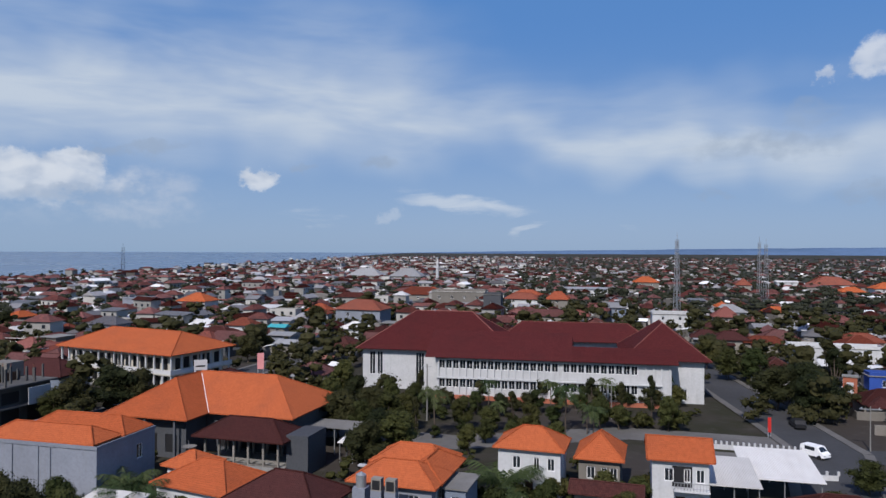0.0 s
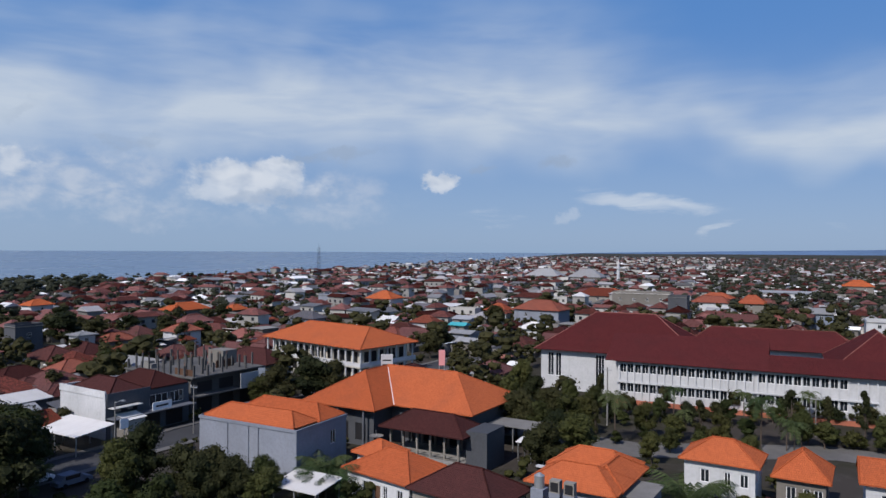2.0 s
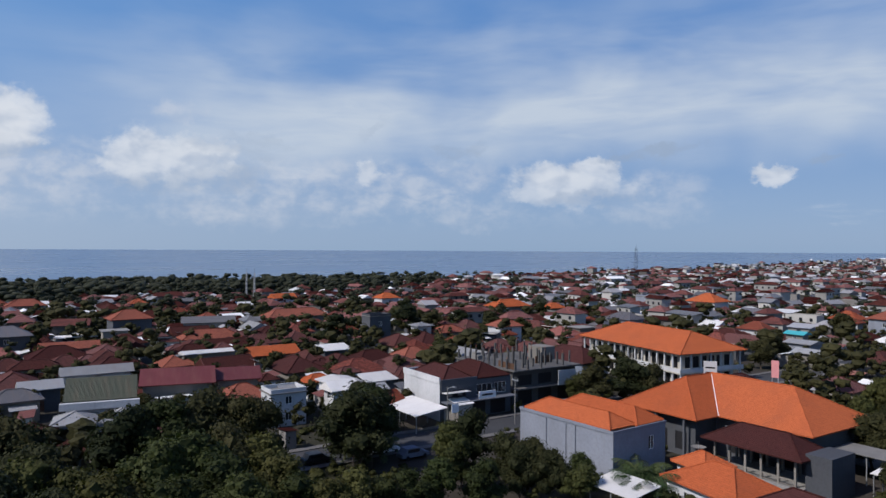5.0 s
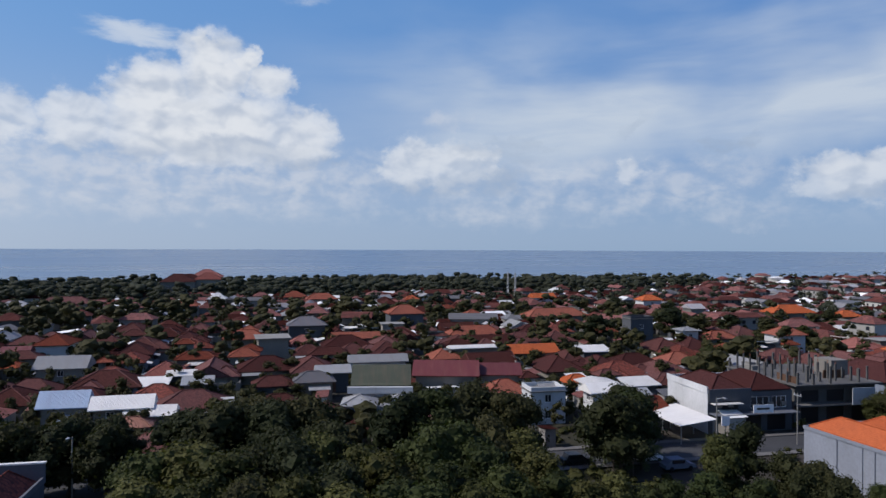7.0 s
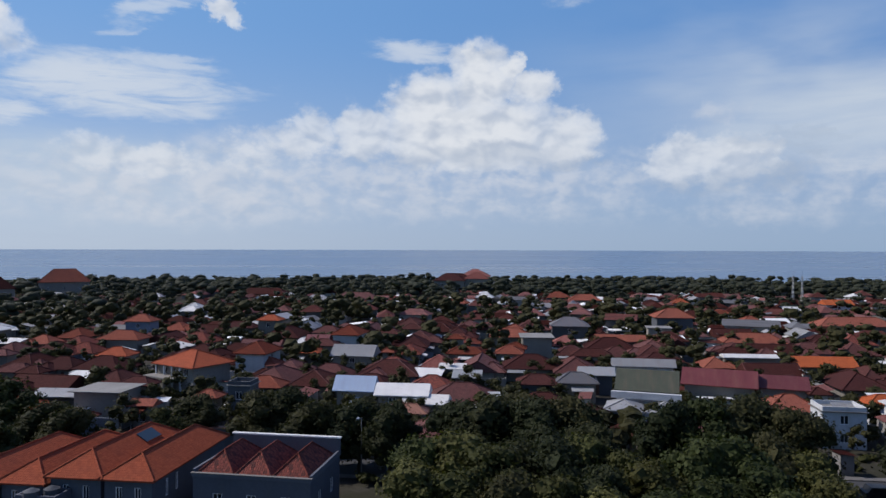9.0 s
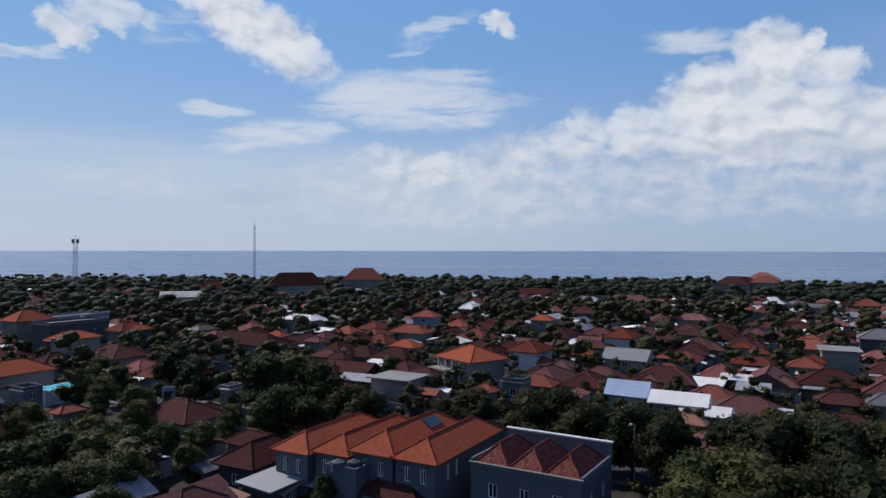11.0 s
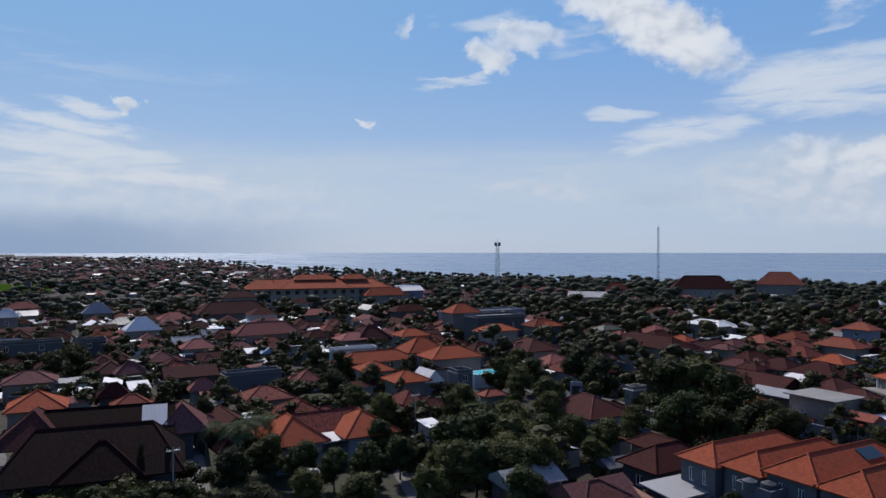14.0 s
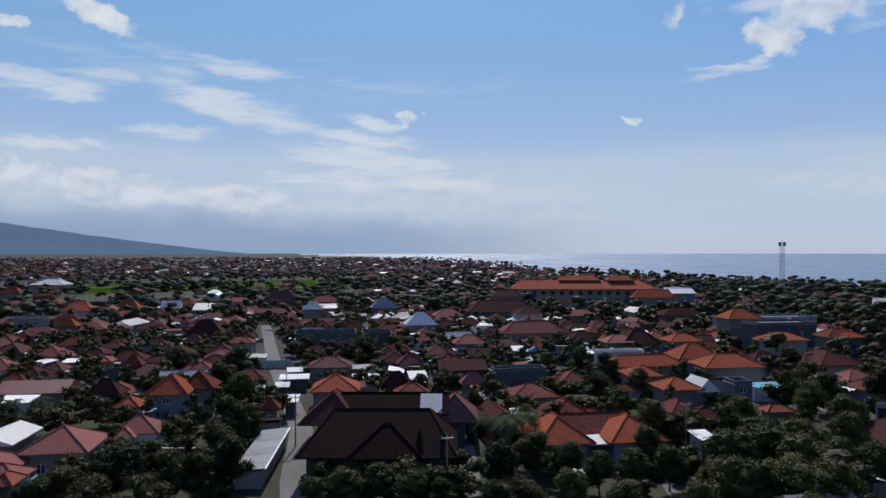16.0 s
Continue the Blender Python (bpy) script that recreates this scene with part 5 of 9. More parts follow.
def shop():
    root = thing("shop_building", "two-storey shop with a blank white side wall and street front darkened by shade", "shop", -82.1, 102.3, -18)
    put("side_wall", Shape().box(-6.4, -7.78, 0, 6.36, -7.7, 6.6).mesh("side_wall", "plaster_white"), root)
    # street front faces away from the sun; its shade is put into dark plaster
    walls(root, 0, 0, 12.7, 15.4, 0, 6.6, "plaster_dark", [("r", 4, 0.1, 3.0, 2.7, "dark"), ("r", 8, 0.1, 3.4, 2.7, "dark"), ("r", 12.5, 0.1, 3.4, 2.7, "dark"), ("r", 9.5, 3.8, 3.4, 1.9, "window"), ("r", 13, 3.8, 2.6, 1.9, "window"), ("r", 4, 3.8, 3.0, 2.0, "dark")])
    s = Shape().box(-6.5, -7.9, 6.55, 6.4, -7.65, 7.6).box(-6.5, -7.65, 6.55, -6.25, 7.7, 7.4)
    put("parapet", s.mesh("parapet", "plaster_white"), root)
    roof(root, 0.5, -3.8, 11, 6.0, 6.7, 2.0, "tile_brown", "hip", 0.5, "tile_brown")
    roof(root, 0.5, 3.6, 11, 6.6, 6.7, 2.1, "tile_brown", "hip", 0.5, "tile_brown")
    put("street_canopy", Shape().box(6.4, -7.6, 3.25, 8.6, 7.6, 3.4).mesh("street_canopy", "plaster_slate"), root)
    put("awning", Shape().box(6.5, -7.4, 4.9, 7.9, -2.2, 5.0).mesh("awning", "sheet_white"), root)
    # dark strip adds to the shade painted on the street front
    put("dark_fascia", Shape().box(6.42, -7.6, 5.2, 6.6, 0.0, 7.2).mesh("dark_fascia", "plaster_dark"), root)
    sign = put("sign_board", Shape().box(8.55, -1.0, 3.6, 8.65, 2.6, 4.9).mesh("sign_board", "white_paint"), root)
    put("sign_bar", Shape().box(8.66, -0.4, 4.1, 8.68, 1.9, 4.4).mesh("sign_bar", "dark_paint"), sign)
    for k, v in enumerate((-6.2, -4.1, 3.2, 5.6)):
        put("air_vent", Shape().box(6.36, v, 4.2, 6.62, v + 0.9, 4.8).mesh("air_vent", "plaster_cream"), root)
    put("roller_door", Shape().box(6.38, -6.6, 0.1, 6.46, -2.6, 2.8).mesh("roller_door", "sheet_grey"), root)
    take(-82, 102, 10)
    board = thing("sign", "small white square sign on a post", "sign", -74.2, 92.0, -18)
    put("post", Shape().tube((0, 0, 0), (0, 0, 2.6), 0.05).mesh("post", "steel"), board)
    put("panel", Shape().box(-0.06, -0.7, 2.4, 0.06, 0.7, 3.9).mesh("panel", "white_paint"), board)


shop()


def building_site():
    root = thing("unfinished_building", "unfinished concrete frame building with bare columns on its roof", "building", -80.1, 121.1, -18)
    pick = random.Random(9)
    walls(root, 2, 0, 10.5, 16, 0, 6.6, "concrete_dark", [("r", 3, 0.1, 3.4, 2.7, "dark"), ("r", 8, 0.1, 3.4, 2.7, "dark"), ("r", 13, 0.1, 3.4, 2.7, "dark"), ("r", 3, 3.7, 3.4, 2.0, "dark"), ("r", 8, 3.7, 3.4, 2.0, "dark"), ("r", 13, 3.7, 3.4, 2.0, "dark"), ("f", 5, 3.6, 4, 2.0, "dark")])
    put("slab", Shape().box(-12, -8.6, 6.6, 8.4, 8.6, 6.85).mesh("slab", "concrete_dark"), root)
    walls(root, -8, 0, 8.5, 16, 0, 6.55, "plaster_cream", spread("f", 3, 8.5, 4.2, 1.0, 1.3, "dark"))
    for i in range(10):
        for j in range(6):
            if pick.random() < 0.12:
                continue
            w, h = pick.uniform(0.12, 0.19), pick.uniform(1.5, 3.2)
            col = put("column", Shape().box(-w, -w, 6.85, w, w, 6.85 + h).mesh("column", "concrete_dark"), root, pose(-11.4 + i * 2.14 + pick.uniform(-0.3, 0.3), -7.9 + j * 3.15 + pick.uniform(-0.3, 0.3), 0))
            if pick.random() < 0.4:
                put("rebar", Shape().tube((-0.07, 0, 6.85 + h), (-0.1, 0.03, 7.5 + h), 0.03, n=4).tube((0.07, 0, 6.85 + h), (0.12, 0, 7.4 + h), 0.03, n=4).mesh("rebar", "sheet_rust"), col)
    put("stair_core", Shape().box(-3.5, 4.5, 6.85, 1.0, 8.0, 9.6).mesh("stair_core", "plaster_cream"), root)
    put("block_pile", Shape().box(-9.5, -6.5, 6.85, -6.5, -4.9, 7.7).box(-9.2, -6.2, 7.7, -7.4, -5.1, 8.2).mesh("block_pile", "concrete"), root)
    put("formwork", Shape().box(2.0, -7.5, 6.85, 7.4, -7.3, 8.0).box(3.0, 1.0, 6.85, 3.2, 5.4, 8.3).mesh("formwork", "timber"), root)
    put("ledge", Shape().box(7.2, -8.2, 3.2, 8.8, 8.2, 3.45).mesh("ledge", "concrete_dark"), root)
    put("banner", Shape().box(8.9, 2.0, 3.3, 9.0, 6.5, 6.2).mesh("banner", "plaster_white"), root, label="pale blank banner over the street")
    take(-80.1, 121.1, 12)
    take(-88, 121, 9)


building_site()


def guest_house():
    root = thing("guest_house", "grey guest house under four parallel orange tiled roofs", "guest house", -82.6, -25.6, 165)
    for u, v, L, D, z in ((0, -6.6, 16.5, 5.0, 6.9), (0, -1.0, 16.5, 5.4, 6.9), (-0.6, 4.5, 16, 4.6, 6.2), (-1.6, 9.6, 16, 4.8, 6.0)):
        walls(root, u, v, L, D, 0, z, "plaster_slate", [("l", D * 0.3, z - 2.3, 0.7, 1.6, "window"), ("l", D * 0.7, z - 2.3, 0.7, 1.6, "window"), ("f", 3, z - 2.4, 0.6, 1.8, "window"), ("f", 5, z - 2.4, 0.6, 1.8, "window")])
        roof(root, u, v, L, D, z, D * 0.38, "tile_clay", "hip", 0.5, "tile_clay")

    def on_slope(u, v, up):
        return (u, v, 7.06 + 2.05 * (1 - abs(v + 1) / 3.2) + up)
    s = Shape()
    lo = [on_slope(u, v, 0.0) for u, v in ((1.5, -3.0), (4.6, -3.0), (4.6, -1.7), (1.5, -1.7))]
    hi = [on_slope(u, v, 0.14) for u, v in ((1.5, -3.0), (4.6, -3.0), (4.6, -1.7), (1.5, -1.7))]
    s.face(hi)
    for k in range(4):
        s.face([lo[k], lo[(k + 1) % 4], hi[(k + 1) % 4], hi[k]])
    put("roof_window", s.mesh("roof_window", "glass_dark"), root)
    s = Shape().box(-10.8, -0.6, 0, -8.3, 3.6, 5.3)
    for a, b, c, d in ((-10.8, -0.6, -10.6, 3.6), (-8.5, -0.6, -8.3, 3.6), (-10.6, -0.6, -8.5, -0.4), (-10.6, 3.4, -8.5, 3.6)):
        s.box(a, b, 5.3, c, d, 5.9)
    put("tank_deck", s.mesh("tank_deck", "plaster_slate"), root)
    take(-84, -22, 10)
    take(-86, -32, 9)
    for k, (x, y) in enumerate(((-73.4, -28.6), (-72.9, -30.3))):
        t = thing("water_tank", "dark grey plastic water tank on a roof deck", "water tank", x, y, group="tanks on the guest house", z=5.3)
        put("drum", Shape().tube((0, 0, 0), (0, 0, 1.0), 0.75, n=14).tube((0, 0, 1.0), (0, 0, 1.25), 0.7, 0.2, 14).mesh("drum", "plaster_dark"), t)


guest_house()


def parapet_house():
    root = thing("parapet_house", "grey house with three mossy tiled roofs behind a parapet", "house", -76.2, -8.0, 73)
    walls(root, 0, 0, 12.4, 9.4, 0, 6.9, "plaster_slate", spread("f", 3, 12.4, 3.8, 1.0, 1.5) + spread("r", 2, 9.4, 3.8, 1.0, 1.5))
    s = Shape().box(-6.3, -4.8, 6.9, 6.3, -4.55, 7.25).box(-6.3, 4.5, 6.9, 6.3, 4.8, 8.8).box(-6.3, -4.55, 6.9, -6.05, 4.5, 7.6).box(6.05, -4.55, 6.9, 6.3, 4.5, 7.5)
    put("parapet", s.mesh("parapet", "plaster_slate"), root)
    put("coping", Shape().box(-6.4, 4.4, 8.8, 6.4, 4.9, 8.95).mesh("coping", "sheet_white"), root)
    put("coping", Shape().box(-6.4, -4.9, 7.25, 6.4, -4.5, 7.32).mesh("coping", "plaster_cream"), root)
    for u in (-4.0, 0.0, 4.0):
        roof(root, u, -0.2, 3.6, 7.8, 6.95, 1.9, "tile_mossy", "hip", 0.15, "tile_mossy")
    take(-77, -8, 9)


parapet_house()


def dark_house():
    root = thing("large_house", "large old house under stepped dark brown mossy hip roofs", "house", -29.7, -93.6, 157)
    walls(root, 0, -2.5, 18.4, 11, 0, 3.8, "plaster_dark", spread("f", 5, 18.4, 0.9, 1.3, 1.6) + spread("l", 3, 11, 0.9, 1.3, 1.6))
    roof(root, 0, -2.5, 18.4, 11.5, 3.8, 4.7, "tile_dark", "hip", 1.1, "tile_brown", hipset=3.8)
    roof(root, 1.0, -5.4, 8, 7, 3.82, 3.4, "tile_dark", "hip", 1.0, "tile_brown")
    # rear range: a dark middle between two red hipped ends
    walls(root, 0.5, 14, 22, 9, 0, 3.8, "plaster_dark", spread("l", 3, 9, 0.9, 1.3, 1.6) + spread("r", 3, 9, 0.9, 1.3, 1.6))
    roof(root, 0.5, 14, 15, 9, 3.8, 3.6, "tile_dark", "gable", 1.0, "tile_dark")
    roof(root, -9.0, 13.2, 7.4, 10, 3.84, 4.1, "tile_red", "hip", 1.0, "tile_red")
    roof(root, 10.0, 14.2, 5.4, 8.4, 3.84, 3.4, "tile_red", "hip", 1.0, "tile_red")
    s = Shape()

    def on_slope(u, v, up):
        return (u, v, 3.96 + 3.6 * (v - 8.5) / 5.5 + up)
    lo = [on_slope(u, v, 0.02) for u, v in ((4.6, 10.2), (8.0, 10.2), (8.0, 13.6), (4.6, 13.6))]
    hi = [on_slope(u, v, 0.16) for u, v in ((4.6, 10.2), (8.0, 10.2), (8.0, 13.6), (4.6, 13.6))]
    s.slope(hi)
    for k in range(4):
        s.face([lo[k], lo[(k + 1) % 4], hi[(k + 1) % 4], hi[k]])
    put("skylight_sheet", s.mesh("skylight_sheet", "sheet_white"), root, label="new white metal sheet let into the old roof")
    put("gutter", Shape().box(-4.0, -3.2, 6.95, -1.2, -2.9, 7.05).mesh("gutter", "sheet_white"), root)
    take(-30, -93, 13)
    take(-35, -108, 12)


dark_house()


def winged_house():
    root = thing("winged_house", "house with two orange hip roofs joined by a mossy roof", "house", -56.9, -85.4, 167)
    walls(root, -4.2, 0, 6.5, 9, 0, 3.8, "plaster_grey", spread("f", 2, 6.5, 0.9, 1.1, 1.4))
    roof(root, -4.2, 0, 6.5, 9, 3.8, 2.9, "tile_clay", "hip", 0.9, "tile_clay")
    walls(root, 6.2, -1.0, 7.0, 8, 0, 3.8, "plaster_grey", spread("f", 2, 7, 0.9, 1.1, 1.4))
    roof(root, 6.2, -1.0, 7.0, 8, 3.8, 2.7, "tile_clay", "hip", 0.9, "tile_clay")
    walls(root, 1.0, 2.2, 10, 6, 0, 3.7, "plaster_grey", [])
    roof(root, 1.0, 2.2, 11, 6, 3.75, 2.4, "tile_mossy", "gable", 0.8, "tile_mossy")
    roof(root, 1.0, -3.0, 3.6, 3.0, 3.4, 0.5, "sheet_white", "shed", 0.1)
    take(-56.9, -85.4, 9)


winged_house()


def villa():
    root = thing("villa", "cream villa with a columned porch and orange hip roof", "villa", -156.7, -32.4, 50)
    walls(root, 0, 0, 11.5, 9.5, 0, 5.2, "plaster_cream", spread("f", 3, 11.5, 3.2, 1.3, 1.5) + spread("l", 3, 9.5, 3.4, 1.3, 1.5))
    roof(root, 0, 0, 11.5, 9.5, 5.2, 2.6, "tile_clay", "hip", 1.0, "tile_clay")
    put("porch_slab", Shape().box(-6, -8.2, 2.9, 3, -4.8, 3.2).mesh("porch_slab", "plaster_cream"), root)
    for k in range(4):
        put("column", Shape().tube((0, 0, 0), (0, 0, 5.2), 0.25, 0.2, 10).mesh("column", "plaster_white"), root, pose(-5.4 + k * 2.6, -5.4, 0))
    take(-157, -32, 10)


villa()


def moss_hall():
    root = thing("moss_roofed_hall", "white hall with a mossy green roof and grey gabled porches", "hall", -117.1, 52.4, 63)
    walls(root, 0, 2.2, 10.0, 8.8, 0, 5.2, "plaster_white", [])
    roof(root, 0, 2.2, 10.4, 8.8, 5.2, 3.0, "sheet_green", "gable", 0.2)
    put("fascia", Shape().box(-5.8, -3.8, 4.2, 5.8, -3.0, 5.3).mesh("fascia", "plaster_white"), root)
    for u in (-3.4, 3.4):
        roof(root, u, -6.2, 5.8, 6.2, 3.1, 1.3, "sheet_grey", "hip", 0.3, "sheet_grey", turn=0)
    walls(root, 0, -6.2, 12, 6, 0, 3.0, "plaster_blue", spread("f", 4, 12, 1.0, 1.8, 1.6))
    take(-118, 53, 12)


moss_hall()


def terrace():
    root = thing("terrace_shed", "long low shed with a pale sheet roof beside the lane", "shed", -14.3, -101, 71.5)
    walls(root, 0, 0, 20.4, 3.4, 0, 2.2, "plaster_cream", spread("f", 5, 20.4, 0.8, 1.2, 0.9))
    for k in range(6):
        # the roof is laid in lengths that do not quite meet
        put("roof_sheet", Shape().slope([(0, -2.1, 2.26), (3.4, -2.1, 2.26), (3.4, 2.1, 2.62), (0, 2.1, 2.62)]).face([(0, 2.1, 2.56), (3.4, 2.1, 2.56), (3.4, -2.1, 2.2), (0, -2.1, 2.2)]).mesh("roof_sheet", "sheet_grey"), root, pose(-10.5 + k * 3.5, 0, 0.03 * (k % 2)))
    put("gutter", Shape().box(-10.5, 2.1, 2.5, 10.5, 2.28, 2.66).mesh("gutter", "white_paint"), root)
    take(-14, -101, 6)
    take(-17, -108, 5)
    take(-12, -93, 5)


terrace()


def shore_hotel():
    root = thing("shore_hotel", "wide hotel with tiered terracotta roofs and ridge finials near the shore", "hotel", -215.2, -322.8, 155)
    walls(root, 0, 0, 70, 20, 0, 10.0, "plaster_cream", spread("f", 14, 70, 7.0, 2.2, 2.0, "dark") + spread("f", 14, 70, 3.0, 2.2, 2.0, "dark"))
    for u, v, L, D, z, h in ((-24, 0, 26, 20, 10.0, 4.4), (-2, -1, 34, 20, 10.02, 4.6), (22, 0, 26, 20, 10.04, 4.2), (32, 2, 16, 16, 8.4, 4.0)):
        roof(root, u, v, L, D, z, h, "tile_clay", "hip", 1.5, "tile_clay", hipset=6.0)
    # raised upper tiers
    for u, L in ((-2, 20), (20, 12)):
        walls(root, u, 1, L, 8, 12.5, 14.4, "plaster_cream", spread("f", int(L / 3), L, 12.9, 1.6, 1.1, "dark"))
        roof(root, u, 1, L, 8, 14.4, 2.6, "tile_clay", "hip", 1.2, "tile_clay", hipset=4.0)
    for u in (-24, -10, 6, 15, 18, 25, 31):
        put("finial", Shape().tube((u, 1, 14.0), (u, 1, 18.6), 0.5, 0.1, 6).mesh("finial", "brick_red"), root)
    take(-215.2, -322.8, 26)
    take(-255, -333, 18)
    take(-205, -357, 18)


shore_hotel()


def lattice_mast(x, y, h, w0, w1, label, dishes=0, tone="steel"):
    root = thing("lattice_mast", label, "mast", x, y, 20)
    n = max(6, int(h / 4))
    corners = [(1, 1), (-1, 1), (-1, -1), (1, -1)]

    def leg(c, q):
        w = (w0 + (w1 - w0) * q) / 2
        return Vector((c[0] * w, c[1] * w, h * q))
    for c in corners:
        s = Shape()
        for k in range(n):
            s.tube(leg(c, k / n), leg(c, (k + 1) / n), 0.1, n=4)
        put("leg", s.mesh("leg", tone), root)
    b = Shape()
    for k in range(n):
        for i in range(4):
            c, d = corners[i], corners[(i + 1) % 4]
            b.tube(leg(c, k / n), leg(d, (k + 1) / n), 0.045, n=4)
            b.tube(leg(d, k / n), leg(c, (k + 1) / n), 0.045, n=4)
            b.tube(leg(c, (k + 1) / n), leg(d, (k + 1) / n), 0.045, n=4)
    put("bracing", b.mesh("bracing", tone), root)
    for k in range(dishes):
        a = k * 6.283 / dishes
        put("antenna", Shape().box(-0.35, -0.2, -1.3, 0.35, 0.2, 1.3).mesh("antenna", "plaster_cream"), root, pose(1.9 * math.cos(a), 1.9 * math.sin(a), h - 1.2, 0, 0, math.degrees(a)))
    put("spike", Shape().tube((0, 0, h), (0, 0, h + 3), 0.08).mesh("spike", tone), root)
    return root


lattice_mast(*polar(24.54, 640)[:2], 32, 3.0, 1.6, "dark lattice radio mast rising over the shore houses", 0, "dark_paint")
lattice_mast(*polar(119.1, 560)[:2], 48, 1.4, 1.0, "thin grey lattice mast by the sea")
lattice_mast(*polar(131.73, 520)[:2], 36, 2.8, 1.8, "pale telephone tower with antennas on top", 6, "steel")
lattice_mast(*polar(-18.47, 300)[:2], 35, 2.2, 0.9, "lattice telephone tower among trees")
lattice_mast(*polar(-24.3, 420)[:2], 35.5, 2.0, 0.9, "grey lattice telephone tower")
lattice_mast(*polar(-24.75, 400)[:2], 34, 2.0, 0.9, "red and grey lattice telephone tower")
lattice_mast(*polar(151.2, 900)[:2], 19, 2.0, 1.2, "far lattice mast on the shore")


lattice_mast(*polar(55.0, 430)[:2], 15, 0.9, 0.6, "slim grey lattice mast among shore trees")
lattice_mast(*polar(55.6, 432)[:2], 15, 0.9, 0.6, "slim grey lattice mast among shore trees")


def minaret():
    root = thing("minaret", "slim white mosque tower with a small dome", "tower", *polar(0.45, 620)[:2])
    put("shaft", Shape().tube((0, 0, 0), (0, 0, 19), 1.5, 1.1, 10).mesh("shaft", "plaster_white"), root)
    put("gallery", Shape().tube((0, 0, 15), (0, 0, 16), 2.0, 2.0, 10).mesh("gallery", "plaster_white"), root)
    put("cap", Shape().tube((0, 0, 19), (0, 0, 23), 1.4, 0.1, 10).mesh("cap", "sheet_white"), root)


minaret()

# open ground kept clear of houses
for q in range(-20, 60, 8):
    take(q, 124 - q * 0.2, 7)
    take(q, 112 - q * 0.2, 6)
for q in range(0, 7):
    take(*polar(48 + q * 7, 78)[:2], 9)

# houses round about
plot(-111.0, 318.2, -15, 13.5, 11.0, 7, "tile_orange", "plaster_white", "hip")
plot(-52.2, 224.2, -15, 4.9, 3.1, 5.5, "sheet_teal", "plaster_cream", "gable", 0.8)
plot(-31.4, 277.9, -15, 18.7, 11.2, 7, "tile_terracotta", "plaster_grey", "hip")
plot(-47.5, 278.2, -15, 5.8, 4.1, 5, "tile_terracotta", "plaster_white", "hip")
plot(-142.4, 329.8, -15, 12.9, 8.1, 7, "concrete", "plaster_grey", "flat")
plot(-81.1, 281.4, -15, 7.8, 5.7, 6, "sheet_dark", "plaster_grey", "gable")
plot(-29.2, 233.8, -15, 6.1, 3.3, 4, "sheet_white", "plaster_white", "gable", 0.9)
plot(-42.4, 195.9, -15, 6.4, 3.8, 4, "sheet_grey", "plaster_cream", "gable", 1)
plot(-126.3, 236.0, -15, 4.3, 3.3, 3.5, "tile_terracotta", "plaster_cream", "hip")
plot(-112.6, 237.3, -15, 11.0, 6.8, 5, "sheet_dark", "plaster_grey", "hip")
plot(-198.2, 322.9, 75, 8.1, 4.9, 4, "tile_terracotta", "plaster_cream", "hip")
plot(-12.2, 390.3, -15, 23.5, 12.4, 6, "tile_terracotta", "plaster_cream", "hip")
plot(9.0, 366.3, -15, 28.1, 10.4, 9, "sheet_white", "plaster_cream", "flat")
plot(42.2, 369.8, -15, 18.0, 9.4, 5, "tile_terracotta", "plaster_white", "hip")
plot(62.7, 378.7, -15, 10.6, 7.9, 5, "tile_orange", "plaster_cream", "hip")
plot(96.0, 473.5, -15, 36.0, 15.6, 5, "sheet_grey", "plaster_white", "gable", 1)
plot(40.6, 284.9, -15, 15.8, 8.2, 4, "tile_red", "plaster_cream", "gable")
plot(54.8, 284.3, -15, 8.4, 6.1, 4, "tile_pink", "plaster_cream", "hip")
plot(74.8, 302.7, -15, 8.3, 6.7, 6, "sheet_grey", "plaster_blue", "gable")
plot(88.4, 272.3, -15, 14.0, 8.8, 6, "concrete", "plaster_white", "flat")
plot(120.1, 295.4, -15, 13.1, 8.9, 5, "sheet_grey", "plaster_white", "hip")
plot(118.7, 298.1, -15, 5.2, 5.2, 7, "tile_orange", "plaster_white", "hip")
plot(142.8, 301.2, -15, 9.0, 6.0, 4.5, "tile_orange", "plaster_cream", "hip")
plot(103.5, 185.5, -15, 22.4, 5.4, 5, "sheet_white", "plaster_white", "flat")
plot(122.9, 206.8, -15, 11.0, 6.4, 4, "tile_terracotta", "plaster_cream", "hip")
plot(86.0, 210.4, -15, 9.6, 6.5, 4, "tile_brown", "plaster_cream", "hip")
plot(94.9, 207.2, -15, 10.8, 4.7, 3.4, "tile_terracotta", "plaster_cream", "hip")
plot(154.5, 533.9, -15, 18.1, 13.6, 7, "tile_orange", "plaster_cream", "hip")
plot(259.0, 445.1, -15, 14.7, 10.1, 5, "tile_orange", "plaster_cream", "hip")
plot(298.3, 470.2, -15, 18.9, 13.1, 6, "tile_orange", "plaster_white", "hip")
plot(303.3, 547.9, -15, 31.1, 20.2, 5, "tile_terracotta", "plaster_white", "hip")
plot(277.7, 567.9, -15, 15.6, 11.7, 6, "sheet_white", "plaster_white", "gable", 1)
plot(86.1, 137.0, -15, 5.8, 3.4, 6, "concrete", "blue_paint", "flat")
plot(96.5, 244.6, -15, 8.6, 6.9, 4, "tile_red", "plaster_cream", "hip")
plot(-73.4, 678.8, -15, 32.9, 20.0, 6, "sheet_grey", "plaster_cream", "hip", 7.12)
plot(-33.2, 664.2, -15, 30.2, 20.0, 6, "sheet_grey", "plaster_cream", "hip", 7.48)
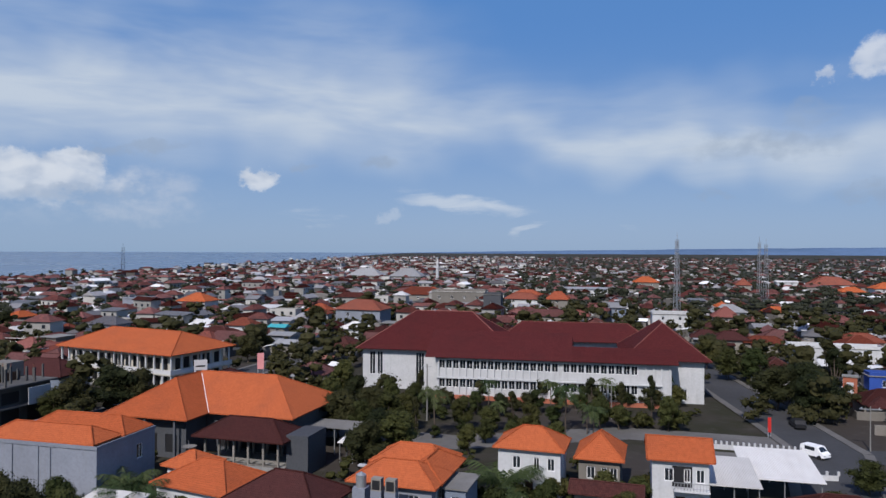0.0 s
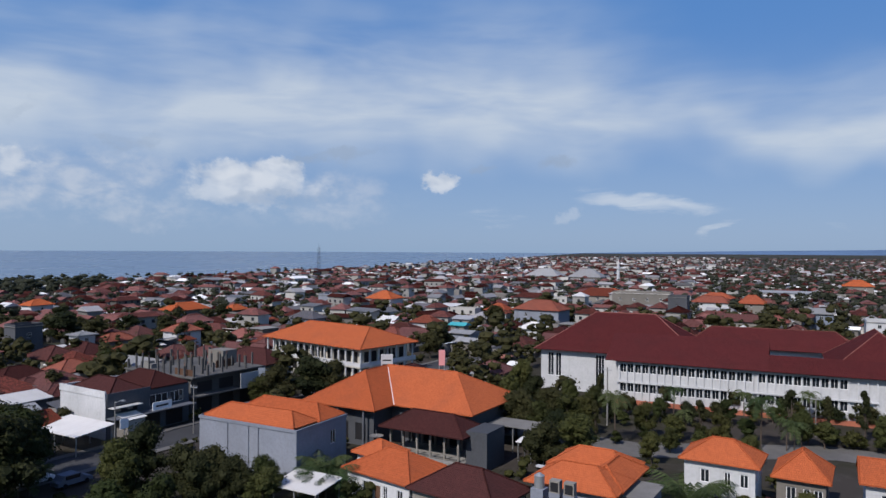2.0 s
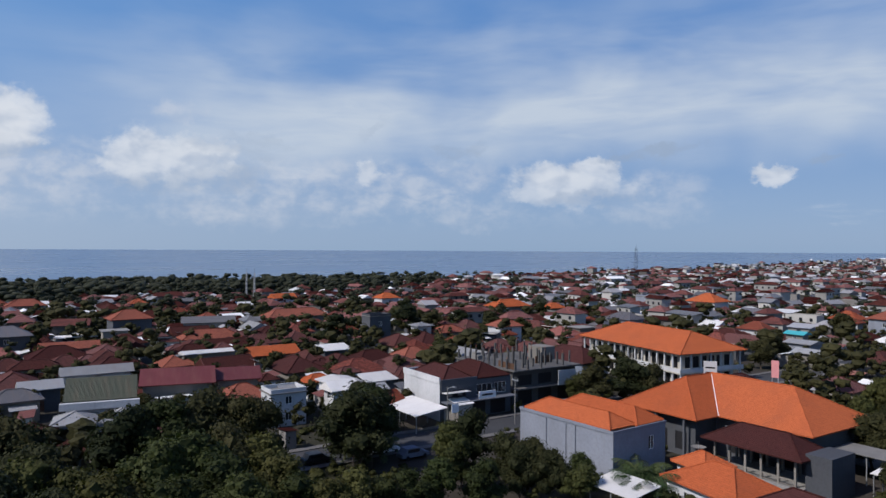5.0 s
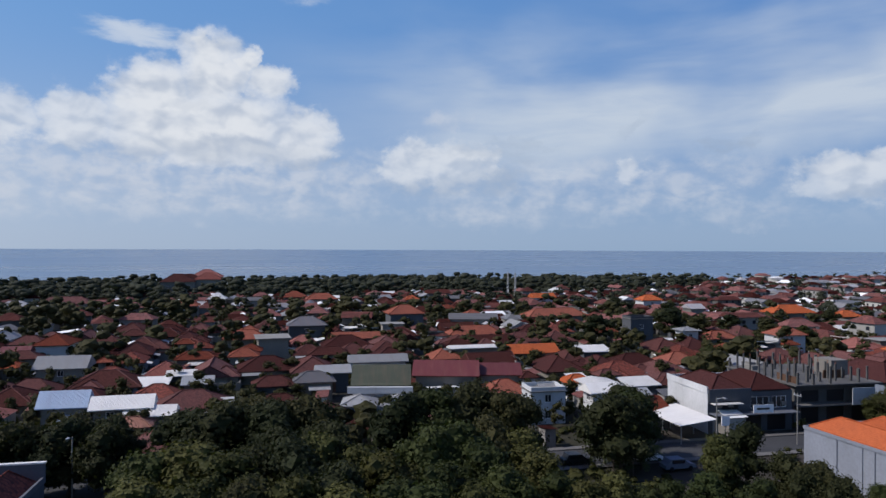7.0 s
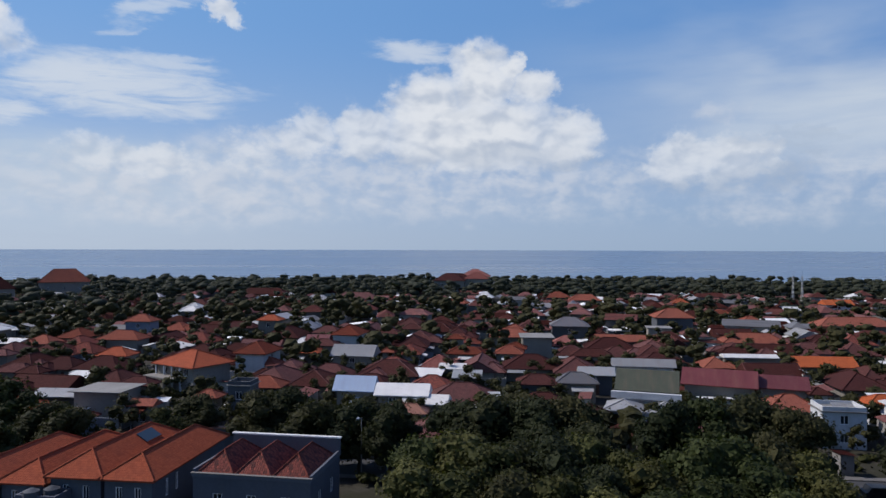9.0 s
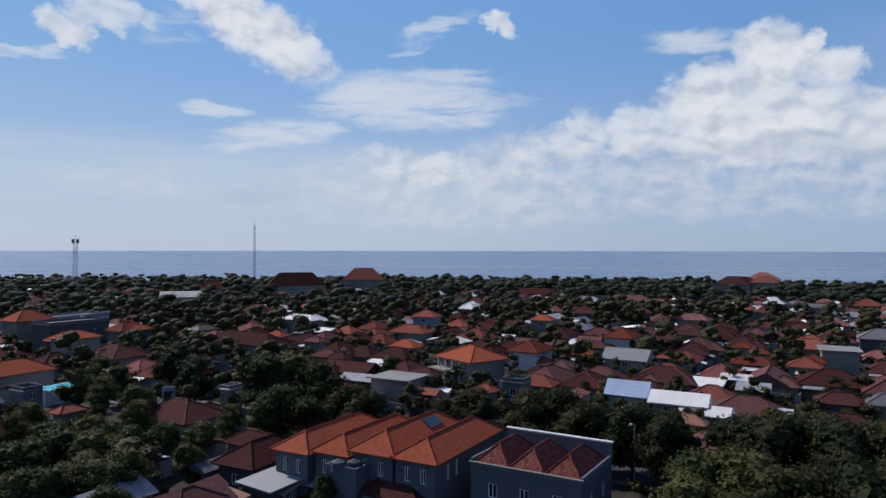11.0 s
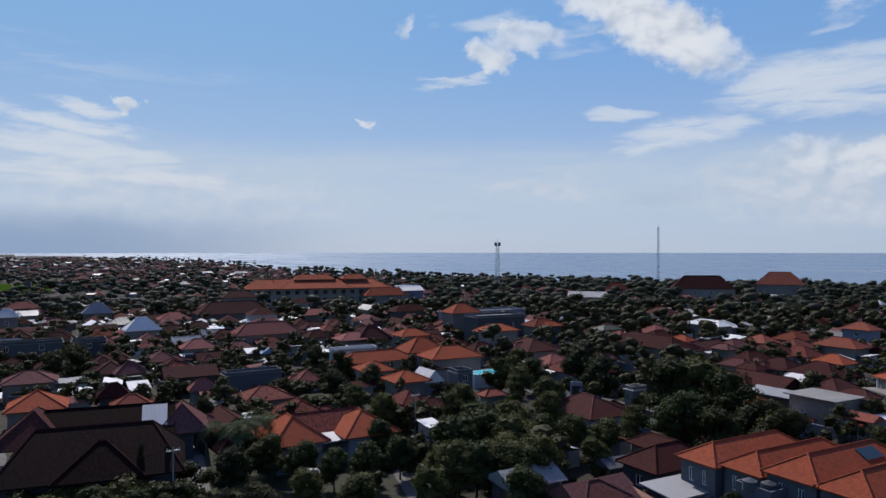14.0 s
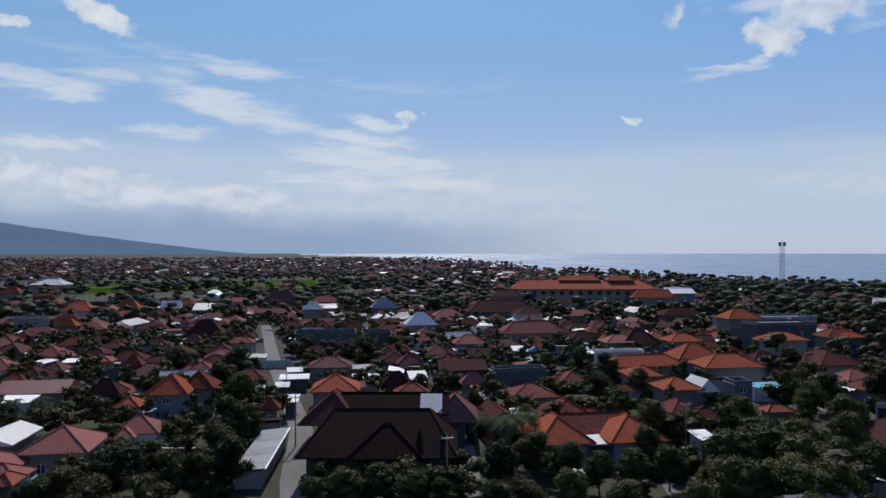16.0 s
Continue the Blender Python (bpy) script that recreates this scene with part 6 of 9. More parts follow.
plot(22.2, 308.1, -15, 7.6, 8.0, 11, "concrete", "plaster_dark", "flat", 0.00)
plot(-48.7, 216.4, -15, 7.0, 6.0, 4, "sheet_grey", "plaster_grey", "gable", 0.79)
plot(-29.5, 237.6, -15, 6.9, 5.0, 4, "sheet_white", "plaster_dark", "hip", 1.79)
plot(-51.1, 292.4, -15, 8.9, 7.0, 5, "tile_clay", "plaster_white", "hip", 2.78)
plot(116.6, 196.5, -15, 9.3, 8.0, 4, "tile_terracotta", "plaster_cream", "hip", 2.78)
plot(311.7, 575.2, -15, 17.9, 14.0, 5, "tile_terracotta", "plaster_cream", "hip", 5.57)
plot(229.0, 534.8, -15, 10.4, 10.0, 5, "tile_terracotta", "plaster_cream", "hip", 5.20)
plot(109.9, 272.7, -15, 9.0, 8.0, 5, "tile_pink", "plaster_cream", "hip", 3.61)
plot(48.6, 405.5, -15, 16.2, 10.0, 5, "tile_clay", "plaster_cream", "hip", 2.76)
plot(60.2, 367.1, -15, 11.6, 8.0, 5, "tile_clay", "plaster_cream", "hip", 3.96)
plot(-9.8, 417.1, -15, 21.8, 12.0, 5, "tile_clay", "plaster_cream", "hip", 3.47)
# shops along the street
plot(-80.6, 142.8, -15, 13.9, 8.2, 5, "tile_brown", "plaster_blue", "hip")
plot(-164.3, 162.2, 75, 7.5, 6.0, 8, "concrete", "plaster_dark", "flat")
plot(-145.8, 163.6, 75, 4.7, 4.7, 6, "sheet_grey", "plaster_white", "hip", 0.8)
plot(-124.6, 70.2, 62, 12.0, 8.0, 4.6, "sheet_crimson", "plaster_cream", "gable", 2.4)
plot(-121.0, 80.6, 62, 7.6, 7.0, 4.4, "sheet_crimson", "plaster_cream", "gable", 1.8)
plot(-156.6, 95.8, 75, 11.3, 2.8, 4, "sheet_white", "plaster_white", "gable", 0.6)
plot(-146.3, 107.0, 75, 12.5, 6.3, 3.5, "tile_orange", "plaster_cream", "gable")
plot(-108.7, 90.9, 75, 4.8, 3.4, 3.6, "tile_orange", "plaster_white", "hip")
plot(-94.1, 84.3, 75, 5.0, 3.6, 5, "sheet_white", "plaster_white", "gable", 1.4)
plot(-89.3, 88.0, 75, 2.6, 2.2, 5, "sheet_grey", "plaster_blue", "gable")
plot(-111.4, 101.3, 75, 4.0, 2.5, 3.6, "tile_red", "plaster_cream", "hip")
plot(-211.1, 69.0, 75, 10.9, 7.4, 6, "sheet_dark", "plaster_dark", "hip")
plot(-223.1, 108.6, 75, 11.6, 8.6, 7, "tile_terracotta", "plaster_dark", "hip")
plot(-217.0, 170.4, 75, 23.7, 8.2, 4, "tile_terracotta", "plaster_cream", "hip")
plot(-276.4, 209.4, 75, 10.6, 6.6, 6, "tile_orange", "plaster_white", "gable")
plot(-240.5, 244.4, 75, 9.5, 7.0, 6, "tile_orange", "plaster_white", "hip")
plot(-346.5, 106.9, 75, 10.6, 8.6, 5, "tile_orange", "plaster_white", "hip")
plot(-327.0, 114.4, 75, 14.1, 8.3, 5, "tile_orange", "plaster_cream", "hip")
plot(-292.9, 146.3, 75, 5.8, 5.8, 6, "tile_orange", "plaster_white", "hip")
plot(-253.5, 143.1, 75, 4.7, 4.2, 5, "tile_orange", "plaster_cream", "hip")
plot(-226.3, 138.7, 75, 5.0, 4.4, 5, "tile_orange", "plaster_cream", "hip")
plot(-184.9, 114.1, 75, 15.9, 7.2, 3.6, "tile_terracotta", "plaster_cream", "hip")
plot(-220.0, 53.5, 75, 4.5, 3.6, 4, "tile_terracotta", "plaster_cream", "hip")
plot(-177.8, 43.7, 75, 4.4, 3.9, 4, "tile_orange", "plaster_white", "hip")
plot(-167.5, 60.4, 75, 8.9, 4.3, 3.4, "tile_red", "plaster_cream", "hip")
plot(-193.4, 78.2, 75, 13.0, 5.1, 3.4, "tile_terracotta", "plaster_cream", "gable")
plot(-134.7, 37.5, 75, 7.1, 4.3, 3.4, "tile_red", "plaster_grey", "hip")
plot(-134.1, 45.2, 75, 7.2, 4.7, 3.6, "sheet_dark", "plaster_grey", "hip")
plot(-139.5, 51.3, 75, 6.1, 4.0, 4, "sheet_grey", "plaster_grey", "gable")
plot(-142.1, 62.7, 75, 11.8, 3.0, 5, "sheet_grey", "plaster_white", "gable", 1.4)
plot(-140.3, 170.0, 75, 8.6, 5.7, 4, "tile_terracotta", "plaster_cream", "hip")
plot(-169.0, 222.2, 75, 16.1, 8.3, 4, "tile_red", "plaster_white", "hip")
plot(-176.3, 254.8, 75, 16.7, 9.2, 5, "tile_orange", "plaster_cream", "hip")
plot(-162.6, 270.4, 75, 8.5, 6.2, 4, "tile_orange", "plaster_cream", "hip")
plot(-123.7, 156.1, 75, 9.3, 5.3, 3.5, "tile_terracotta", "plaster_cream", "hip")
plot(-100.0, 77.0, 75, 2.6, 2.4, 5, "sheet_grey", "plaster_white", "gable", 1)
plot(-115.5, 83.9, 75, 2.6, 2.2, 4, "tile_red", "plaster_white", "hip")
# roofs behind the grove
plot(-98.1, 74.7, 75, 6.2, 5.0, 5.5, "concrete", "plaster_white", "flat", 0.00)
plot(-99.3, 88.7, 75, 5.5, 7.0, 5, "sheet_white", "plaster_white", "gable", 0.53)
plot(-129.7, 1.9, 75, 6.4, 3.5, 4, "sheet_blue", "plaster_cream", "gable", 2.4)
plot(-120.4, 9.8, 75, 8.0, 4.5, 5, "sheet_white", "plaster_white", "gable", 1.6)
plot(-117.6, 13.5, 75, 6.4, 3.8, 4, "sheet_white", "plaster_cream", "gable", 1.2)
plot(-113.6, 9.7, 75, 6.1, 2.8, 3.4, "sheet_rust", "plaster_cream", "hip")
plot(-165.6, 2.2, 75, 9.0, 6.0, 5, "sheet_grey", "plaster_white", "gable", 2.2)
plot(-192.9, -7.3, 75, 5.1, 4.0, 5, "sheet_crimson", "plaster_white", "gable")
plot(-177.8, -9.4, 75, 6.0, 4.3, 4, "tile_orange", "plaster_cream", "hip")
plot(-237.7, -24.8, 75, 6.8, 4.5, 6, "tile_orange", "plaster_cream", "hip")
plot(-175.2, 10.5, 75, 2.6, 2.2, 4, "tile_orange", "plaster_cream", "hip")
plot(-194.9, 30.8, 75, 3.7, 2.5, 4.5, "tile_terracotta", "plaster_cream", "hip")
plot(-173.5, 29.8, 75, 8.3, 4.0, 3.6, "tile_terracotta", "plaster_white", "hip")
plot(-172.9, 40.8, 75, 6.0, 4.8, 3.6, "tile_orange", "plaster_cream", "hip")
plot(-202.5, 48.2, 75, 11.3, 6.6, 4, "tile_terracotta", "plaster_cream", "hip")
plot(-213.9, 12.8, 75, 6.3, 4.5, 4, "tile_red", "plaster_cream", "hip")
plot(-224.6, 21.2, 75, 6.2, 4.4, 4, "tile_red", "plaster_cream", "hip")
plot(-117.6, 33.7, 75, 5.7, 3.4, 3.6, "tile_red", "plaster_cream", "hip")
plot(-142.6, 24.8, 75, 4.8, 3.8, 3.5, "sheet_grey", "plaster_cream", "shed", 0.8)
plot(-153.1, 23.3, 75, 4.7, 2.9, 3.5, "sheet_white", "plaster_white", "shed", 0.6)
plot(-314.1, 49.6, 75, 9.9, 7.3, 5, "tile_terracotta", "plaster_cream", "hip")
plot(-364.4, 5.4, 75, 21.6, 9.0, 4, "tile_red", "plaster_cream", "hip")
plot(-405.1, -45.5, 75, 26.3, 9.7, 4, "tile_red", "plaster_cream", "hip")
plot(-336.2, 66.9, 75, 7.3, 7.3, 6, "sheet_white", "plaster_white", "hip")
plot(-539.5, 99.9, 75, 22.2, 18.2, 8, "tile_pink", "plaster_cream", "hip")
plot(-473.4, 70.2, 75, 20.3, 15.3, 8, "tile_brown", "plaster_cream", "hip")
plot(-391.9, -190.2, 120, 33.5, 14.0, 8, "tile_red", "plaster_cream", "hip", 7.31)
plot(-395.2, -250.0, 120, 14.1, 8.0, 5, "tile_terracotta", "plaster_cream", "hip", 4.35)
plot(-429.9, -160.8, 105, 25.2, 14.0, 10, "tile_terracotta", "plaster_cream", "hip", 7.31)
plot(-318.6, -219.1, 120, 19.3, 9.0, 5, "sheet_grey", "plaster_cream", "gable", 2.86)
plot(-236.9, -107.4, 120, 7.5, 8.0, 4, "sheet_white", "plaster_cream", "hip", 1.89)
plot(-497.1, 76.6, 75, 26.4, 14.0, 7, "tile_brown", "plaster_white", "hip", 4.74)
plot(-474.6, 88.9, 75, 16.2, 12.0, 9, "tile_pink", "plaster_cream", "hip", 4.21)
plot(-345.8, 69.0, 75, 6.8, 4.9, 5, "sheet_white", "plaster_white", "hip", 2.98)
# towards the villa
plot(-178.5, -54.7, 75, 6.9, 5.0, 4, "tile_orange", "plaster_cream", "hip")
plot(-206.0, -61.4, 75, 11.1, 6.4, 4.5, "tile_terracotta", "plaster_cream", "hip")
plot(-239.9, -65.9, 75, 8.1, 5.9, 6, "tile_terracotta", "plaster_blue", "hip")
plot(-288.0, -60.2, 75, 6.4, 6.4, 5, "sheet_white", "plaster_white", "hip", 2.2)
plot(-126.6, -23.6, 75, 3.4, 2.6, 4, "tile_orange", "plaster_white", "hip")
plot(-130.3, -14.6, 75, 6.3, 4.5, 5, "tile_orange", "plaster_dark", "hip")
plot(-136.5, -50.1, 75, 10.2, 4.4, 3, "sheet_grey", "plaster_dark", "gable", 1.0)
plot(-228.7, -108.5, 75, 13.5, 6.0, 5, "sheet_white", "plaster_white", "hip", 1.6)
plot(-160.9, -69.5, 75, 6.7, 4.0, 3.5, "tile_red", "plaster_cream", "hip")
plot(-141.9, -39.6, 75, 5.8, 3.4, 3.6, "tile_red", "plaster_cream", "hip")
plot(-123.3, -33.4, 75, 3.2, 2.2, 3.6, "tile_terracotta", "plaster_cream", "gable")
plot(-280.2, -130.4, 75, 8.6, 6.3, 4, "tile_terracotta", "plaster_cream", "hip")
plot(-333.3, -99.9, 75, 5.5, 4.4, 5, "tile_red", "plaster_cream", "hip")
plot(-329.5, -66.7, 75, 11.4, 7.1, 4, "tile_red", "plaster_cream", "hip")
plot(-239.1, -34.5, 75, 10.0, 5.0, 3.6, "tile_brown", "plaster_cream", "hip")
plot(-190.0, -5.8, 75, 6.3, 4.1, 4, "tile_red", "plaster_cream", "hip")
plot(-217.9, -5.3, 75, 8.2, 5.5, 4, "tile_red", "plaster_cream", "hip")
# west of the grove
plot(-192.2, -124.7, 165, 6.9, 4.5, 5, "sheet_green", "plaster_cream", "hip", 1.4)
plot(-170.9, -134.3, 165, 9.2, 6.2, 7, "tile_terracotta", "plaster_blue", "hip")
plot(-155.2, -139.9, 165, 9.7, 6.0, 6, "tile_terracotta", "plaster_grey", "hip")
plot(-169.2, -96.3, 75, 23.0, 8.0, 5, "tile_brown", "plaster_blue", "hip")
plot(-117.1, -69.9, 165, 3.3, 2.2, 4, "sheet_white", "plaster_white", "flat")
plot(-174.4, -89.8, 75, 8.5, 4.8, 4, "tile_red", "plaster_cream", "hip")
plot(-96.1, -87.1, 165, 3.7, 2.2, 3.4, "tile_terracotta", "plaster_cream", "hip")
plot(-146.5, -118.9, 165, 14.1, 5.7, 3.6, "tile_red", "plaster_cream", "hip")
plot(-87.3, -47.6, 75, 8.9, 3.8, 3.2, "tile_red", "plaster_cream", "hip")
plot(-279.7, -343.0, 165, 11.9, 6.9, 6, "tile_terracotta", "plaster_dark", "hip")
plot(-284.2, -331.7, 165, 10.5, 8.5, 6, "sheet_white", "plaster_dark", "gable")
plot(-155.8, -64.3, 75, 4.4, 3.1, 4, "tile_red", "plaster_cream", "hip")
plot(-181.9, -82.4, 75, 5.2, 3.0, 4, "tile_red", "plaster_cream", "hip")
plot(-199.0, -185.3, 165, 33.8, 9.6, 6.5, "concrete", "plaster_grey", "flat")
plot(-64.8, -53.4, 165, 5.6, 3.6, 2.4, "sheet_grey", "plaster_cream", "gable", 1.3)
plot(-64.9, -43.9, 165, 5.2, 3.7, 3.3, "tile_red", "plaster_cream", "hip")
plot(-80.3, -50.3, 165, 5.2, 2.7, 2.2, "sheet_dark", "plaster_grey", "gable", 0.8)
plot(-74.7, -39.0, 75, 5.0, 2.2, 2.2, "sheet_grey", "plaster_cream", "shed", 0.6)
plot(-67.2, -41.4, 165, 4.2, 2.2, 2.8, "sheet_rust", "plaster_cream", "shed", 0.5)
plot(-78.5, -38.1, 75, 2.6, 2.2, 2.2, "sheet_grey", "plaster_cream", "gable", 0.8)
plot(-76.6, -28.3, 75, 2.6, 2.2, 3, "tile_mossy", "plaster_grey", "hip")
plot(-73.9, -24.0, 75, 6.8, 3.1, 3, "tile_red", "plaster_grey", "hip")
plot(-244.2, -303.8, 165, 20.7, 9.6, 6, "tile_orange", "plaster_dark", "hip")
plot(-256.3, -293.4, 165, 11.9, 8.1, 8, "sheet_white", "plaster_blue", "gable", 2)
# hotel quarter
# southern quarter
plot(20.3, -154.2, 165, 11.4, 7.0, 3.4, "sheet_crimson", "plaster_cream", "gable", 1.82)
plot(8.1, -146.1, 165, 5.2, 3.7, 3.4, "tile_brown", "plaster_dark", "hip", 2.44)
plot(-3.0, -134.8, 165, 6.2, 7.0, 5, "tile_clay", "plaster_blue", "hip", 3.09)
plot(-7.9, -137.7, 165, 5.4, 6.0, 5, "tile_terracotta", "plaster_cream", "hip", 2.83)
plot(3.7, -134.2, 165, 3.3, 4.0, 3.2, "tile_clay", "plaster_cream", "hip", 1.47)
plot(11.2, -108.2, 165, 7.7, 8.0, 3.6, "tile_pink", "plaster_cream", "hip", 2.58)
plot(18.9, -112.0, 165, 4.8, 8.0, 4.5, "sheet_white", "plaster_blue", "gable", 1.15)
plot(15.9, -95.4, 165, 1.6, 2.6, 3, "tile_terracotta", "plaster_cream", "hip", 1.06)
plot(4.3, -178.7, 165, 3.7, 2.7, 3.6, "tile_terracotta", "plaster_cream", "hip", 1.94)
plot(18.6, -195.5, 165, 2.6, 3.0, 2.8, "sheet_white", "plaster_cream", "shed", 0.36)
plot(12.5, -192.3, 165, 6.0, 4.3, 3, "tile_terracotta", "plaster_cream", "hip", 1.53)
plot(10.2, -342.9, 165, 11.3, 8.1, 4, "tile_clay", "plaster_cream", "hip", 4.52)
plot(31.1, -358.7, 165, 13.7, 9.9, 4, "tile_terracotta", "plaster_cream", "hip", 3.55)
plot(28.5, -284.0, 165, 6.4, 4.6, 3.4, "tile_clay", "plaster_cream", "hip", 2.85)
plot(41.4, -293.9, 165, 15.3, 8.0, 5.5, "concrete", "plaster_grey", "flat", 0.00)
plot(81.3, -506.7, 165, 12.0, 8.6, 4, "tile_terracotta", "plaster_cream", "hip", 4.52)
plot(70.7, -595.0, 165, 24.4, 14.0, 4, "sheet_grey", "plaster_cream", "hip", 7.31)
plot(-7.6, -347.5, 165, 7.5, 5.4, 4, "sheet_white", "plaster_white", "gable", 3.24)
plot(-20.9, -332.3, 165, 7.6, 6.0, 4, "sheet_white", "plaster_cream", "shed", 2.50)
plot(-14.5, -355.8, 165, 8.6, 6.2, 4, "tile_red", "plaster_cream", "hip", 3.61)
plot(-1.8, -322.8, 165, 7.4, 5.4, 3.4, "tile_pink", "plaster_cream", "hip", 2.45)
plot(-11.2, -221.7, 165, 4.3, 3.1, 3.2, "tile_pink", "plaster_cream", "hip", 2.10)
plot(-23.7, -213.2, 165, 6.8, 4.9, 3.4, "tile_pink", "plaster_cream", "hip", 1.44)
plot(-15.6, -236.3, 165, 10.4, 7.5, 4, "tile_brown", "plaster_dark", "hip", 4.21)
plot(-57.7, -346.8, 165, 18.7, 12.0, 4.4, "tile_red", "plaster_cream", "hip", 6.37)
plot(-59.1, -280.1, 165, 6.8, 4.9, 7, "sheet_white", "plaster_cream", "hip", 2.76)
plot(-41.1, -378.9, 165, 13.9, 10.0, 4, "tile_pink", "plaster_white", "hip", 2.10)
plot(-30.6, -161.9, 165, 3.6, 3.0, 2.6, "sheet_white", "plaster_dark", "shed", 0.35)
plot(-28.3, -153.0, 165, 5.0, 3.0, 2.6, "sheet_white", "plaster_dark", "shed", 0.35)
plot(-24.5, -145.9, 165, 1.6, 2.5, 2.4, "sheet_white", "plaster_dark", "shed", 0.35)
plot(-23.5, -130.6, 165, 1.6, 4.0, 2.6, "sheet_white", "plaster_dark", "shed", 0.35)
plot(-18.5, -122.2, 165, 2.1, 2.6, 3.2, "tile_terracotta", "plaster_white", "hip", 1.72)
plot(-32.7, -133.5, 165, 8.0, 8.0, 3.6, "tile_clay", "plaster_cream", "hip", 2.63)
plot(-37.7, -159.2, 165, 8.6, 7.0, 3.8, "tile_red", "plaster_cream", "hip", 2.02)
plot(-42.4, -146.4, 165, 4.6, 4.0, 2.7, "sheet_white", "plaster_dark", "shed", 0.35)
plot(-52.8, -142.2, 165, 2.7, 4.0, 2.7, "sheet_white", "plaster_cream", "shed", 0.96)
plot(-44.4, -160.4, 165, 7.1, 3.0, 2.6, "sheet_grey", "plaster_cream", "shed", 0.35)
plot(-45.8, -135.7, 165, 4.6, 3.3, 3.2, "tile_brown", "plaster_dark", "hip", 2.24)
plot(-57.5, -159.9, 165, 5.6, 4.0, 3, "sheet_crimson", "plaster_cream", "hip", 2.28)
plot(-60.3, -130.2, 165, 4.1, 2.9, 3.2, "tile_pink", "plaster_cream", "hip", 1.97)
plot(-64.3, -144.9, 165, 9.6, 6.0, 3.6, "tile_brown", "plaster_dark", "gable", 1.89)
plot(-73.3, -134.7, 165, 11.6, 4.0, 4.2, "sheet_dark", "plaster_slate", "flat", 0.00)
plot(-65.9, -116.4, 165, 8.2, 7.0, 3, "tile_mossy", "plaster_cream", "hip", 1.96)
plot(-50.8, -113.5, 165, 8.0, 4.0, 2.8, "sheet_grey", "plaster_cream", "shed", 0.35)
plot(-92.4, -169.5, 165, 2.4, 3.0, 3, "sheet_white", "plaster_white", "shed", 0.78)
plot(-94.8, -166.0, 165, 2.5, 2.6, 3, "sheet_blue", "plaster_cream", "gable", 1.24)
plot(-48.4, -210.5, 165, 17.9, 5.0, 5.5, "concrete", "plaster_dark", "flat", 0.00)
plot(-62.6, -204.7, 165, 8.3, 5.0, 5.5, "concrete", "plaster_dark", "flat", 0.00)
plot(-85.0, -226.5, 165, 9.5, 6.9, 5, "sheet_white", "plaster_cream", "hip", 3.92)
plot(-94.9, -299.4, 165, 10.3, 7.4, 5, "sheet_grey", "plaster_cream", "hip", 4.17)
plot(-85.6, -234.5, 165, 9.5, 6.8, 3.4, "tile_pink", "plaster_cream", "hip", 1.81)
plot(-111.1, -263.9, 165, 11.1, 8.0, 4, "tile_pink", "plaster_cream", "hip", 2.64)
plot(-134.9, -263.6, 165, 28.7, 12.0, 5, "tile_brown", "plaster_dark", "hip", 4.50)
plot(-152.7, -292.2, 165, 14.2, 8.0, 9, "tile_red", "plaster_cream", "hip", 2.98)
plot(-112.7, -198.3, 165, 19.9, 8.0, 4, "tile_pink", "plaster_cream", "hip", 3.49)
plot(-85.0, -185.9, 165, 8.3, 6.0, 3.4, "tile_pink", "plaster_cream", "hip", 2.32)
plot(-121.2, -182.5, 165, 6.5, 4.7, 3.6, "tile_red", "plaster_cream", "hip", 2.07)
plot(-124.2, -167.7, 165, 9.5, 6.8, 4, "tile_pink", "plaster_cream", "hip", 1.93)
plot(-129.8, -166.6, 165, 10.2, 8.0, 3.6, "tile_red", "plaster_cream", "hip", 4.00)
plot(-103.9, -140.3, 165, 11.3, 3.0, 5.6, "concrete", "plaster_white", "flat", 0.00)
plot(-101.5, -128.6, 165, 16.8, 6.0, 4.6, "tile_clay", "plaster_blue", "hip", 2.05)
plot(-93.3, -118.5, 165, 6.1, 6.0, 4.6, "tile_clay", "plaster_cream", "hip", 1.78)
plot(-91.1, -105.5, 165, 6.6, 6.0, 4.4, "tile_clay", "plaster_blue", "hip", 1.70)
plot(-95.6, -104.2, 165, 2.9, 5.0, 4, "sheet_white", "plaster_blue", "gable", 2.13)
plot(-118.2, -131.2, 165, 9.7, 8.0, 5, "tile_clay", "plaster_blue", "hip", 3.31)
plot(-117.4, -120.0, 165, 12.5, 8.0, 4.8, "tile_clay", "plaster_blue", "hip", 2.38)
plot(-137.0, -156.5, 165, 8.9, 6.4, 5, "tile_clay", "plaster_cream", "hip", 1.90)
plot(-102.6, -101.7, 165, 3.4, 4.0, 5, "concrete", "plaster_slate", "flat", 0.00)
plot(-152.5, -135.9, 165, 9.0, 7.0, 7, "tile_clay", "plaster_blue", "hip", 1.73)
plot(-172.6, -135.1, 75, 9.1, 7.0, 7, "tile_clay", "plaster_blue", "hip", 2.16)
plot(-146.0, -118.7, 75, 12.3, 9.0, 4, "tile_red", "plaster_cream", "hip", 2.57)
plot(-171.2, -154.0, 165, 17.8, 9.0, 8.6, "concrete", "plaster_grey", "flat", 0.00)
plot(-177.9, -176.2, 165, 10.7, 8.0, 8, "tile_clay", "plaster_cream", "hip", 3.14)
plot(-240.9, -296.9, 165, 24.3, 10.0, 6, "tile_clay", "plaster_cream", "hip", 3.91)
plot(-265.1, -304.3, 165, 12.5, 8.0, 7, "sheet_blue", "plaster_dark", "gable", 2.96)
plot(-160.7, -244.4, 165, 15.3, 10.0, 4, "tile_pink", "plaster_cream", "hip", 2.10)
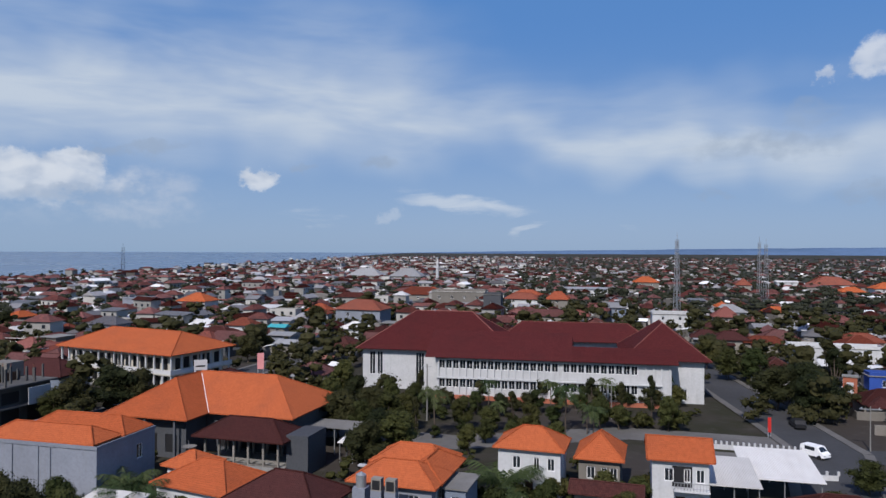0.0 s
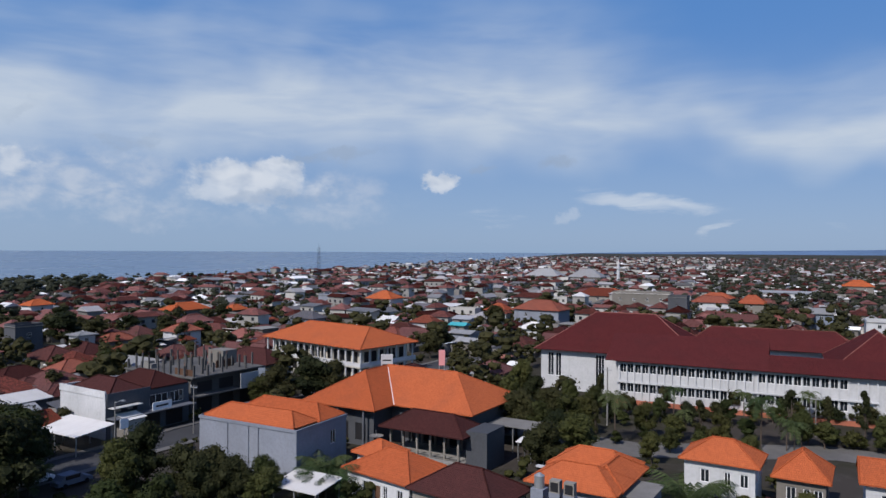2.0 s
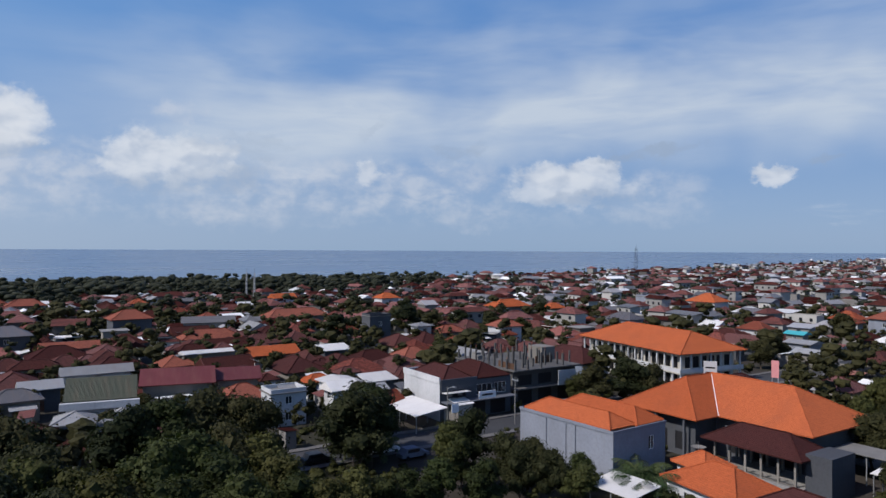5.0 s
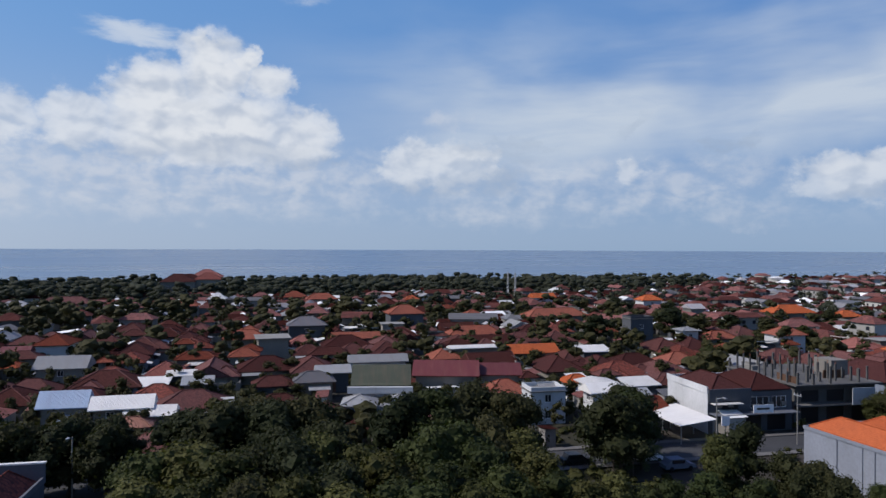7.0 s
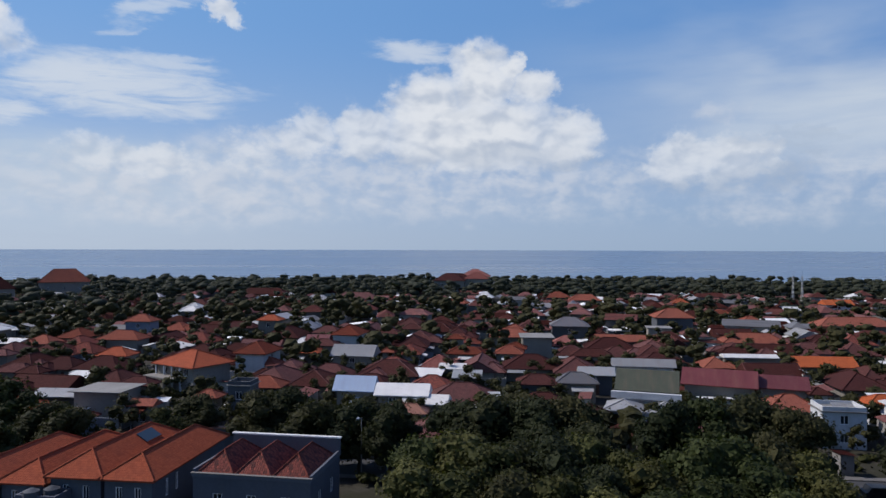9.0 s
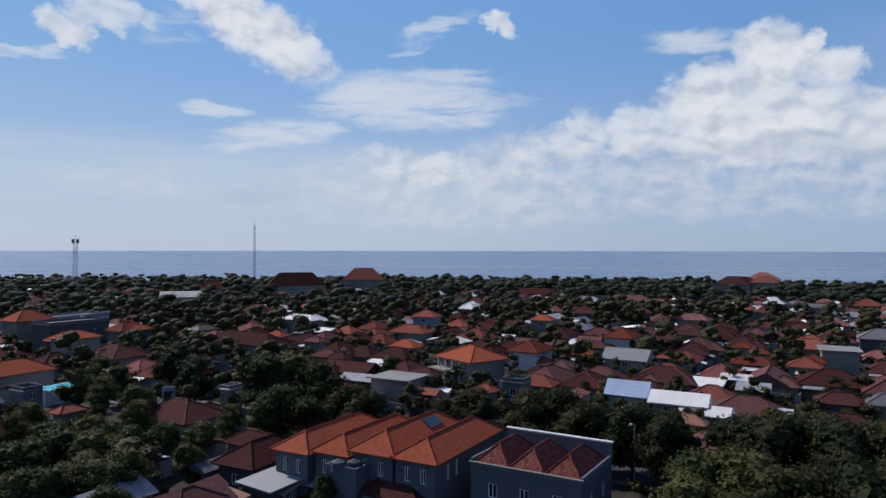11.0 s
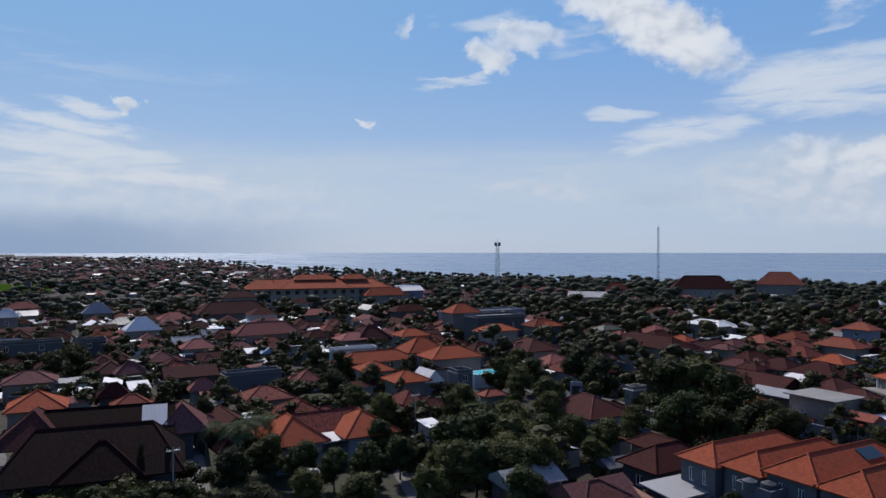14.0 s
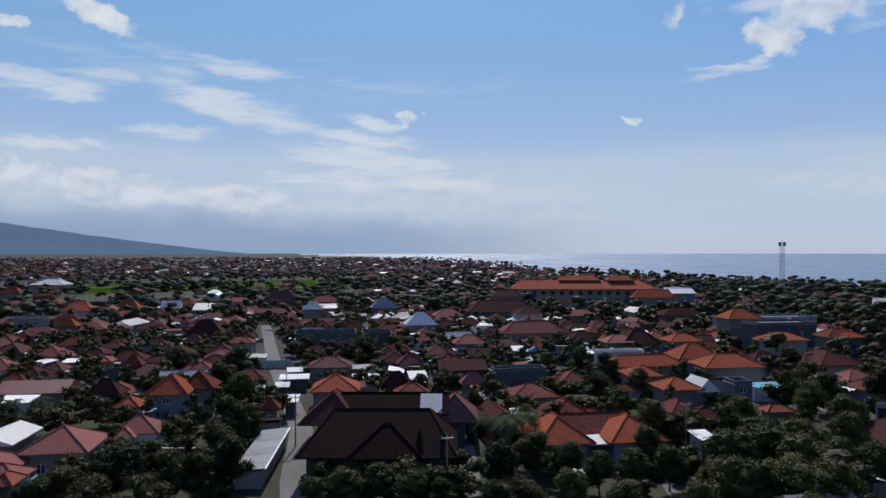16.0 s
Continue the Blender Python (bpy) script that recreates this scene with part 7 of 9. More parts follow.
plot(-76.4, -90.3, 165, 2.4, 2.6, 3, "tile_red", "plaster_cream", "hip", 1.01)
plot(-83.5, -90.1, 165, 4.6, 3.3, 3, "tile_red", "plaster_cream", "hip", 1.17)
plot(-44.6, -88.9, 165, 1.6, 2.6, 3, "tile_red", "plaster_cream", "hip", 1.29)
plot(29.8, -346.8, 165, 13.2, 9.0, 4, "tile_orange", "plaster_white", "hip")
plot(-7.1, -352.4, 165, 8.4, 5.1, 4, "sheet_white", "plaster_white", "gable", 1)
plot(-14.8, -353.9, 165, 7.8, 6.3, 5, "tile_terracotta", "plaster_cream", "hip")
plot(-79.0, -347.3, 165, 12.8, 8.8, 5, "tile_pink", "plaster_cream", "hip")
plot(69.3, -585.5, 165, 23.4, 17.7, 6, "sheet_grey", "plaster_cream", "hip", 4)
plot(-80.1, -28.9, 75, 4.9, 3.1, 3, "tile_red", "plaster_dark", "hip")
plot(-69.6, -45.3, 165, 3.6, 2.2, 3, "tile_red", "plaster_dark", "gable")
plot(-76.6, -33.7, 75, 2.7, 2.2, 2.4, "sheet_grey", "plaster_dark", "shed", 0.5)
plot(-308.7, -63.6, 75, 7.6, 6.8, 4, "sheet_white", "plaster_cream", "hip", 2.4)
plot(-257.4, -25.9, 75, 5.7, 4.6, 4, "sheet_yellow", "plaster_cream", "hip", 1.4)
plot(-124.2, -17.5, 75, 3.9, 3.9, 6.5, "concrete", "plaster_dark", "flat")
plot(-82.1, -44.6, 165, 9.6, 5.5, 3.2, "tile_red", "plaster_dark", "hip", 2.2)
plot(-64.5, -53.1, 165, 6.5, 4.5, 3, "sheet_grey", "plaster_dark", "gable", 1.39)
plot(-65.1, -44.1, 165, 6.9, 5.0, 3, "tile_red", "plaster_cream", "gable", 1.8)
plot(-74.1, -38.8, 165, 5.4, 4.0, 3, "sheet_grey", "plaster_dark", "shed", 0.35)


# ---------------------------------------------------------------- trees one by one
# grove before the street
tree("broad", -95.3, -3.6, 10, 1)
tree("broad", -94.7, 1.6, 10, 1)
tree("broad", -91.8, 5.4, 9.5, 0.9)
tree("broad", -88.6, 14.1, 11, 1)
tree("broad", -86.9, 18.4, 12, 1.05)
tree("broad", -84.0, 22.4, 12, 1)
tree("broad", -84.6, 26.8, 12, 1)
tree("broad", -82.6, 31.2, 5.7, 0.9)
tree("broad", -74.7, 26.6, 11, 0.9)
tree("broad", -80.8, 39.8, 12, 0.9)
tree("round", -80.4, 43.6, 12, 1)
tree("broad", -80.6, 49.4, 12.5, 1)
tree("broad", -77.1, 53.4, 11.5, 1)
tree("broad", -68.1, 44.4, 11, 0.9)
tree("light", -74.8, 8.2, 10, 1.1)
tree("light", -74.1, 11.8, 10.5, 1.2)
tree("round", -69.4, 14.7, 10.5, 1.1)
tree("broad", -71.8, 18.0, 10, 1)
tree("broad", -69.5, 21.4, 11, 1)
tree("round", -68.9, 28.6, 9.4, 0.9)
tree("broad", -63.2, 23.9, 10, 1)
tree("round", -63.7, 28.8, 10, 1)
tree("light", -66.0, 34.8, 11, 1)
tree("light", -66.0, 39.0, 11, 1.1)
tree("round", -60.5, 38.8, 10, 1)
tree("round", -59.2, 32.8, 9.5, 1)
tree("light", -64.8, 46.5, 9.5, 0.9)
tree("round", -58.9, 44.8, 9, 1)
tree("light", -55.9, 38.4, 9, 1)
tree("round", -55.4, 43.9, 8, 1)
tree("round", -53.1, 45.9, 7.5, 1)
tree("light", -52.9, 49.1, 7.5, 1)
tree("round", -73.2, 70.9, 10.5, 1)
tree("light", -58.1, 70.6, 7.5, 0.8)
tree("broad", -57.5, 75.2, 9, 0.75)
tree("round", -53.9, 68.0, 7, 0.8)
tree("broad", -49.9, 71.9, 7.5, 0.9)
tree("broad", -46.4, 71.7, 7.5, 0.9)
tree("round", -46.8, 63.7, 6.5, 1)
tree("round", -51.2, 55.5, 6.5, 1)
tree("light", -50.8, 60.1, 6.5, 1)
tree("round", -51.3, 51.7, 6.5, 1)
tree("light", -69.1, 7.1, 9, 1.2)
tree("round", -66.1, 11.0, 9, 1.2)
tree("broad", -63.3, 14.9, 9.5, 1)
tree("round", -61.8, 19.1, 9.5, 1)
tree("light", -58.4, 23.1, 9, 1.1)
tree("round", -58.1, 27.5, 9, 1.1)
tree("light", -55.0, 29.3, 9, 1.1)
tree("round", -54.6, 33.8, 8.5, 1)
tree("broad", -91.3, 24.6, 11, 1)
tree("broad", -86.6, 21.1, 10.5, 1)
tree("broad", -84.9, 29.2, 11, 1)
tree("broad", -80.3, 31.3, 6.3, 1)
tree("broad", -78.0, 23.1, 10, 1)
tree("light", -72.8, 25.6, 10, 1)
tree("light", -39.8, 73.0, 5, 1.2)
tree("fan", -34.7, 78.0, 5.5, 1)
tree("broad", -43.6, 72.1, 6.5, 0.8)
tree("broad", -46.5, 70.0, 7, 0.8)
tree("palm", -67.6, 62.7, 4.5, 0.7)
tree("palm", -67.0, 65.5, 4.5, 0.7)
tree("tall", -31.6, -84.5, 7.5, 0.42)
tree("tall", -34.6, -84.1, 7, 0.42)
tree("broad", -80.3, 77.1, 9.5, 1.15)
tree("mid", -161.4, 175.0, 11, 1.25)
tree("mid", -152.8, 176.5, 9, 1.2)
tree("mid", -162.3, 142.8, 10, 1.25)
tree("mid", -140.7, 192.1, 9, 1.2)
tree("mid", -187.6, 200.1, 10, 1.2)
tree("mid", -175.7, 171.7, 8, 1.2)
tree("mid2", -132.1, 198.5, 8, 1.1)
tree("mid2", -118.9, 143.0, 7, 1.1)
tree("mid", -158.9, 198.7, 8, 1.3)
tree("mid", -227.3, 211.5, 9, 1.3)
tree("mid", -155.2, 248.8, 8, 1.2)
tree("broad", -69.2, 65.0, 11.5, 1)
# school garden
tree("broad", -2.2, 125.6, 4.3, 0.82)
tree("light", -0.2, 124.4, 2.7, 1.1)
tree("round", 2.9, 125.0, 3.8, 0.85)
tree("light", 6.0, 128.3, 4.5, 0.85)
tree("palm", 8.6, 131, 5.7, 0.9)
tree("broad", 10.5, 127.4, 4.4, 0.97)
tree("round", 13.4, 131.4, 2.7, 1.1)
tree("broad", 15.6, 130.1, 4, 1.05)
tree("round", 17.2, 129.9, 4.6, 1.00)
tree("palm", 19.9, 128.6, 6, 0.9)
tree("light", 21.9, 130.7, 4.3, 0.99)
tree("light", 25.3, 133.2, 3.0, 1.1)
tree("light", 26.8, 133.1, 4.6, 0.81)
tree("light", 29.0, 133.1, 4.2, 1.03)
tree("palm", 31.1, 132.6, 5.7, 0.9)
tree("round", 34.2, 136.3, 4.6, 1.09)
tree("broad", 36.2, 135.6, 2.8, 1.1)
tree("broad", 39.4, 135.6, 4.3, 0.98)
tree("broad", 40.8, 134.5, 4, 1.02)
tree("palm", 43.3, 136.9, 5.8, 0.9)
tree("light", 45.4, 135.7, 4.3, 0.99)
tree("round", -1.2, 112.3, 2.2, 1.1)
tree("round", 3.0, 115.8, 2.4, 0.92)
tree("palm", 9.2, 117.9, 4.6, 0.9)
tree("round", 12.1, 117.6, 2.6, 1.14)
tree("light", 15.6, 115.5, 2.2, 1.1)
tree("light", 18.8, 119.5, 3.8, 1.09)
tree("palm", 23.8, 115.2, 4.7, 0.9)
tree("light", 27.8, 119.8, 4, 0.91)
tree("shrub", 31.3, 121.6, 2.8, 0.98)
tree("shrub", 33.3, 119.5, 3.1, 0.94)
tree("round", 34.8, 118.8, 2.4, 1.1)
tree("light", 38.4, 121.2, 3.5, 0.95)
tree("shrub", 39.8, 118.8, 4.4, 1.03)
tree("broad", -16.4, 136.8, 6, 1.00)
tree("broad", -12.5, 123.7, 6.5, 1.00)
tree("round", -8.9, 114.7, 7, 1.00)
tree("round", -6.2, 117.1, 6.5, 1.00)
tree("broad", -10.0, 107.7, 6, 1.00)
tree("round", -5.0, 131.9, 5.5, 1.00)
tree("palm", -49.0, -88.6, 7, 1.00)
tree("palm", -52.9, -90.5, 6, 1.00)
tree("palm", -46.0, -88.4, 6.5, 1.00)
tree("fan", -74.0, 66.9, 5, 0.80)
tree("fan", -70.9, 66.7, 4.5, 0.80)
tree("fan", -69.8, 69.8, 5, 0.80)
tree("light", -19.4, 138.9, 8.6, 0.8)
tree("light", -19.9, 124.8, 7.7, 0.8)
tree("round", -12.7, 109.8, 6.9, 0.8)
tree("light", -9.6, 127.7, 6.9, 0.7)
tree("light", -6.4, 101.8, 6.9, 1.2)
tree("broad", -10.3, 96.6, 7, 1)
tree("tall", -4.1, 133.4, 7.7, 0.7)
tree("palm", -1.2, 112.6, 7.6, 0.9)
tree("tall", -4.3, 112.3, 6.9, 0.6)
tree("round", 3.5, 117.3, 6, 0.8)
tree("light", 7.7, 116.5, 4.3, 1.1)
tree("tall", 11.6, 117.4, 6.9, 0.8)
tree("round", 13.9, 113.0, 6, 0.8)
tree("palm", 20.3, 115.8, 7.6, 0.9)
tree("tall", 26.0, 123.1, 8.2, 0.9)
tree("light", 26.5, 117.8, 6, 0.8)
tree("light", 29.7, 117.9, 4.3, 1.1)
tree("tall", 31.2, 122.0, 7.7, 0.6)
tree("tall", 36.7, 123.5, 8.6, 0.6)
tree("light", 37.7, 117.1, 6, 0.8)
tree("palm", 23.2, 107.8, 5.9, 0.9)
tree("light", 17.4, 106.6, 4.3, 1)
tree("light", 11, 111.4, 3.1, 1.1)
tree("round", 6.8, 109.6, 3.9, 1)
tree("light", 3.8, 102.9, 4.7, 0.9)
tree("round", 67.0, 163.9, 8, 1)
tree("light", 71.7, 161.2, 8, 1.1)
tree("broad", 63.6, 133.3, 9, 1.1)
tree("broad", 68.7, 133.7, 9.5, 1.2)
tree("tall", 81.7, 149.2, 12, 1.1)
tree("tall", 79.8, 143.1, 11, 1)
tree("broad", 67.5, 127.0, 8.5, 1.1)
tree("round", 52.9, 86.6, 4.5, 1.3)
tree("round", 67.6, 179.7, 8, 1)
tree("broad", 91.3, 232.6, 9, 1)
tree("fan", 7.2, 84.5, 6, 1.2)
tree("fan", -36.5, 82.1, 5.5, 0.9)
tree("light", -42.4, 77.1, 5, 1)
tree("broad", -65.0, 123.5, 8, 1)
tree("broad", -60.6, 129.9, 9, 1.2)
tree("broad", -57.1, 132.7, 8, 1)
tree("round", -66.9, 120.7, 6, 1)
tree("tall", -79.8, 162.1, 8, 0.45)
tree("broad", -53.4, 204.6, 9, 1)
tree("broad", -52.0, 187.6, 8, 0.9)
tree("broad", -49.3, 273.4, 9, 1)
tree("light", 12.1, 80.1, 4, 1)
tree("light", 18.9, 81.7, 4.5, 1)
tree("light", 22.8, 81.2, 4, 1)
tree("round", 20.2, 76.4, 4, 1)
tree("round", 43.1, 76.7, 4, 1.2)
tree("broad", -16.5, 112.0, 8, 1)
tree("broad", -21.0, 116.9, 6, 1)
# beside and beyond the guest house
tree("broad", -128.1, -89.5, 11, 1)
tree("broad", -117.4, -77.9, 10, 0.9)
tree("round", -110.3, -59.2, 12, 1.2)
tree("light", -113.8, -55.5, 12, 1.2)
tree("round", -110.3, -49.4, 11, 1.1)
tree("light", -94.4, -48.8, 10, 1.1)
tree("tall", -111.8, -64.1, 11, 0.6)
tree("round", -92.7, -43.2, 9, 1)
tree("broad", -103.7, -40.6, 9, 1.1)
tree("broad", -99.6, -36.2, 9, 1)
tree("round", -114.3, -92.1, 8, 1.1)
tree("light", -103.0, -86.1, 8, 1)
tree("light", -92.6, -71.3, 7, 1)
tree("light", -72.5, -66.8, 8, 1.2)
tree("light", -68.1, -68.0, 7.5, 1.1)
tree("light", -72.3, -61.3, 8, 1.2)
tree("light", -68.8, -54.6, 7.5, 1.1)
tree("light", -65.0, -56.6, 7, 1.2)
tree("light", -61.9, -58.6, 7, 1.1)
tree("light", -83.6, -60.1, 6.5, 1.1)
tree("light", -86.4, -56.4, 6, 1.2)
tree("light", -94.9, -56.8, 6.5, 1)
tree("light", -78.4, -52.9, 5.5, 1)
tree("light", -87.3, -86.0, 7, 1)
tree("round", -81.9, -83.9, 6.5, 1)
tree("light", -72.2, -89.1, 7, 1)
tree("light", -63.1, -78.9, 6, 1)
tree("light", -60.8, -63.9, 5.5, 1)
tree("light", -60.9, -50.2, 6, 1.1)
tree("light", -72.1, -31.6, 5, 0.8)
tree("broad", -110.6, -22.5, 8, 1.1)
tree("round", -104.1, -26.0, 7.5, 1)
tree("broad", -106.9, -13.2, 9, 1.1)
tree("broad", -109.3, -8.8, 9, 1.1)
tree("broad", -95.9, 2.1, 10, 1.1)
tree("broad", -95.2, 6.1, 9.5, 0.9)
tree("broad", -365.6, -301.1, 9, 1.3)
tree("broad", -388.3, -357.9, 9, 1.2)
# southern gardens
tree("palm", 21.6, -136.0, 5, 0.9)
tree("palm", 17.6, -133.7, 5.5, 0.9)
tree("palm", 13.7, -132.7, 5, 0.9)
tree("palm", 18.6, -126.9, 4.5, 0.9)
tree("round", 9.6, -89.6, 6, 1.2)
tree("broad", 4.2, -92.6, 7.5, 1.2)
tree("round", 0.6, -94.1, 7, 1.1)
tree("round", -1.8, -90.4, 6.5, 1)
tree("broad", 6.1, -84.9, 6, 1.2)
tree("round", 12.0, -87.0, 5.5, 1.1)
tree("round", 1.2, -82.9, 6, 1.2)
tree("broad", -18.3, -172.1, 8, 1)
tree("broad", -12.8, -151.9, 7.5, 1)
tree("light", -14.7, -133.3, 8, 0.9)
tree("round", -10.4, -113.2, 8, 1)
tree("round", -13.0, -110.4, 7, 0.9)
tree("broad", -7.9, -98.7, 7.5, 1)
tree("broad", -9.1, -92.4, 7, 0.9)
tree("broad", -4.9, -89.7, 6, 0.9)
tree("broad", -4.7, -177.9, 8, 1)
tree("light", -17.1, -80.8, 4, 1.2)
tree("light", -21.0, -81.4, 4.5, 1.3)
tree("light", -25.1, -81.1, 4.5, 1.3)
tree("light", -27.9, -76.9, 4.5, 1.2)
tree("round", -30.7, -75.1, 4, 1.1)
tree("tall", -31.7, -84.9, 5, 0.5)
tree("tall", -29.7, -83.0, 5, 0.5)
tree("palm", -45.0, -91.6, 6, 1)
tree("palm", -46.3, -87.1, 6.5, 1.1)
tree("broad", -40.6, -80.3, 6, 1)
tree("round", -46.9, -81.1, 6.5, 1)
tree("light", -48.7, -76.3, 6, 1)
tree("light", -50.7, -72.4, 5.5, 1)
tree("broad", -38.3, -68.7, 5, 1.2)
tree("light", -44.6, -69.4, 5, 1.1)
tree("light", -54.2, -70.4, 6, 1)
tree("light", -59.5, -70.1, 6, 1)
tree("light", -48.1, -63.6, 5, 1.2)
tree("broad", -35.0, -70.6, 4.5, 1)
tree("light", -66.9, -67.8, 7.5, 1.2)
tree("light", -74.3, -69.9, 8, 1.2)
tree("light", -78.3, -67.2, 8, 1.2)
tree("light", -78.5, -62.0, 7, 1.1)
tree("light", -60.1, -60.1, 7, 1.2)
tree("light", -66.9, -58.9, 7, 1.2)
tree("light", -66.4, -54.1, 6.5, 1.2)
tree("light", -53.5, -58.1, 6, 1)
tree("round", -109.0, -97.2, 8, 1.1)
tree("round", -123.4, -103.7, 8, 1)
tree("light", -99.0, -76.2, 8, 1)
tree("broad", -92.9, -140.8, 8, 0.9)
tree("round", -91.3, -128.4, 8, 0.9)
tree("broad", -89.9, -115.0, 7, 1)
tree("broad", -80.6, -115.3, 7, 1)
tree("light", -74.1, -99.4, 6.5, 1)
tree("broad", -50.8, -176.8, 9, 1)
tree("broad", -46.4, -174.3, 8, 1)
tree("broad", -51.9, -111.3, 6, 0.8)

for t_ob in list(scene.objects):
    if t_ob.name.startswith(("tree", "palm_tree")) and t_ob.parent is None and math.hypot(*t_ob.location[:2]) < 330:
        take(t_ob.location.x, t_ob.location.y, 1.5)

# ---------------------------------------------------------------- vehicles, poles, signs
def car(x, y, ang, paint, label, L=4.3, H=1.5, van=False):
    root = thing("van" if van else "car", label, "van" if van else "car", x, y, ang, z=0.06)
    w, h0 = 0.85, 0.32
    prof = [(-L / 2, 0.35), (-L / 2, 0.85), (-L * 0.42, H * 0.62), (-L * 0.34, H), (L * 0.1, H), (L * 0.26, H * 0.62), (L * 0.47, 0.78), (L / 2, 0.5), (L / 2, 0.35)]
    if van:
        prof = [(-L / 2, 0.35), (-L / 2, H * 0.9), (-L * 0.46, H), (L * 0.22, H), (L * 0.36, H * 0.62), (L * 0.47, H * 0.52), (L / 2, 0.6), (L / 2, 0.35)]
    s = Shape()
    lo = [(u, -w, z) for u, z in prof]
    hi = [(u, w, z) for u, z in prof]
    s.face(lo)
    s.face(hi[::-1])
    for k in range(len(prof)):
        j = (k + 1) % len(prof)
        s.face([lo[j], lo[k], hi[k], hi[j]])
    put("body", s.mesh("body", paint), root)
    for sg in (-1, 1):
        put("side_window", Shape().box(-L * 0.3, sg * w - 0.02, H * 0.64, L * 0.12, sg * w + 0.02, H * 0.93).mesh("side_window", "glass_dark"), root)
        put("headlight", Shape().box(L / 2 - 0.06, sg * 0.6 - 0.15, 0.55, L / 2 + 0.02, sg * 0.6 + 0.15, 0.7).mesh("headlight", "steel"), root)
        for u in (-L * 0.31, L * 0.31):
            put("wheel", Shape().tube((u, sg * (w + 0.02), h0), (u, sg * (w - 0.2), h0), 0.32, n=12).mesh("wheel", "rubber"), root)
    k0 = Vector((L * 0.11, 0, H * 0.97)) if not van else Vector((L * 0.23, 0, H * 0.96))
    k1 = Vector((L * 0.25, 0, H * 0.65)) if not van else Vector((L * 0.355, 0, H * 0.65))
    g = Shape().face([(k1.x + 0.02, -0.7, k1.z), (k1.x + 0.02, 0.7, k1.z), (k0.x + 0.02, 0.62, k0.z), (k0.x + 0.02, -0.62, k0.z)])
    put("windscreen", g.mesh("windscreen", "glass_dark"), root)
    return root


car(54.6, 102.6, -62, "white_paint", "white delivery van driving on the asphalt road", 3.7, 1.75, True)
car(-72.2, 73.4, 75, "white_paint", "white hatchback on the street", 4.0, 1.5)
car(-67.6, 74.3, 75, "plaster_blue", "blue-grey pickup on the street", 4.6, 1.6)
car(-76.1, 63.7, 75, "dark_paint", "dark car parked on the street", 4.3, 1.5)
car(60.8, 120.1, 80, "dark_paint", "dark car parked under trees", 4.3, 1.5)
car(62.3, 137.2, 80, "white_paint", "white car parked by the school", 4.3, 1.5)
car(-51.1, -77.7, 60, "white_paint", "white car parked in a yard", 4.2, 1.5)


def pole(x, y, h, label, arm=1.6, lamp=False, r=0.11):
    root = thing("street_lamp" if lamp else "utility_pole", label, "street lamp" if lamp else "utility pole", x, y, GRID)
    put("shaft", Shape().tube((0, 0, 0), (0, 0, h), r, r * 0.7, 8).mesh("shaft", "concrete"), root)
    if lamp:
        put("bracket", Shape().tube((0, 0, h - 0.2), (arm, 0, h + 0.3), 0.05).mesh("bracket", "steel"), root)
        put("lamp_head", Shape().box(arm - 0.1, -0.15, h + 0.2, arm + 0.6, 0.15, h + 0.38).mesh("lamp_head", "steel"), root)
    else:
        put("crossarm", Shape().box(-arm / 2, -0.06, h - 0.5, arm / 2, 0.06, h - 0.35).mesh("crossarm", "steel"), root)
        for u in (-0.4, 0, 0.4):
            put("insulator", Shape().tube((u * arm, 0, h - 0.35), (u * arm, 0, h - 0.1), 0.06).mesh("insulator", "plaster_white"), root)
    return root


pole(-2.7, 123.9, 10.0, "tall pale concrete pole in the school yard", r=0.16)
pole(30.3, 125.7, 6.5, "concrete pole among garden trees")
pole(64.6, 105.8, 6.8, "concrete pole with a crossarm at the corner", 3.0)
pole(-33.2, -79.1, 7.6, "concrete pole beside the old house")
pole(-73.7, -83.2, 7.5, "concrete pole beside a lane")
pole(-20.2, -108.4, 8.0, "concrete pole along the lane")
pole(-25.5, -147.1, 8.0, "concrete pole along the lane")
for k in range(8):
    q = k / 7
    pole(-92.5 + 24 * q + 1.0, 2 + 98 * q, 8.0, "street lamp on a grey pole along the street", lamp=k % 2 == 0)


def board(x, y, ang, z0, w, h, paint, label, bars=3, bar_paint="dark_paint"):
    root = thing("sign_board", label, "sign", x, y, ang)
    for u in (-w * 0.4, w * 0.4):
        put("post", Shape().tube((u, 0, 0), (u, 0, z0 + h * 0.3), 0.09).mesh("post", "steel"), root)
    panel = put("panel", Shape().box(-w / 2, -0.1, z0, w / 2, 0.1, z0 + h).mesh("panel", paint), root)
    for k in range(bars):
        z = z0 + h * (0.2 + 0.65 * k / max(1, bars))
        put("text_bar", Shape().box(-w * 0.36, -0.125, z, w * (0.36 if k % 2 else 0.2), -0.1, z + h * 0.1).mesh("text_bar", bar_paint), panel)
    return root


board(-107.4, -76.4, 128, 0.8, 2.2, 5.0, "plaster_grey", "tall roadside pylon sign with rows of writing", 6)
board(-42.7, 123.8, 19, 8.0, 2.2, 2.6, "plaster_white", "white sign board raised on posts behind the hall", 2)
board(-34.3, 132.2, 14, 7.6, 1.2, 3.0, "pink_paint", "narrow pink sign tower", 0)
board(53.1, 113.8, -10, 0.8, 0.5, 2.4, "red_paint", "narrow red roadside banner", 0)


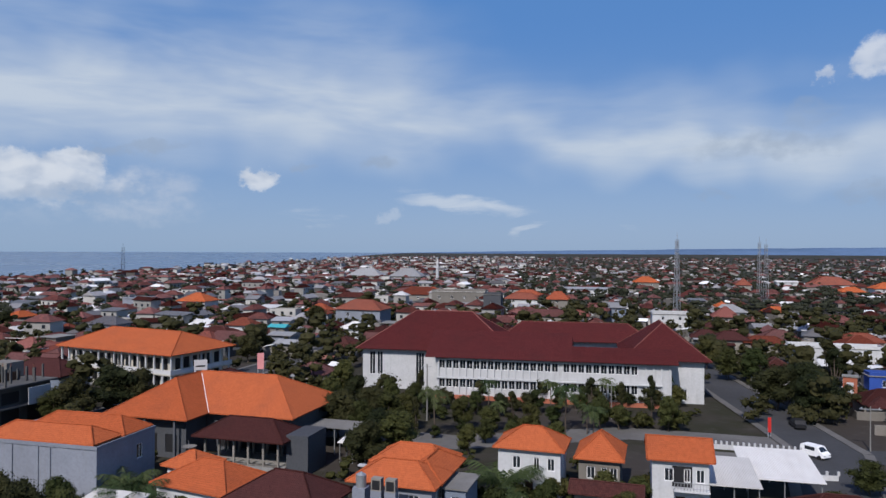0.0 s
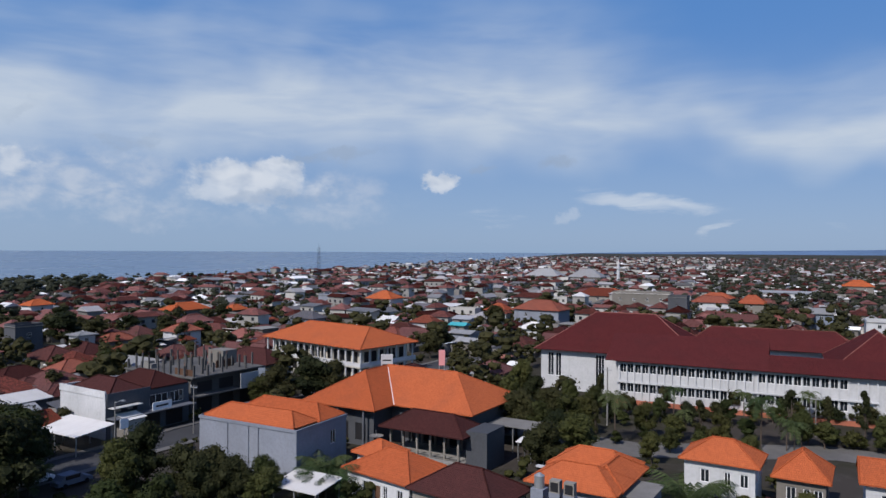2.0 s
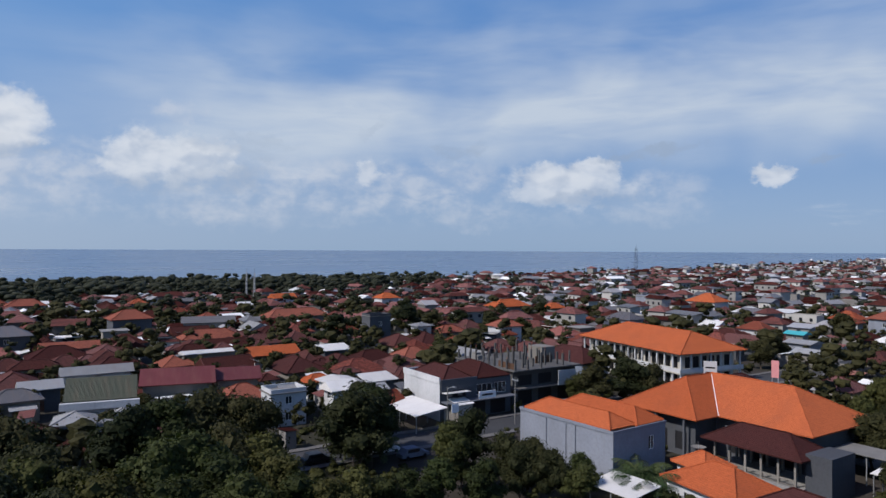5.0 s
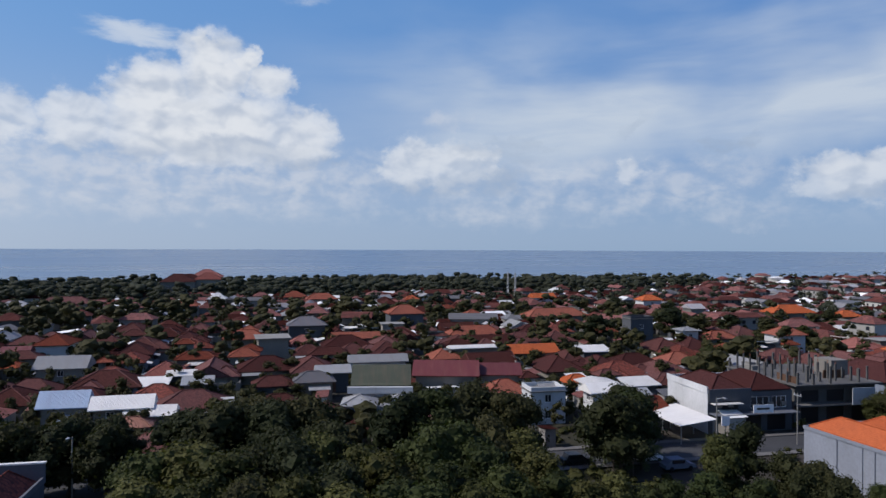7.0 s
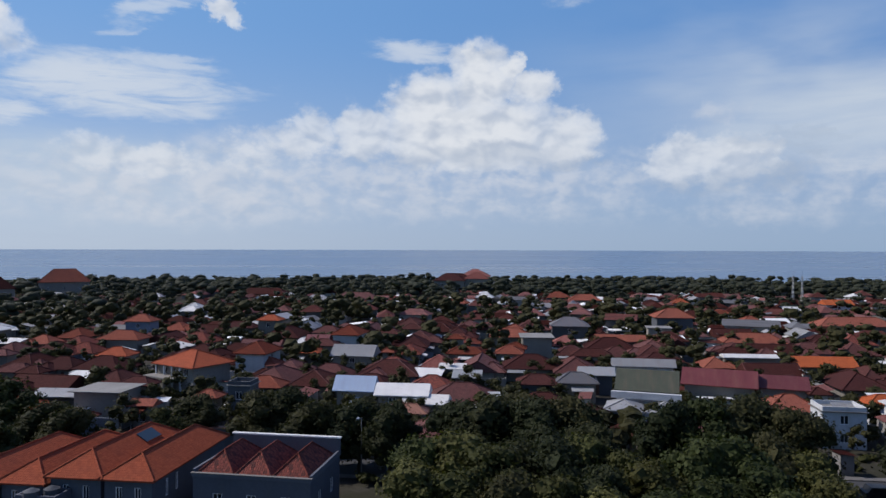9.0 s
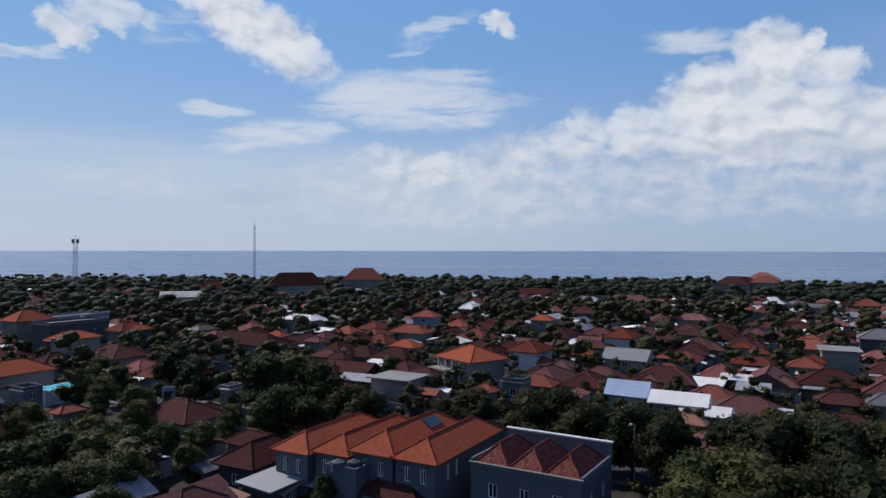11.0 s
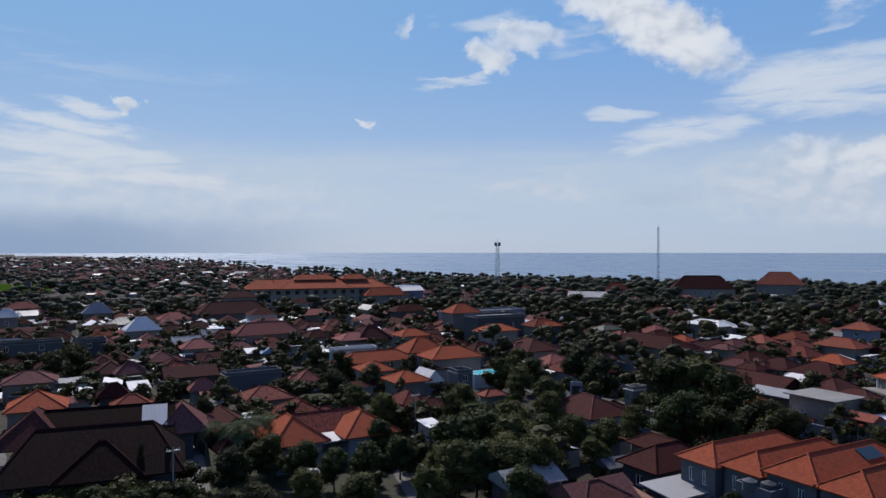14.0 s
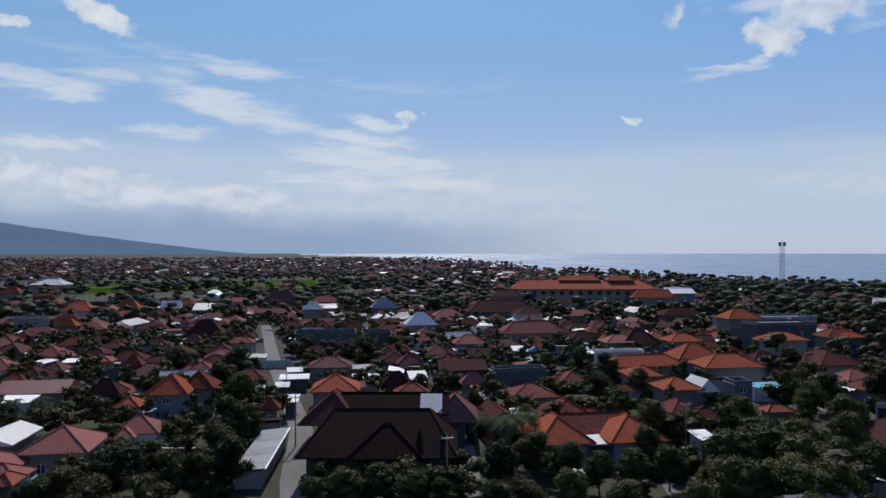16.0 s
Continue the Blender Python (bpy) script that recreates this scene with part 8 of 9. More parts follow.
def gate_pillar():
    root = thing("gate_pillar", "red brick gate pillar with pale lettering bars", "gate", 78.9, 135.7, -30)
    put("pillar", Shape().box(-1.2, -0.6, 0, 1.2, 0.6, 6.0).mesh("pillar", "brick_red"), root)
    put("cap", Shape().box(-1.4, -0.8, 6.0, 1.4, 0.8, 6.3).mesh("cap", "concrete"), root)
    for k, z in enumerate((1.6, 2.9, 4.2)):
        put("letter_bar", Shape().box(-0.6, -0.65, z, 0.6, -0.6, z + 0.8).mesh("letter_bar", "plaster_white"), root)


gate_pillar()


def fence(p, q, n, label):
    p, q = Vector((*p, 0)), Vector((*q, 0))
    root = thing("fence", label, "fence", p.x, p.y, math.degrees(math.atan2((q - p).y, (q - p).x)))
    ln = (q - p).length
    put("base_wall", Shape().box(0, -0.12, 0, ln, 0.12, 0.7).mesh("base_wall", "plaster_white"), root)
    for k in range(n + 1):
        put("post", Shape().box(-0.14, -0.14, 0.7, 0.14, 0.14, 1.25).mesh("post", "plaster_white"), root, pose(ln * k / n, 0, 0))
    return root


fence((36.5, 108.6), (53, 103.6), 22, "low white wall with square posts before the school")
fence((38, 94), (52, 92), 10, "low grey-white wall behind the canopy")


def dish(x, y, z, label):
    root = thing("satellite_dish", label, "satellite dish", x, y, 140)
    put("mast", Shape().tube((0, 0, 0), (0, 0, z), 0.06).mesh("mast", "steel"), root)
    s = Shape()
    for k in range(16):
        a, b = k * 0.3927, (k + 1) * 0.3927
        for r0, r1 in ((0.02, 0.5), (0.5, 0.95)):
            s.face([(r0 * math.cos(a), r0 * math.sin(a), z + 0.25 * r0 * r0), (r1 * math.cos(a), r1 * math.sin(a), z + 0.25 * r1 * r1), (r1 * math.cos(b), r1 * math.sin(b), z + 0.25 * r1 * r1), (r0 * math.cos(b), r0 * math.sin(b), z + 0.25 * r0 * r0)])
    put("bowl", s.mesh("bowl", "plaster_cream"), root)
    put("arm", Shape().tube((0, 0, z), (0.1, 0, z + 0.9), 0.03).mesh("arm", "steel"), root)


dish(-32.2, 89.2, 4.8, "pale satellite dish on a mast")
dish(-14.4, -136.7, 5.5, "pale satellite dish above the roofs")
dish(-5.9, -137.8, 5.5, "pale satellite dish above the roofs")

# ---------------------------------------------------------------- pool
pool = thing("swimming_pool", "raised turquoise pool with pale rim beside the hotel", "pool", -116.9, -106.1, -15)
put("basin", Shape().box(-6, -2.6, 0, 6, 2.6, 2.9).mesh("basin", "plaster_white"), pool)
put("water", Shape().box(-5.6, -2.2, 2.9, 5.6, 2.2, 2.94).mesh("water", "pool_water"), pool)
for u in (-5.8, 5.8):
    put("rim", Shape().box(u - 0.2, -2.6, 2.9, u + 0.2, 2.6, 3.1).mesh("rim", "plaster_white"), pool)
take(-117, -106, 10)
take(-107, -97, 10)
take(-98, -89, 9)

# ---------------------------------------------------------------- the town
town = random.Random(21)
STYLES = [
    ("tile_red", "plaster_cream", 9, 7.4, 2.6, "hip", "house with a weathered red tiled hip roof"),
    ("tile_red", "plaster_grey", 11, 8, 2.7, "hip", "low grey house with a red-brown tiled roof"),
    ("tile_terracotta", "plaster_cream", 8.5, 7, 2.8, "hip", "house with a terracotta tiled hip roof"),
    ("tile_terracotta", "plaster_white", 9, 7, 5.4, "hip", "two-storey house with a terracotta roof"),
    ("tile_clay", "plaster_white", 9, 7, 3.0, "hip", "house with a clay tiled hip roof"),
    ("tile_brown", "plaster_cream", 11, 8, 2.7, "hip", "house with a dark brown tiled roof"),
    ("tile_red", "plaster_cream", 12, 7, 2.6, "gable", "long house with a weathered red gable roof"),
    ("sheet_white", "plaster_dark", 6.5, 4, 2.7, "shed", "shed with a pale metal sheet roof"),
    ("sheet_grey", "plaster_cream", 10, 6.5, 2.9, "gable", "workshop with a grey corrugated gable roof"),
    ("concrete", "plaster_cream", 8, 7, 5.4, "flat", "two-storey concrete house with a flat roof"),
    ("tile_mossy", "plaster_grey", 10, 8, 2.6, "hip", "old house with a mossy brown tiled roof"),
    ("tile_pink", "plaster_white", 9, 8, 2.8, "hip", "house with a faded pink tiled roof"),
]
MADE = {}


def town_house(k, x, y, ang, s=1.0):
    rm, wm, L, D, eave, kind, label = STYLES[k]
    m = pose(x, y, 0, 0, 0, ang) @ Matrix.Diagonal((s, s, 0.4 + 0.6 * s, 1))
    if k not in MADE:
        MADE[k] = house(x, y, ang, L, D, eave, rm, wm, kind=kind, label=label, name=kind_name(eave, rm, kind), detail=False, group="houses of the town", rise=1.0 if kind == "shed" else None)
        return MADE[k]
    ob = copy_thing(MADE[k], m)
    ob.matrix_basis = m
    return ob


def grid_point(i, j, du, dv):
    u, v = i * du, j * dv
    c, s = math.cos(radians(GRID)), math.sin(radians(GRID))
    return u * c - v * s, u * s + v * c


n_houses = 0
EXTRA = []
cells = [(i, j) for i in range(-45, 46) for j in range(-45, 46)]
cells.sort(key=lambda q: math.hypot(*grid_point(*q, 11.5, 10.5)))
for i, j in cells:
    x, y = grid_point(i, j, 11.5, 10.5)
    x, y = x + town.uniform(-1.8, 1.8), y + town.uniform(-1.8, 1.8)
    r, yaw = math.hypot(x, y), yaw_of(x, y)
    if r < 92 or r > 330 or not -42 < yaw < 198 or r > coast(yaw) - 60:
        continue
    if yaw < 36 and r < 128 or yaw < 62 and r < 118:
        continue
    if yaw > 133 and r < 270:
        if free(x, y, 3.4) and town.random() < 0.6:
            town_house(town.choices(range(12), (6, 4, 2, 0, 0, 6, 3, 1, 1, 0, 5, 3))[0], x, y, GRID + town.choice((0, 90, 180, 270)) + town.uniform(-4, 4), town.uniform(0.6, 0.85))
            take(x, y, 3.2)
        for _ in range(3):
            u, v = x + town.uniform(-6, 6), y + town.uniform(-5, 5)
            if free(u, v, 1.0):
                GARDEN.append((u, v, town.uniform(3, 6.5), town.uniform(1.8, 3.6)))
        continue
    green = 0.36 + 0.25 * noise.noise(Vector((x * 0.018, y * 0.018, 5))) + (0.28 if yaw < -8 else 0) + (0.06 if 112 < yaw < 140 else 0)
    grove = 108 < yaw < 150 and r > 215 or 80 < yaw < 112 and r > 270
    green += 0.3 if grove else 0
    if town.random() < green:
        if free(x, y, 2.5):
            GARDEN.append((x, y, town.uniform(7.5, 11.5), town.uniform(4.8, 7.2)) if grove or town.random() < 0.4 else (x, y, town.uniform(5, 9.5), town.uniform(2.8, 4.8)))
            if town.random() < 0.6:
                GARDEN.append((x + town.uniform(3, 6), y + town.uniform(-6, 6), town.uniform(4, 7.5), town.uniform(2.2, 3.6)))
        continue
    if free(x, y, 4.2) and n_houses >= 215:
        EXTRA.append((yaw, r))
    elif free(x, y, 4.2):
        k = town.choices(range(12), (8, 6, 2.2, 0.8, 0.5, 6, 4, 3.0, 1.6, 0.7, 4, 1.2) if yaw < 118 else (5, 5, 3, 0.8, 0.5, 5, 4, 3, 1.5, 0.7, 4, 5))[0]
        town_house(k, x, y, GRID + town.choice((0, 90, 180, 270)) + town.uniform(-4, 4), town.uniform(0.8, 1.12))
        n_houses += 1
    if town.random() < 0.9:
        a = town.uniform(0, 6.28)
        GARDEN.append((x + 6.5 * math.cos(a), y + 6.5 * math.sin(a), town.uniform(3.5, 7), town.uniform(2.0, 3.6)))

for k, (x, y, h) in enumerate(((5.5, 81.0, 3.2), (9.0, 82.6, 3.0), (13.5, 83.8, 3.4), (16.0, 81.8, 2.6), (22.0, 83.0, 3.0), (24.5, 85.5, 3.2), (3.0, 83.6, 3.0), (27.5, 84.0, 3.0), (-20.5, 72.5, 3.0), (-31.0, 78.0, 3.0),
                               (-19.5, -86.5, 4.0), (-23.0, -85.5, 4.4), (-26.5, -82.5, 4.2), (-29.5, -81.0, 4.8), (-32.5, -79.5, 4.4), (-35.0, -78.0, 4.0), (-22.0, -82.5, 3.4), (-37.5, -84.5, 4.6))):
    tree("shrub", x, y, h, 1.1)

# ---------------------------------------------------------------- small awnings and sheds in the yards
AWNING = {}


def awning(mat, label, x, y, ang, sx, sy, z):
    m = pose(x, y, z, 0, 0, ang) @ Matrix.Diagonal((sx, sy, 1, 1))
    if mat not in AWNING:
        ob = AWNING[mat] = thing("awning", label, "awning", x, y, ang, group="awnings in the yards")
        g = Shape()
        top = [(-1, -1, 0), (1, -1, 0), (1, 1, 0.5), (-1, 1, 0.5)]
        low = [(a, b, c - 0.06) for a, b, c in top]
        g.slope(top)
        g.face(low[::-1])
        for k in range(4):
            g.face([low[k], low[(k + 1) % 4], top[(k + 1) % 4], top[k]])
        put("roof_sheet", g.mesh("roof_sheet", mat), ob)
        put("back_wall", Shape().box(-0.95, 0.85, -3.2, 0.95, 0.93, 0.35).mesh("back_wall", "plaster_dark"), ob)
        for u in (-0.93, 0.93):
            put("post", Shape().box(-0.05, -0.05, -3.2, 0.05, 0.05, -0.05).mesh("post", "timber"), ob, pose(u, -0.93, 0))
    else:
        ob = copy_thing(AWNING[mat], m)
    ob.matrix_basis = m
    return ob


yards = random.Random(77)
made = 0
while made < 130:
    yaw, r = yards.uniform(-36, 194), math.sqrt(yards.uniform(105 ** 2, 300 ** 2))
    x, y = polar(yaw, r)[:2]
    if (yaw < 34 and r < 150) or road_gap(x, y) < 6 or not all((x - a) ** 2 + (y - b) ** 2 > (c * 0.95 + 1) ** 2 for a, b, c in TAKEN) or r > coast(yaw) - 60:
        continue
    mat, label = yards.choices((("sheet_white", "small white sheet awning in a yard"), ("sheet_grey", "small grey corrugated awning in a yard"), ("sheet_rust", "small rusty sheet awning in a yard"),
                                ("sheet_dark", "small dark sheet awning in a yard")), (5, 3, 3, 2))[0]
    awning(mat, label, x, y, GRID + yards.choice((0, 90, 180, 270)) + yards.uniform(-8, 8), yards.uniform(1.2, 2.8), yards.uniform(0.9, 1.7), yards.uniform(2.4, 3.0))
    made += 1

# ---------------------------------------------------------------- lean-tos, low walls and tanks crowding the yards


def yard_clutter():
    sheds = random.Random(303)
    wall, pale, roofs = Shape(), Shape(), {"sheet_pale": Shape(), "sheet_far": Shape(), "tile_far": Shape()}
    made = 0
    while made < 1100:
        yaw, r = sheds.uniform(-36, 194), math.sqrt(sheds.uniform(98 ** 2, 335 ** 2))
        x, y = polar(yaw, r)[:2]
        made += 1
        if (yaw < 36 and r < 160) or (yaw < 50 and r < 112) or road_gap(x, y) < 5 or r > coast(yaw) - 70 or any((x - a) ** 2 + (y - b) ** 2 < (c * 0.85) ** 2 for a, b, c in TAKEN):
            continue
        a = radians(GRID + sheds.choice((0, 90, 180, 270)) + sheds.uniform(-10, 10))
        c, s = math.cos(a), math.sin(a)

        def at(u, v, w):
            return (x + u * c - v * s, y + u * s + v * c, w)
        l, d, e = sheds.uniform(0.9, 2.9), sheds.uniform(0.7, 1.6), sheds.uniform(1.9, 3.3)
        for p, q in (((-l, -d), (l, -d)), ((l, -d), (l, d)), ((l, d), (-l, d)), ((-l, d), (-l, -d))):
            (pale if sheds.random() < 0.3 else wall).face([at(*p, 0), at(*q, 0), at(*q, e), at(*p, e)])
        kind = sheds.choices(("sheet_pale", "sheet_far", "tile_far"), (4, 3, 4))[0]
        l, d, up = l + 0.3, d + 0.3, sheds.uniform(0.2, 0.9)
        roofs[kind].slope([at(-l, -d, e), at(l, -d, e), at(l, d, e + up), at(-l, d, e + up)])
        if sheds.random() < 0.5:
            # a stretch of yard wall beside it
            m = sheds.uniform(3, 8)
            g = pale if sheds.random() < 0.4 else wall
            p, q = at(l, -d - 1, 0), at(l + m, -d - 1, 0)
            n = Vector((-s, c, 0)) * 0.16
            p, q = Vector(p), Vector(q)
            h = Vector((0, 0, sheds.uniform(1.4, 2.2)))
            g.face([p, q, q + h, p + h]).face([q + n, p + n, p + n + h, q + n + h]).face([p + h, q + h, q + n + h, p + n + h])
    ob = thing("yard_sheds", "lean-tos, low walls and sheet roofs crowding the yards", "sheds", 0, 0, kind="stuff")
    parts = [put("walls", wall.mesh("walls", "plaster_far"), ob), put("pale_walls", pale.mesh("pale_walls", "plaster_pale"), ob)]
    parts += [put("roofs", g.mesh("roofs", kind), ob) for kind, g in roofs.items()]
    for o in parts:
        o["kind"] = "stuff"


yard_clutter()

# ---------------------------------------------------------------- far town and far woods
far = random.Random(8)


def far_town():
    walls_s, pale_s, glass_s, roofs = Shape(), Shape(), Shape(), {"tile_far": Shape(), "sheet_far": Shape(), "sheet_pale": Shape()}
    spots = list(EXTRA)
    r = 330.0
    while r < 2600:
        step = 10.2 + max(0, r - 500) * 0.012
        yaw = -36.0
        while yaw < 194:
            yaw += math.degrees(step / r) * far.uniform(0.7, 1.4)
            rr = r + far.uniform(-5, 5)
            if rr > coast(yaw) - 45:
                continue
            dens = 0.62 - 0.3 * noise.noise(Vector((rr * 0.012, yaw * 0.15, 7)))
            if yaw < -6:
                dens = 0.3
            if yaw > 108:
                dens = 0.22 if rr < 700 else 0.3
            if yaw > 148 and rr > 560:
                dens = 0.5
            elif yaw > 80 and rr > 380:
                dens = 0.3
            if coast(yaw) - rr < 170 and yaw > 40:
                dens = 0.07
            if yaw > 156 and 400 < rr < 560:
                dens = 0.06
            if yaw > 164 and 545 < rr < 830:
                dens = 0.04
            if far.random() < dens:
                spots.append((yaw, rr))
        r += step * 1.05

    def block(x, y, z, a, L, D, e, wall, roof_kind, form):
        """One far building: four walls, a roof with eaves, a row of dark windows where they can be told apart."""
        c, s = math.cos(a), math.sin(a)

        def at(u, v, w):
            return (x + u * c - v * s, y + u * s + v * c, z + w)
        l, d = L / 2, D / 2
        top = e + (0.7 if form == "flat" else 0.0)
        for p, q in (((-l, -d), (l, -d)), ((l, -d), (l, d)), ((l, d), (-l, d)), ((-l, d), (-l, -d))):
            wall.face([at(*p, -0.5), at(*q, -0.5), at(*q, top), at(*p, top)])
        if math.hypot(x, y) < 620 and yaw_of(x, y) < 70:
            for row in range(1 if e < 4.5 else 2):
                z0 = 0.9 + row * e / 2
                for sg, half_w, out in ((-1, l, d), (1, l, d)):
                    m = max(1, int(half_w * 2 // 3.2))
                    for i in range(m):
                        u = -half_w + (i + 0.5) * 2 * half_w / m
                        f = [at(u - 0.6, sg * (out + 0.05), z0), at(u + 0.6, sg * (out + 0.05), z0), at(u + 0.6, sg * (out + 0.05), z0 + 1.2), at(u - 0.6, sg * (out + 0.05), z0 + 1.2)]
                        glass_s.face(f if sg < 0 else f[::-1])
        g = roofs[roof_kind]
        l, d = (l + 0.6, d + 0.6) if form != "flat" else (l - 0.15, d - 0.15)
        k = [at(-l, -d, e), at(l, -d, e), at(l, d, e), at(-l, d, e)]
        n0 = len(g.v)
        if form == "flat":
            g.v += k
            polys = ((0, 1, 2, 3),)
        elif form == "shed":
            g.v += [k[0], k[1], at(l, d, e + 0.9), at(-l, d, e + 0.9)]
            polys = ((0, 1, 2, 3),)
        else:
            hs = d if form == "hip" else 0.0
            h = e + d * (0.58 if form == "hip" else 0.45)
            g.v += k + [at(-l + hs, 0, h), at(l - hs, 0, h)]
            polys = ((0, 1, 5, 4), (2, 3, 4, 5), (1, 2, 5), (3, 0, 4))
        for f in polys:
            g.f.append(tuple(n0 + v for v in f))
            g.uv += [(far.random() * 3, far.random() * 3) for _ in f]

    for yaw, rr in spots:
        x, y, z = polar(yaw, rr, lift(rr) + 0.5)
        a = radians(GRID + far.choice((0, 90)) + far.uniform(-14, 14))
        L, D = far.uniform(5.5, 12) * far.choice((1, 1, 1, 1.4)), far.uniform(4.2, 7.2)
        north = -8 < yaw < 38 and far.random() < 0.3
        e = far.choice((2.2, 2.4, 2.5, 2.7, 2.8, 4.6) if not north else (2.8, 3.2, 5.2, 5.8, 6.6)) * far.uniform(0.9, 1.1)
        metal = far.random() < (0.25 if yaw < -8 else 0.36 if yaw < 36 else 0.24 if yaw < 108 else 0.14)
        kind = far.choice(("sheet_far", "sheet_far", "sheet_far", "sheet_pale")) if metal else "tile_far"
        form = far.choice(("gable", "gable", "shed", "flat", "hip")) if metal else far.choice(("hip", "hip", "hip", "gable"))
        wall = pale_s if north or far.random() < 0.12 else walls_s
        block(x, y, z, a, L, D, e, wall, kind, form)
        if rr < 900 and far.random() < 0.75:
            # a lower wing, shed or lean-to at its side
            b = far.uniform(0, 6.283)
            q = (L + D) * 0.3 + 1.0
            pale = far.random() < 0.34
            block(x + q * math.cos(b), y + q * math.sin(b), z, a + far.choice((0, 1.5708)), far.uniform(2.2, 6), far.uniform(1.8, 3.4), far.uniform(1.8, 3.0),
                  pale_s if far.random() < 0.25 else walls_s, "sheet_pale" if pale else far.choice(("sheet_far", "tile_far", "tile_far")), far.choice(("shed", "gable", "hip")))
    ob = thing("far_houses", "distant rows of red roofs and pale walls towards the shore", "houses", 0, 0, kind="stuff")
    put("walls", walls_s.mesh("walls", "plaster_far"), ob)
    put("pale_walls", pale_s.mesh("pale_walls", "plaster_pale"), ob)
    put("windows", glass_s.mesh("windows", "glass_dark"), ob)
    put("tiled_roofs", roofs["tile_far"].mesh("tiled_roofs", "tile_far"), ob)
    put("metal_roofs", roofs["sheet_far"].mesh("metal_roofs", "sheet_far"), ob)
    put("white_roofs", roofs["sheet_pale"].mesh("white_roofs", "sheet_pale"), ob)
    for o in ob.children:
        o["kind"] = "stuff"
    return len(spots)


far_town()


def paddies():
    """Green fields with low banks between them, beyond the southern quarter."""
    rng = random.Random(8)
    s, bank = Shape(), Shape()
    for i in range(9):
        for j in range(7):
            a0, a1 = 165.4 + i * 2.4, 165.4 + (i + 1) * 2.4 - 0.12
            r0, r1 = 552 + j * 26, 552 + (j + 1) * 26 - 1.4
            if rng.random() < 0.08:
                continue
            z = 0.65 + rng.uniform(0, 0.15)
            s.face([polar(a0, r0, z), polar(a1, r0, z), polar(a1, r1, z), polar(a0, r1, z)][::-1])
            z += 0.1
            bank.face([polar(a0, r1 - 0.2, z), polar(a0, r1 + 1.2, z), polar(a1, r1 + 1.2, z), polar(a1, r1 - 0.2, z)])
            bank.face([polar(a0, r1 - 0.2, 0.0), polar(a0, r1 - 0.2, z), polar(a1, r1 - 0.2, z), polar(a1, r1 - 0.2, 0.0)])
    ob = thing("field", "flat green paddy fields with low earth banks", "field", 0, 0, kind="structure")
    put("crop", s.mesh("crop", "paddy"), ob)
    put("bank", bank.mesh("bank", "paddy"), ob)


paddies()
LARGE = [(yaw_of(a, b), math.hypot(a, b), c) for a, b, c in TAKEN if c > 4.5 and math.hypot(a, b) > 300]


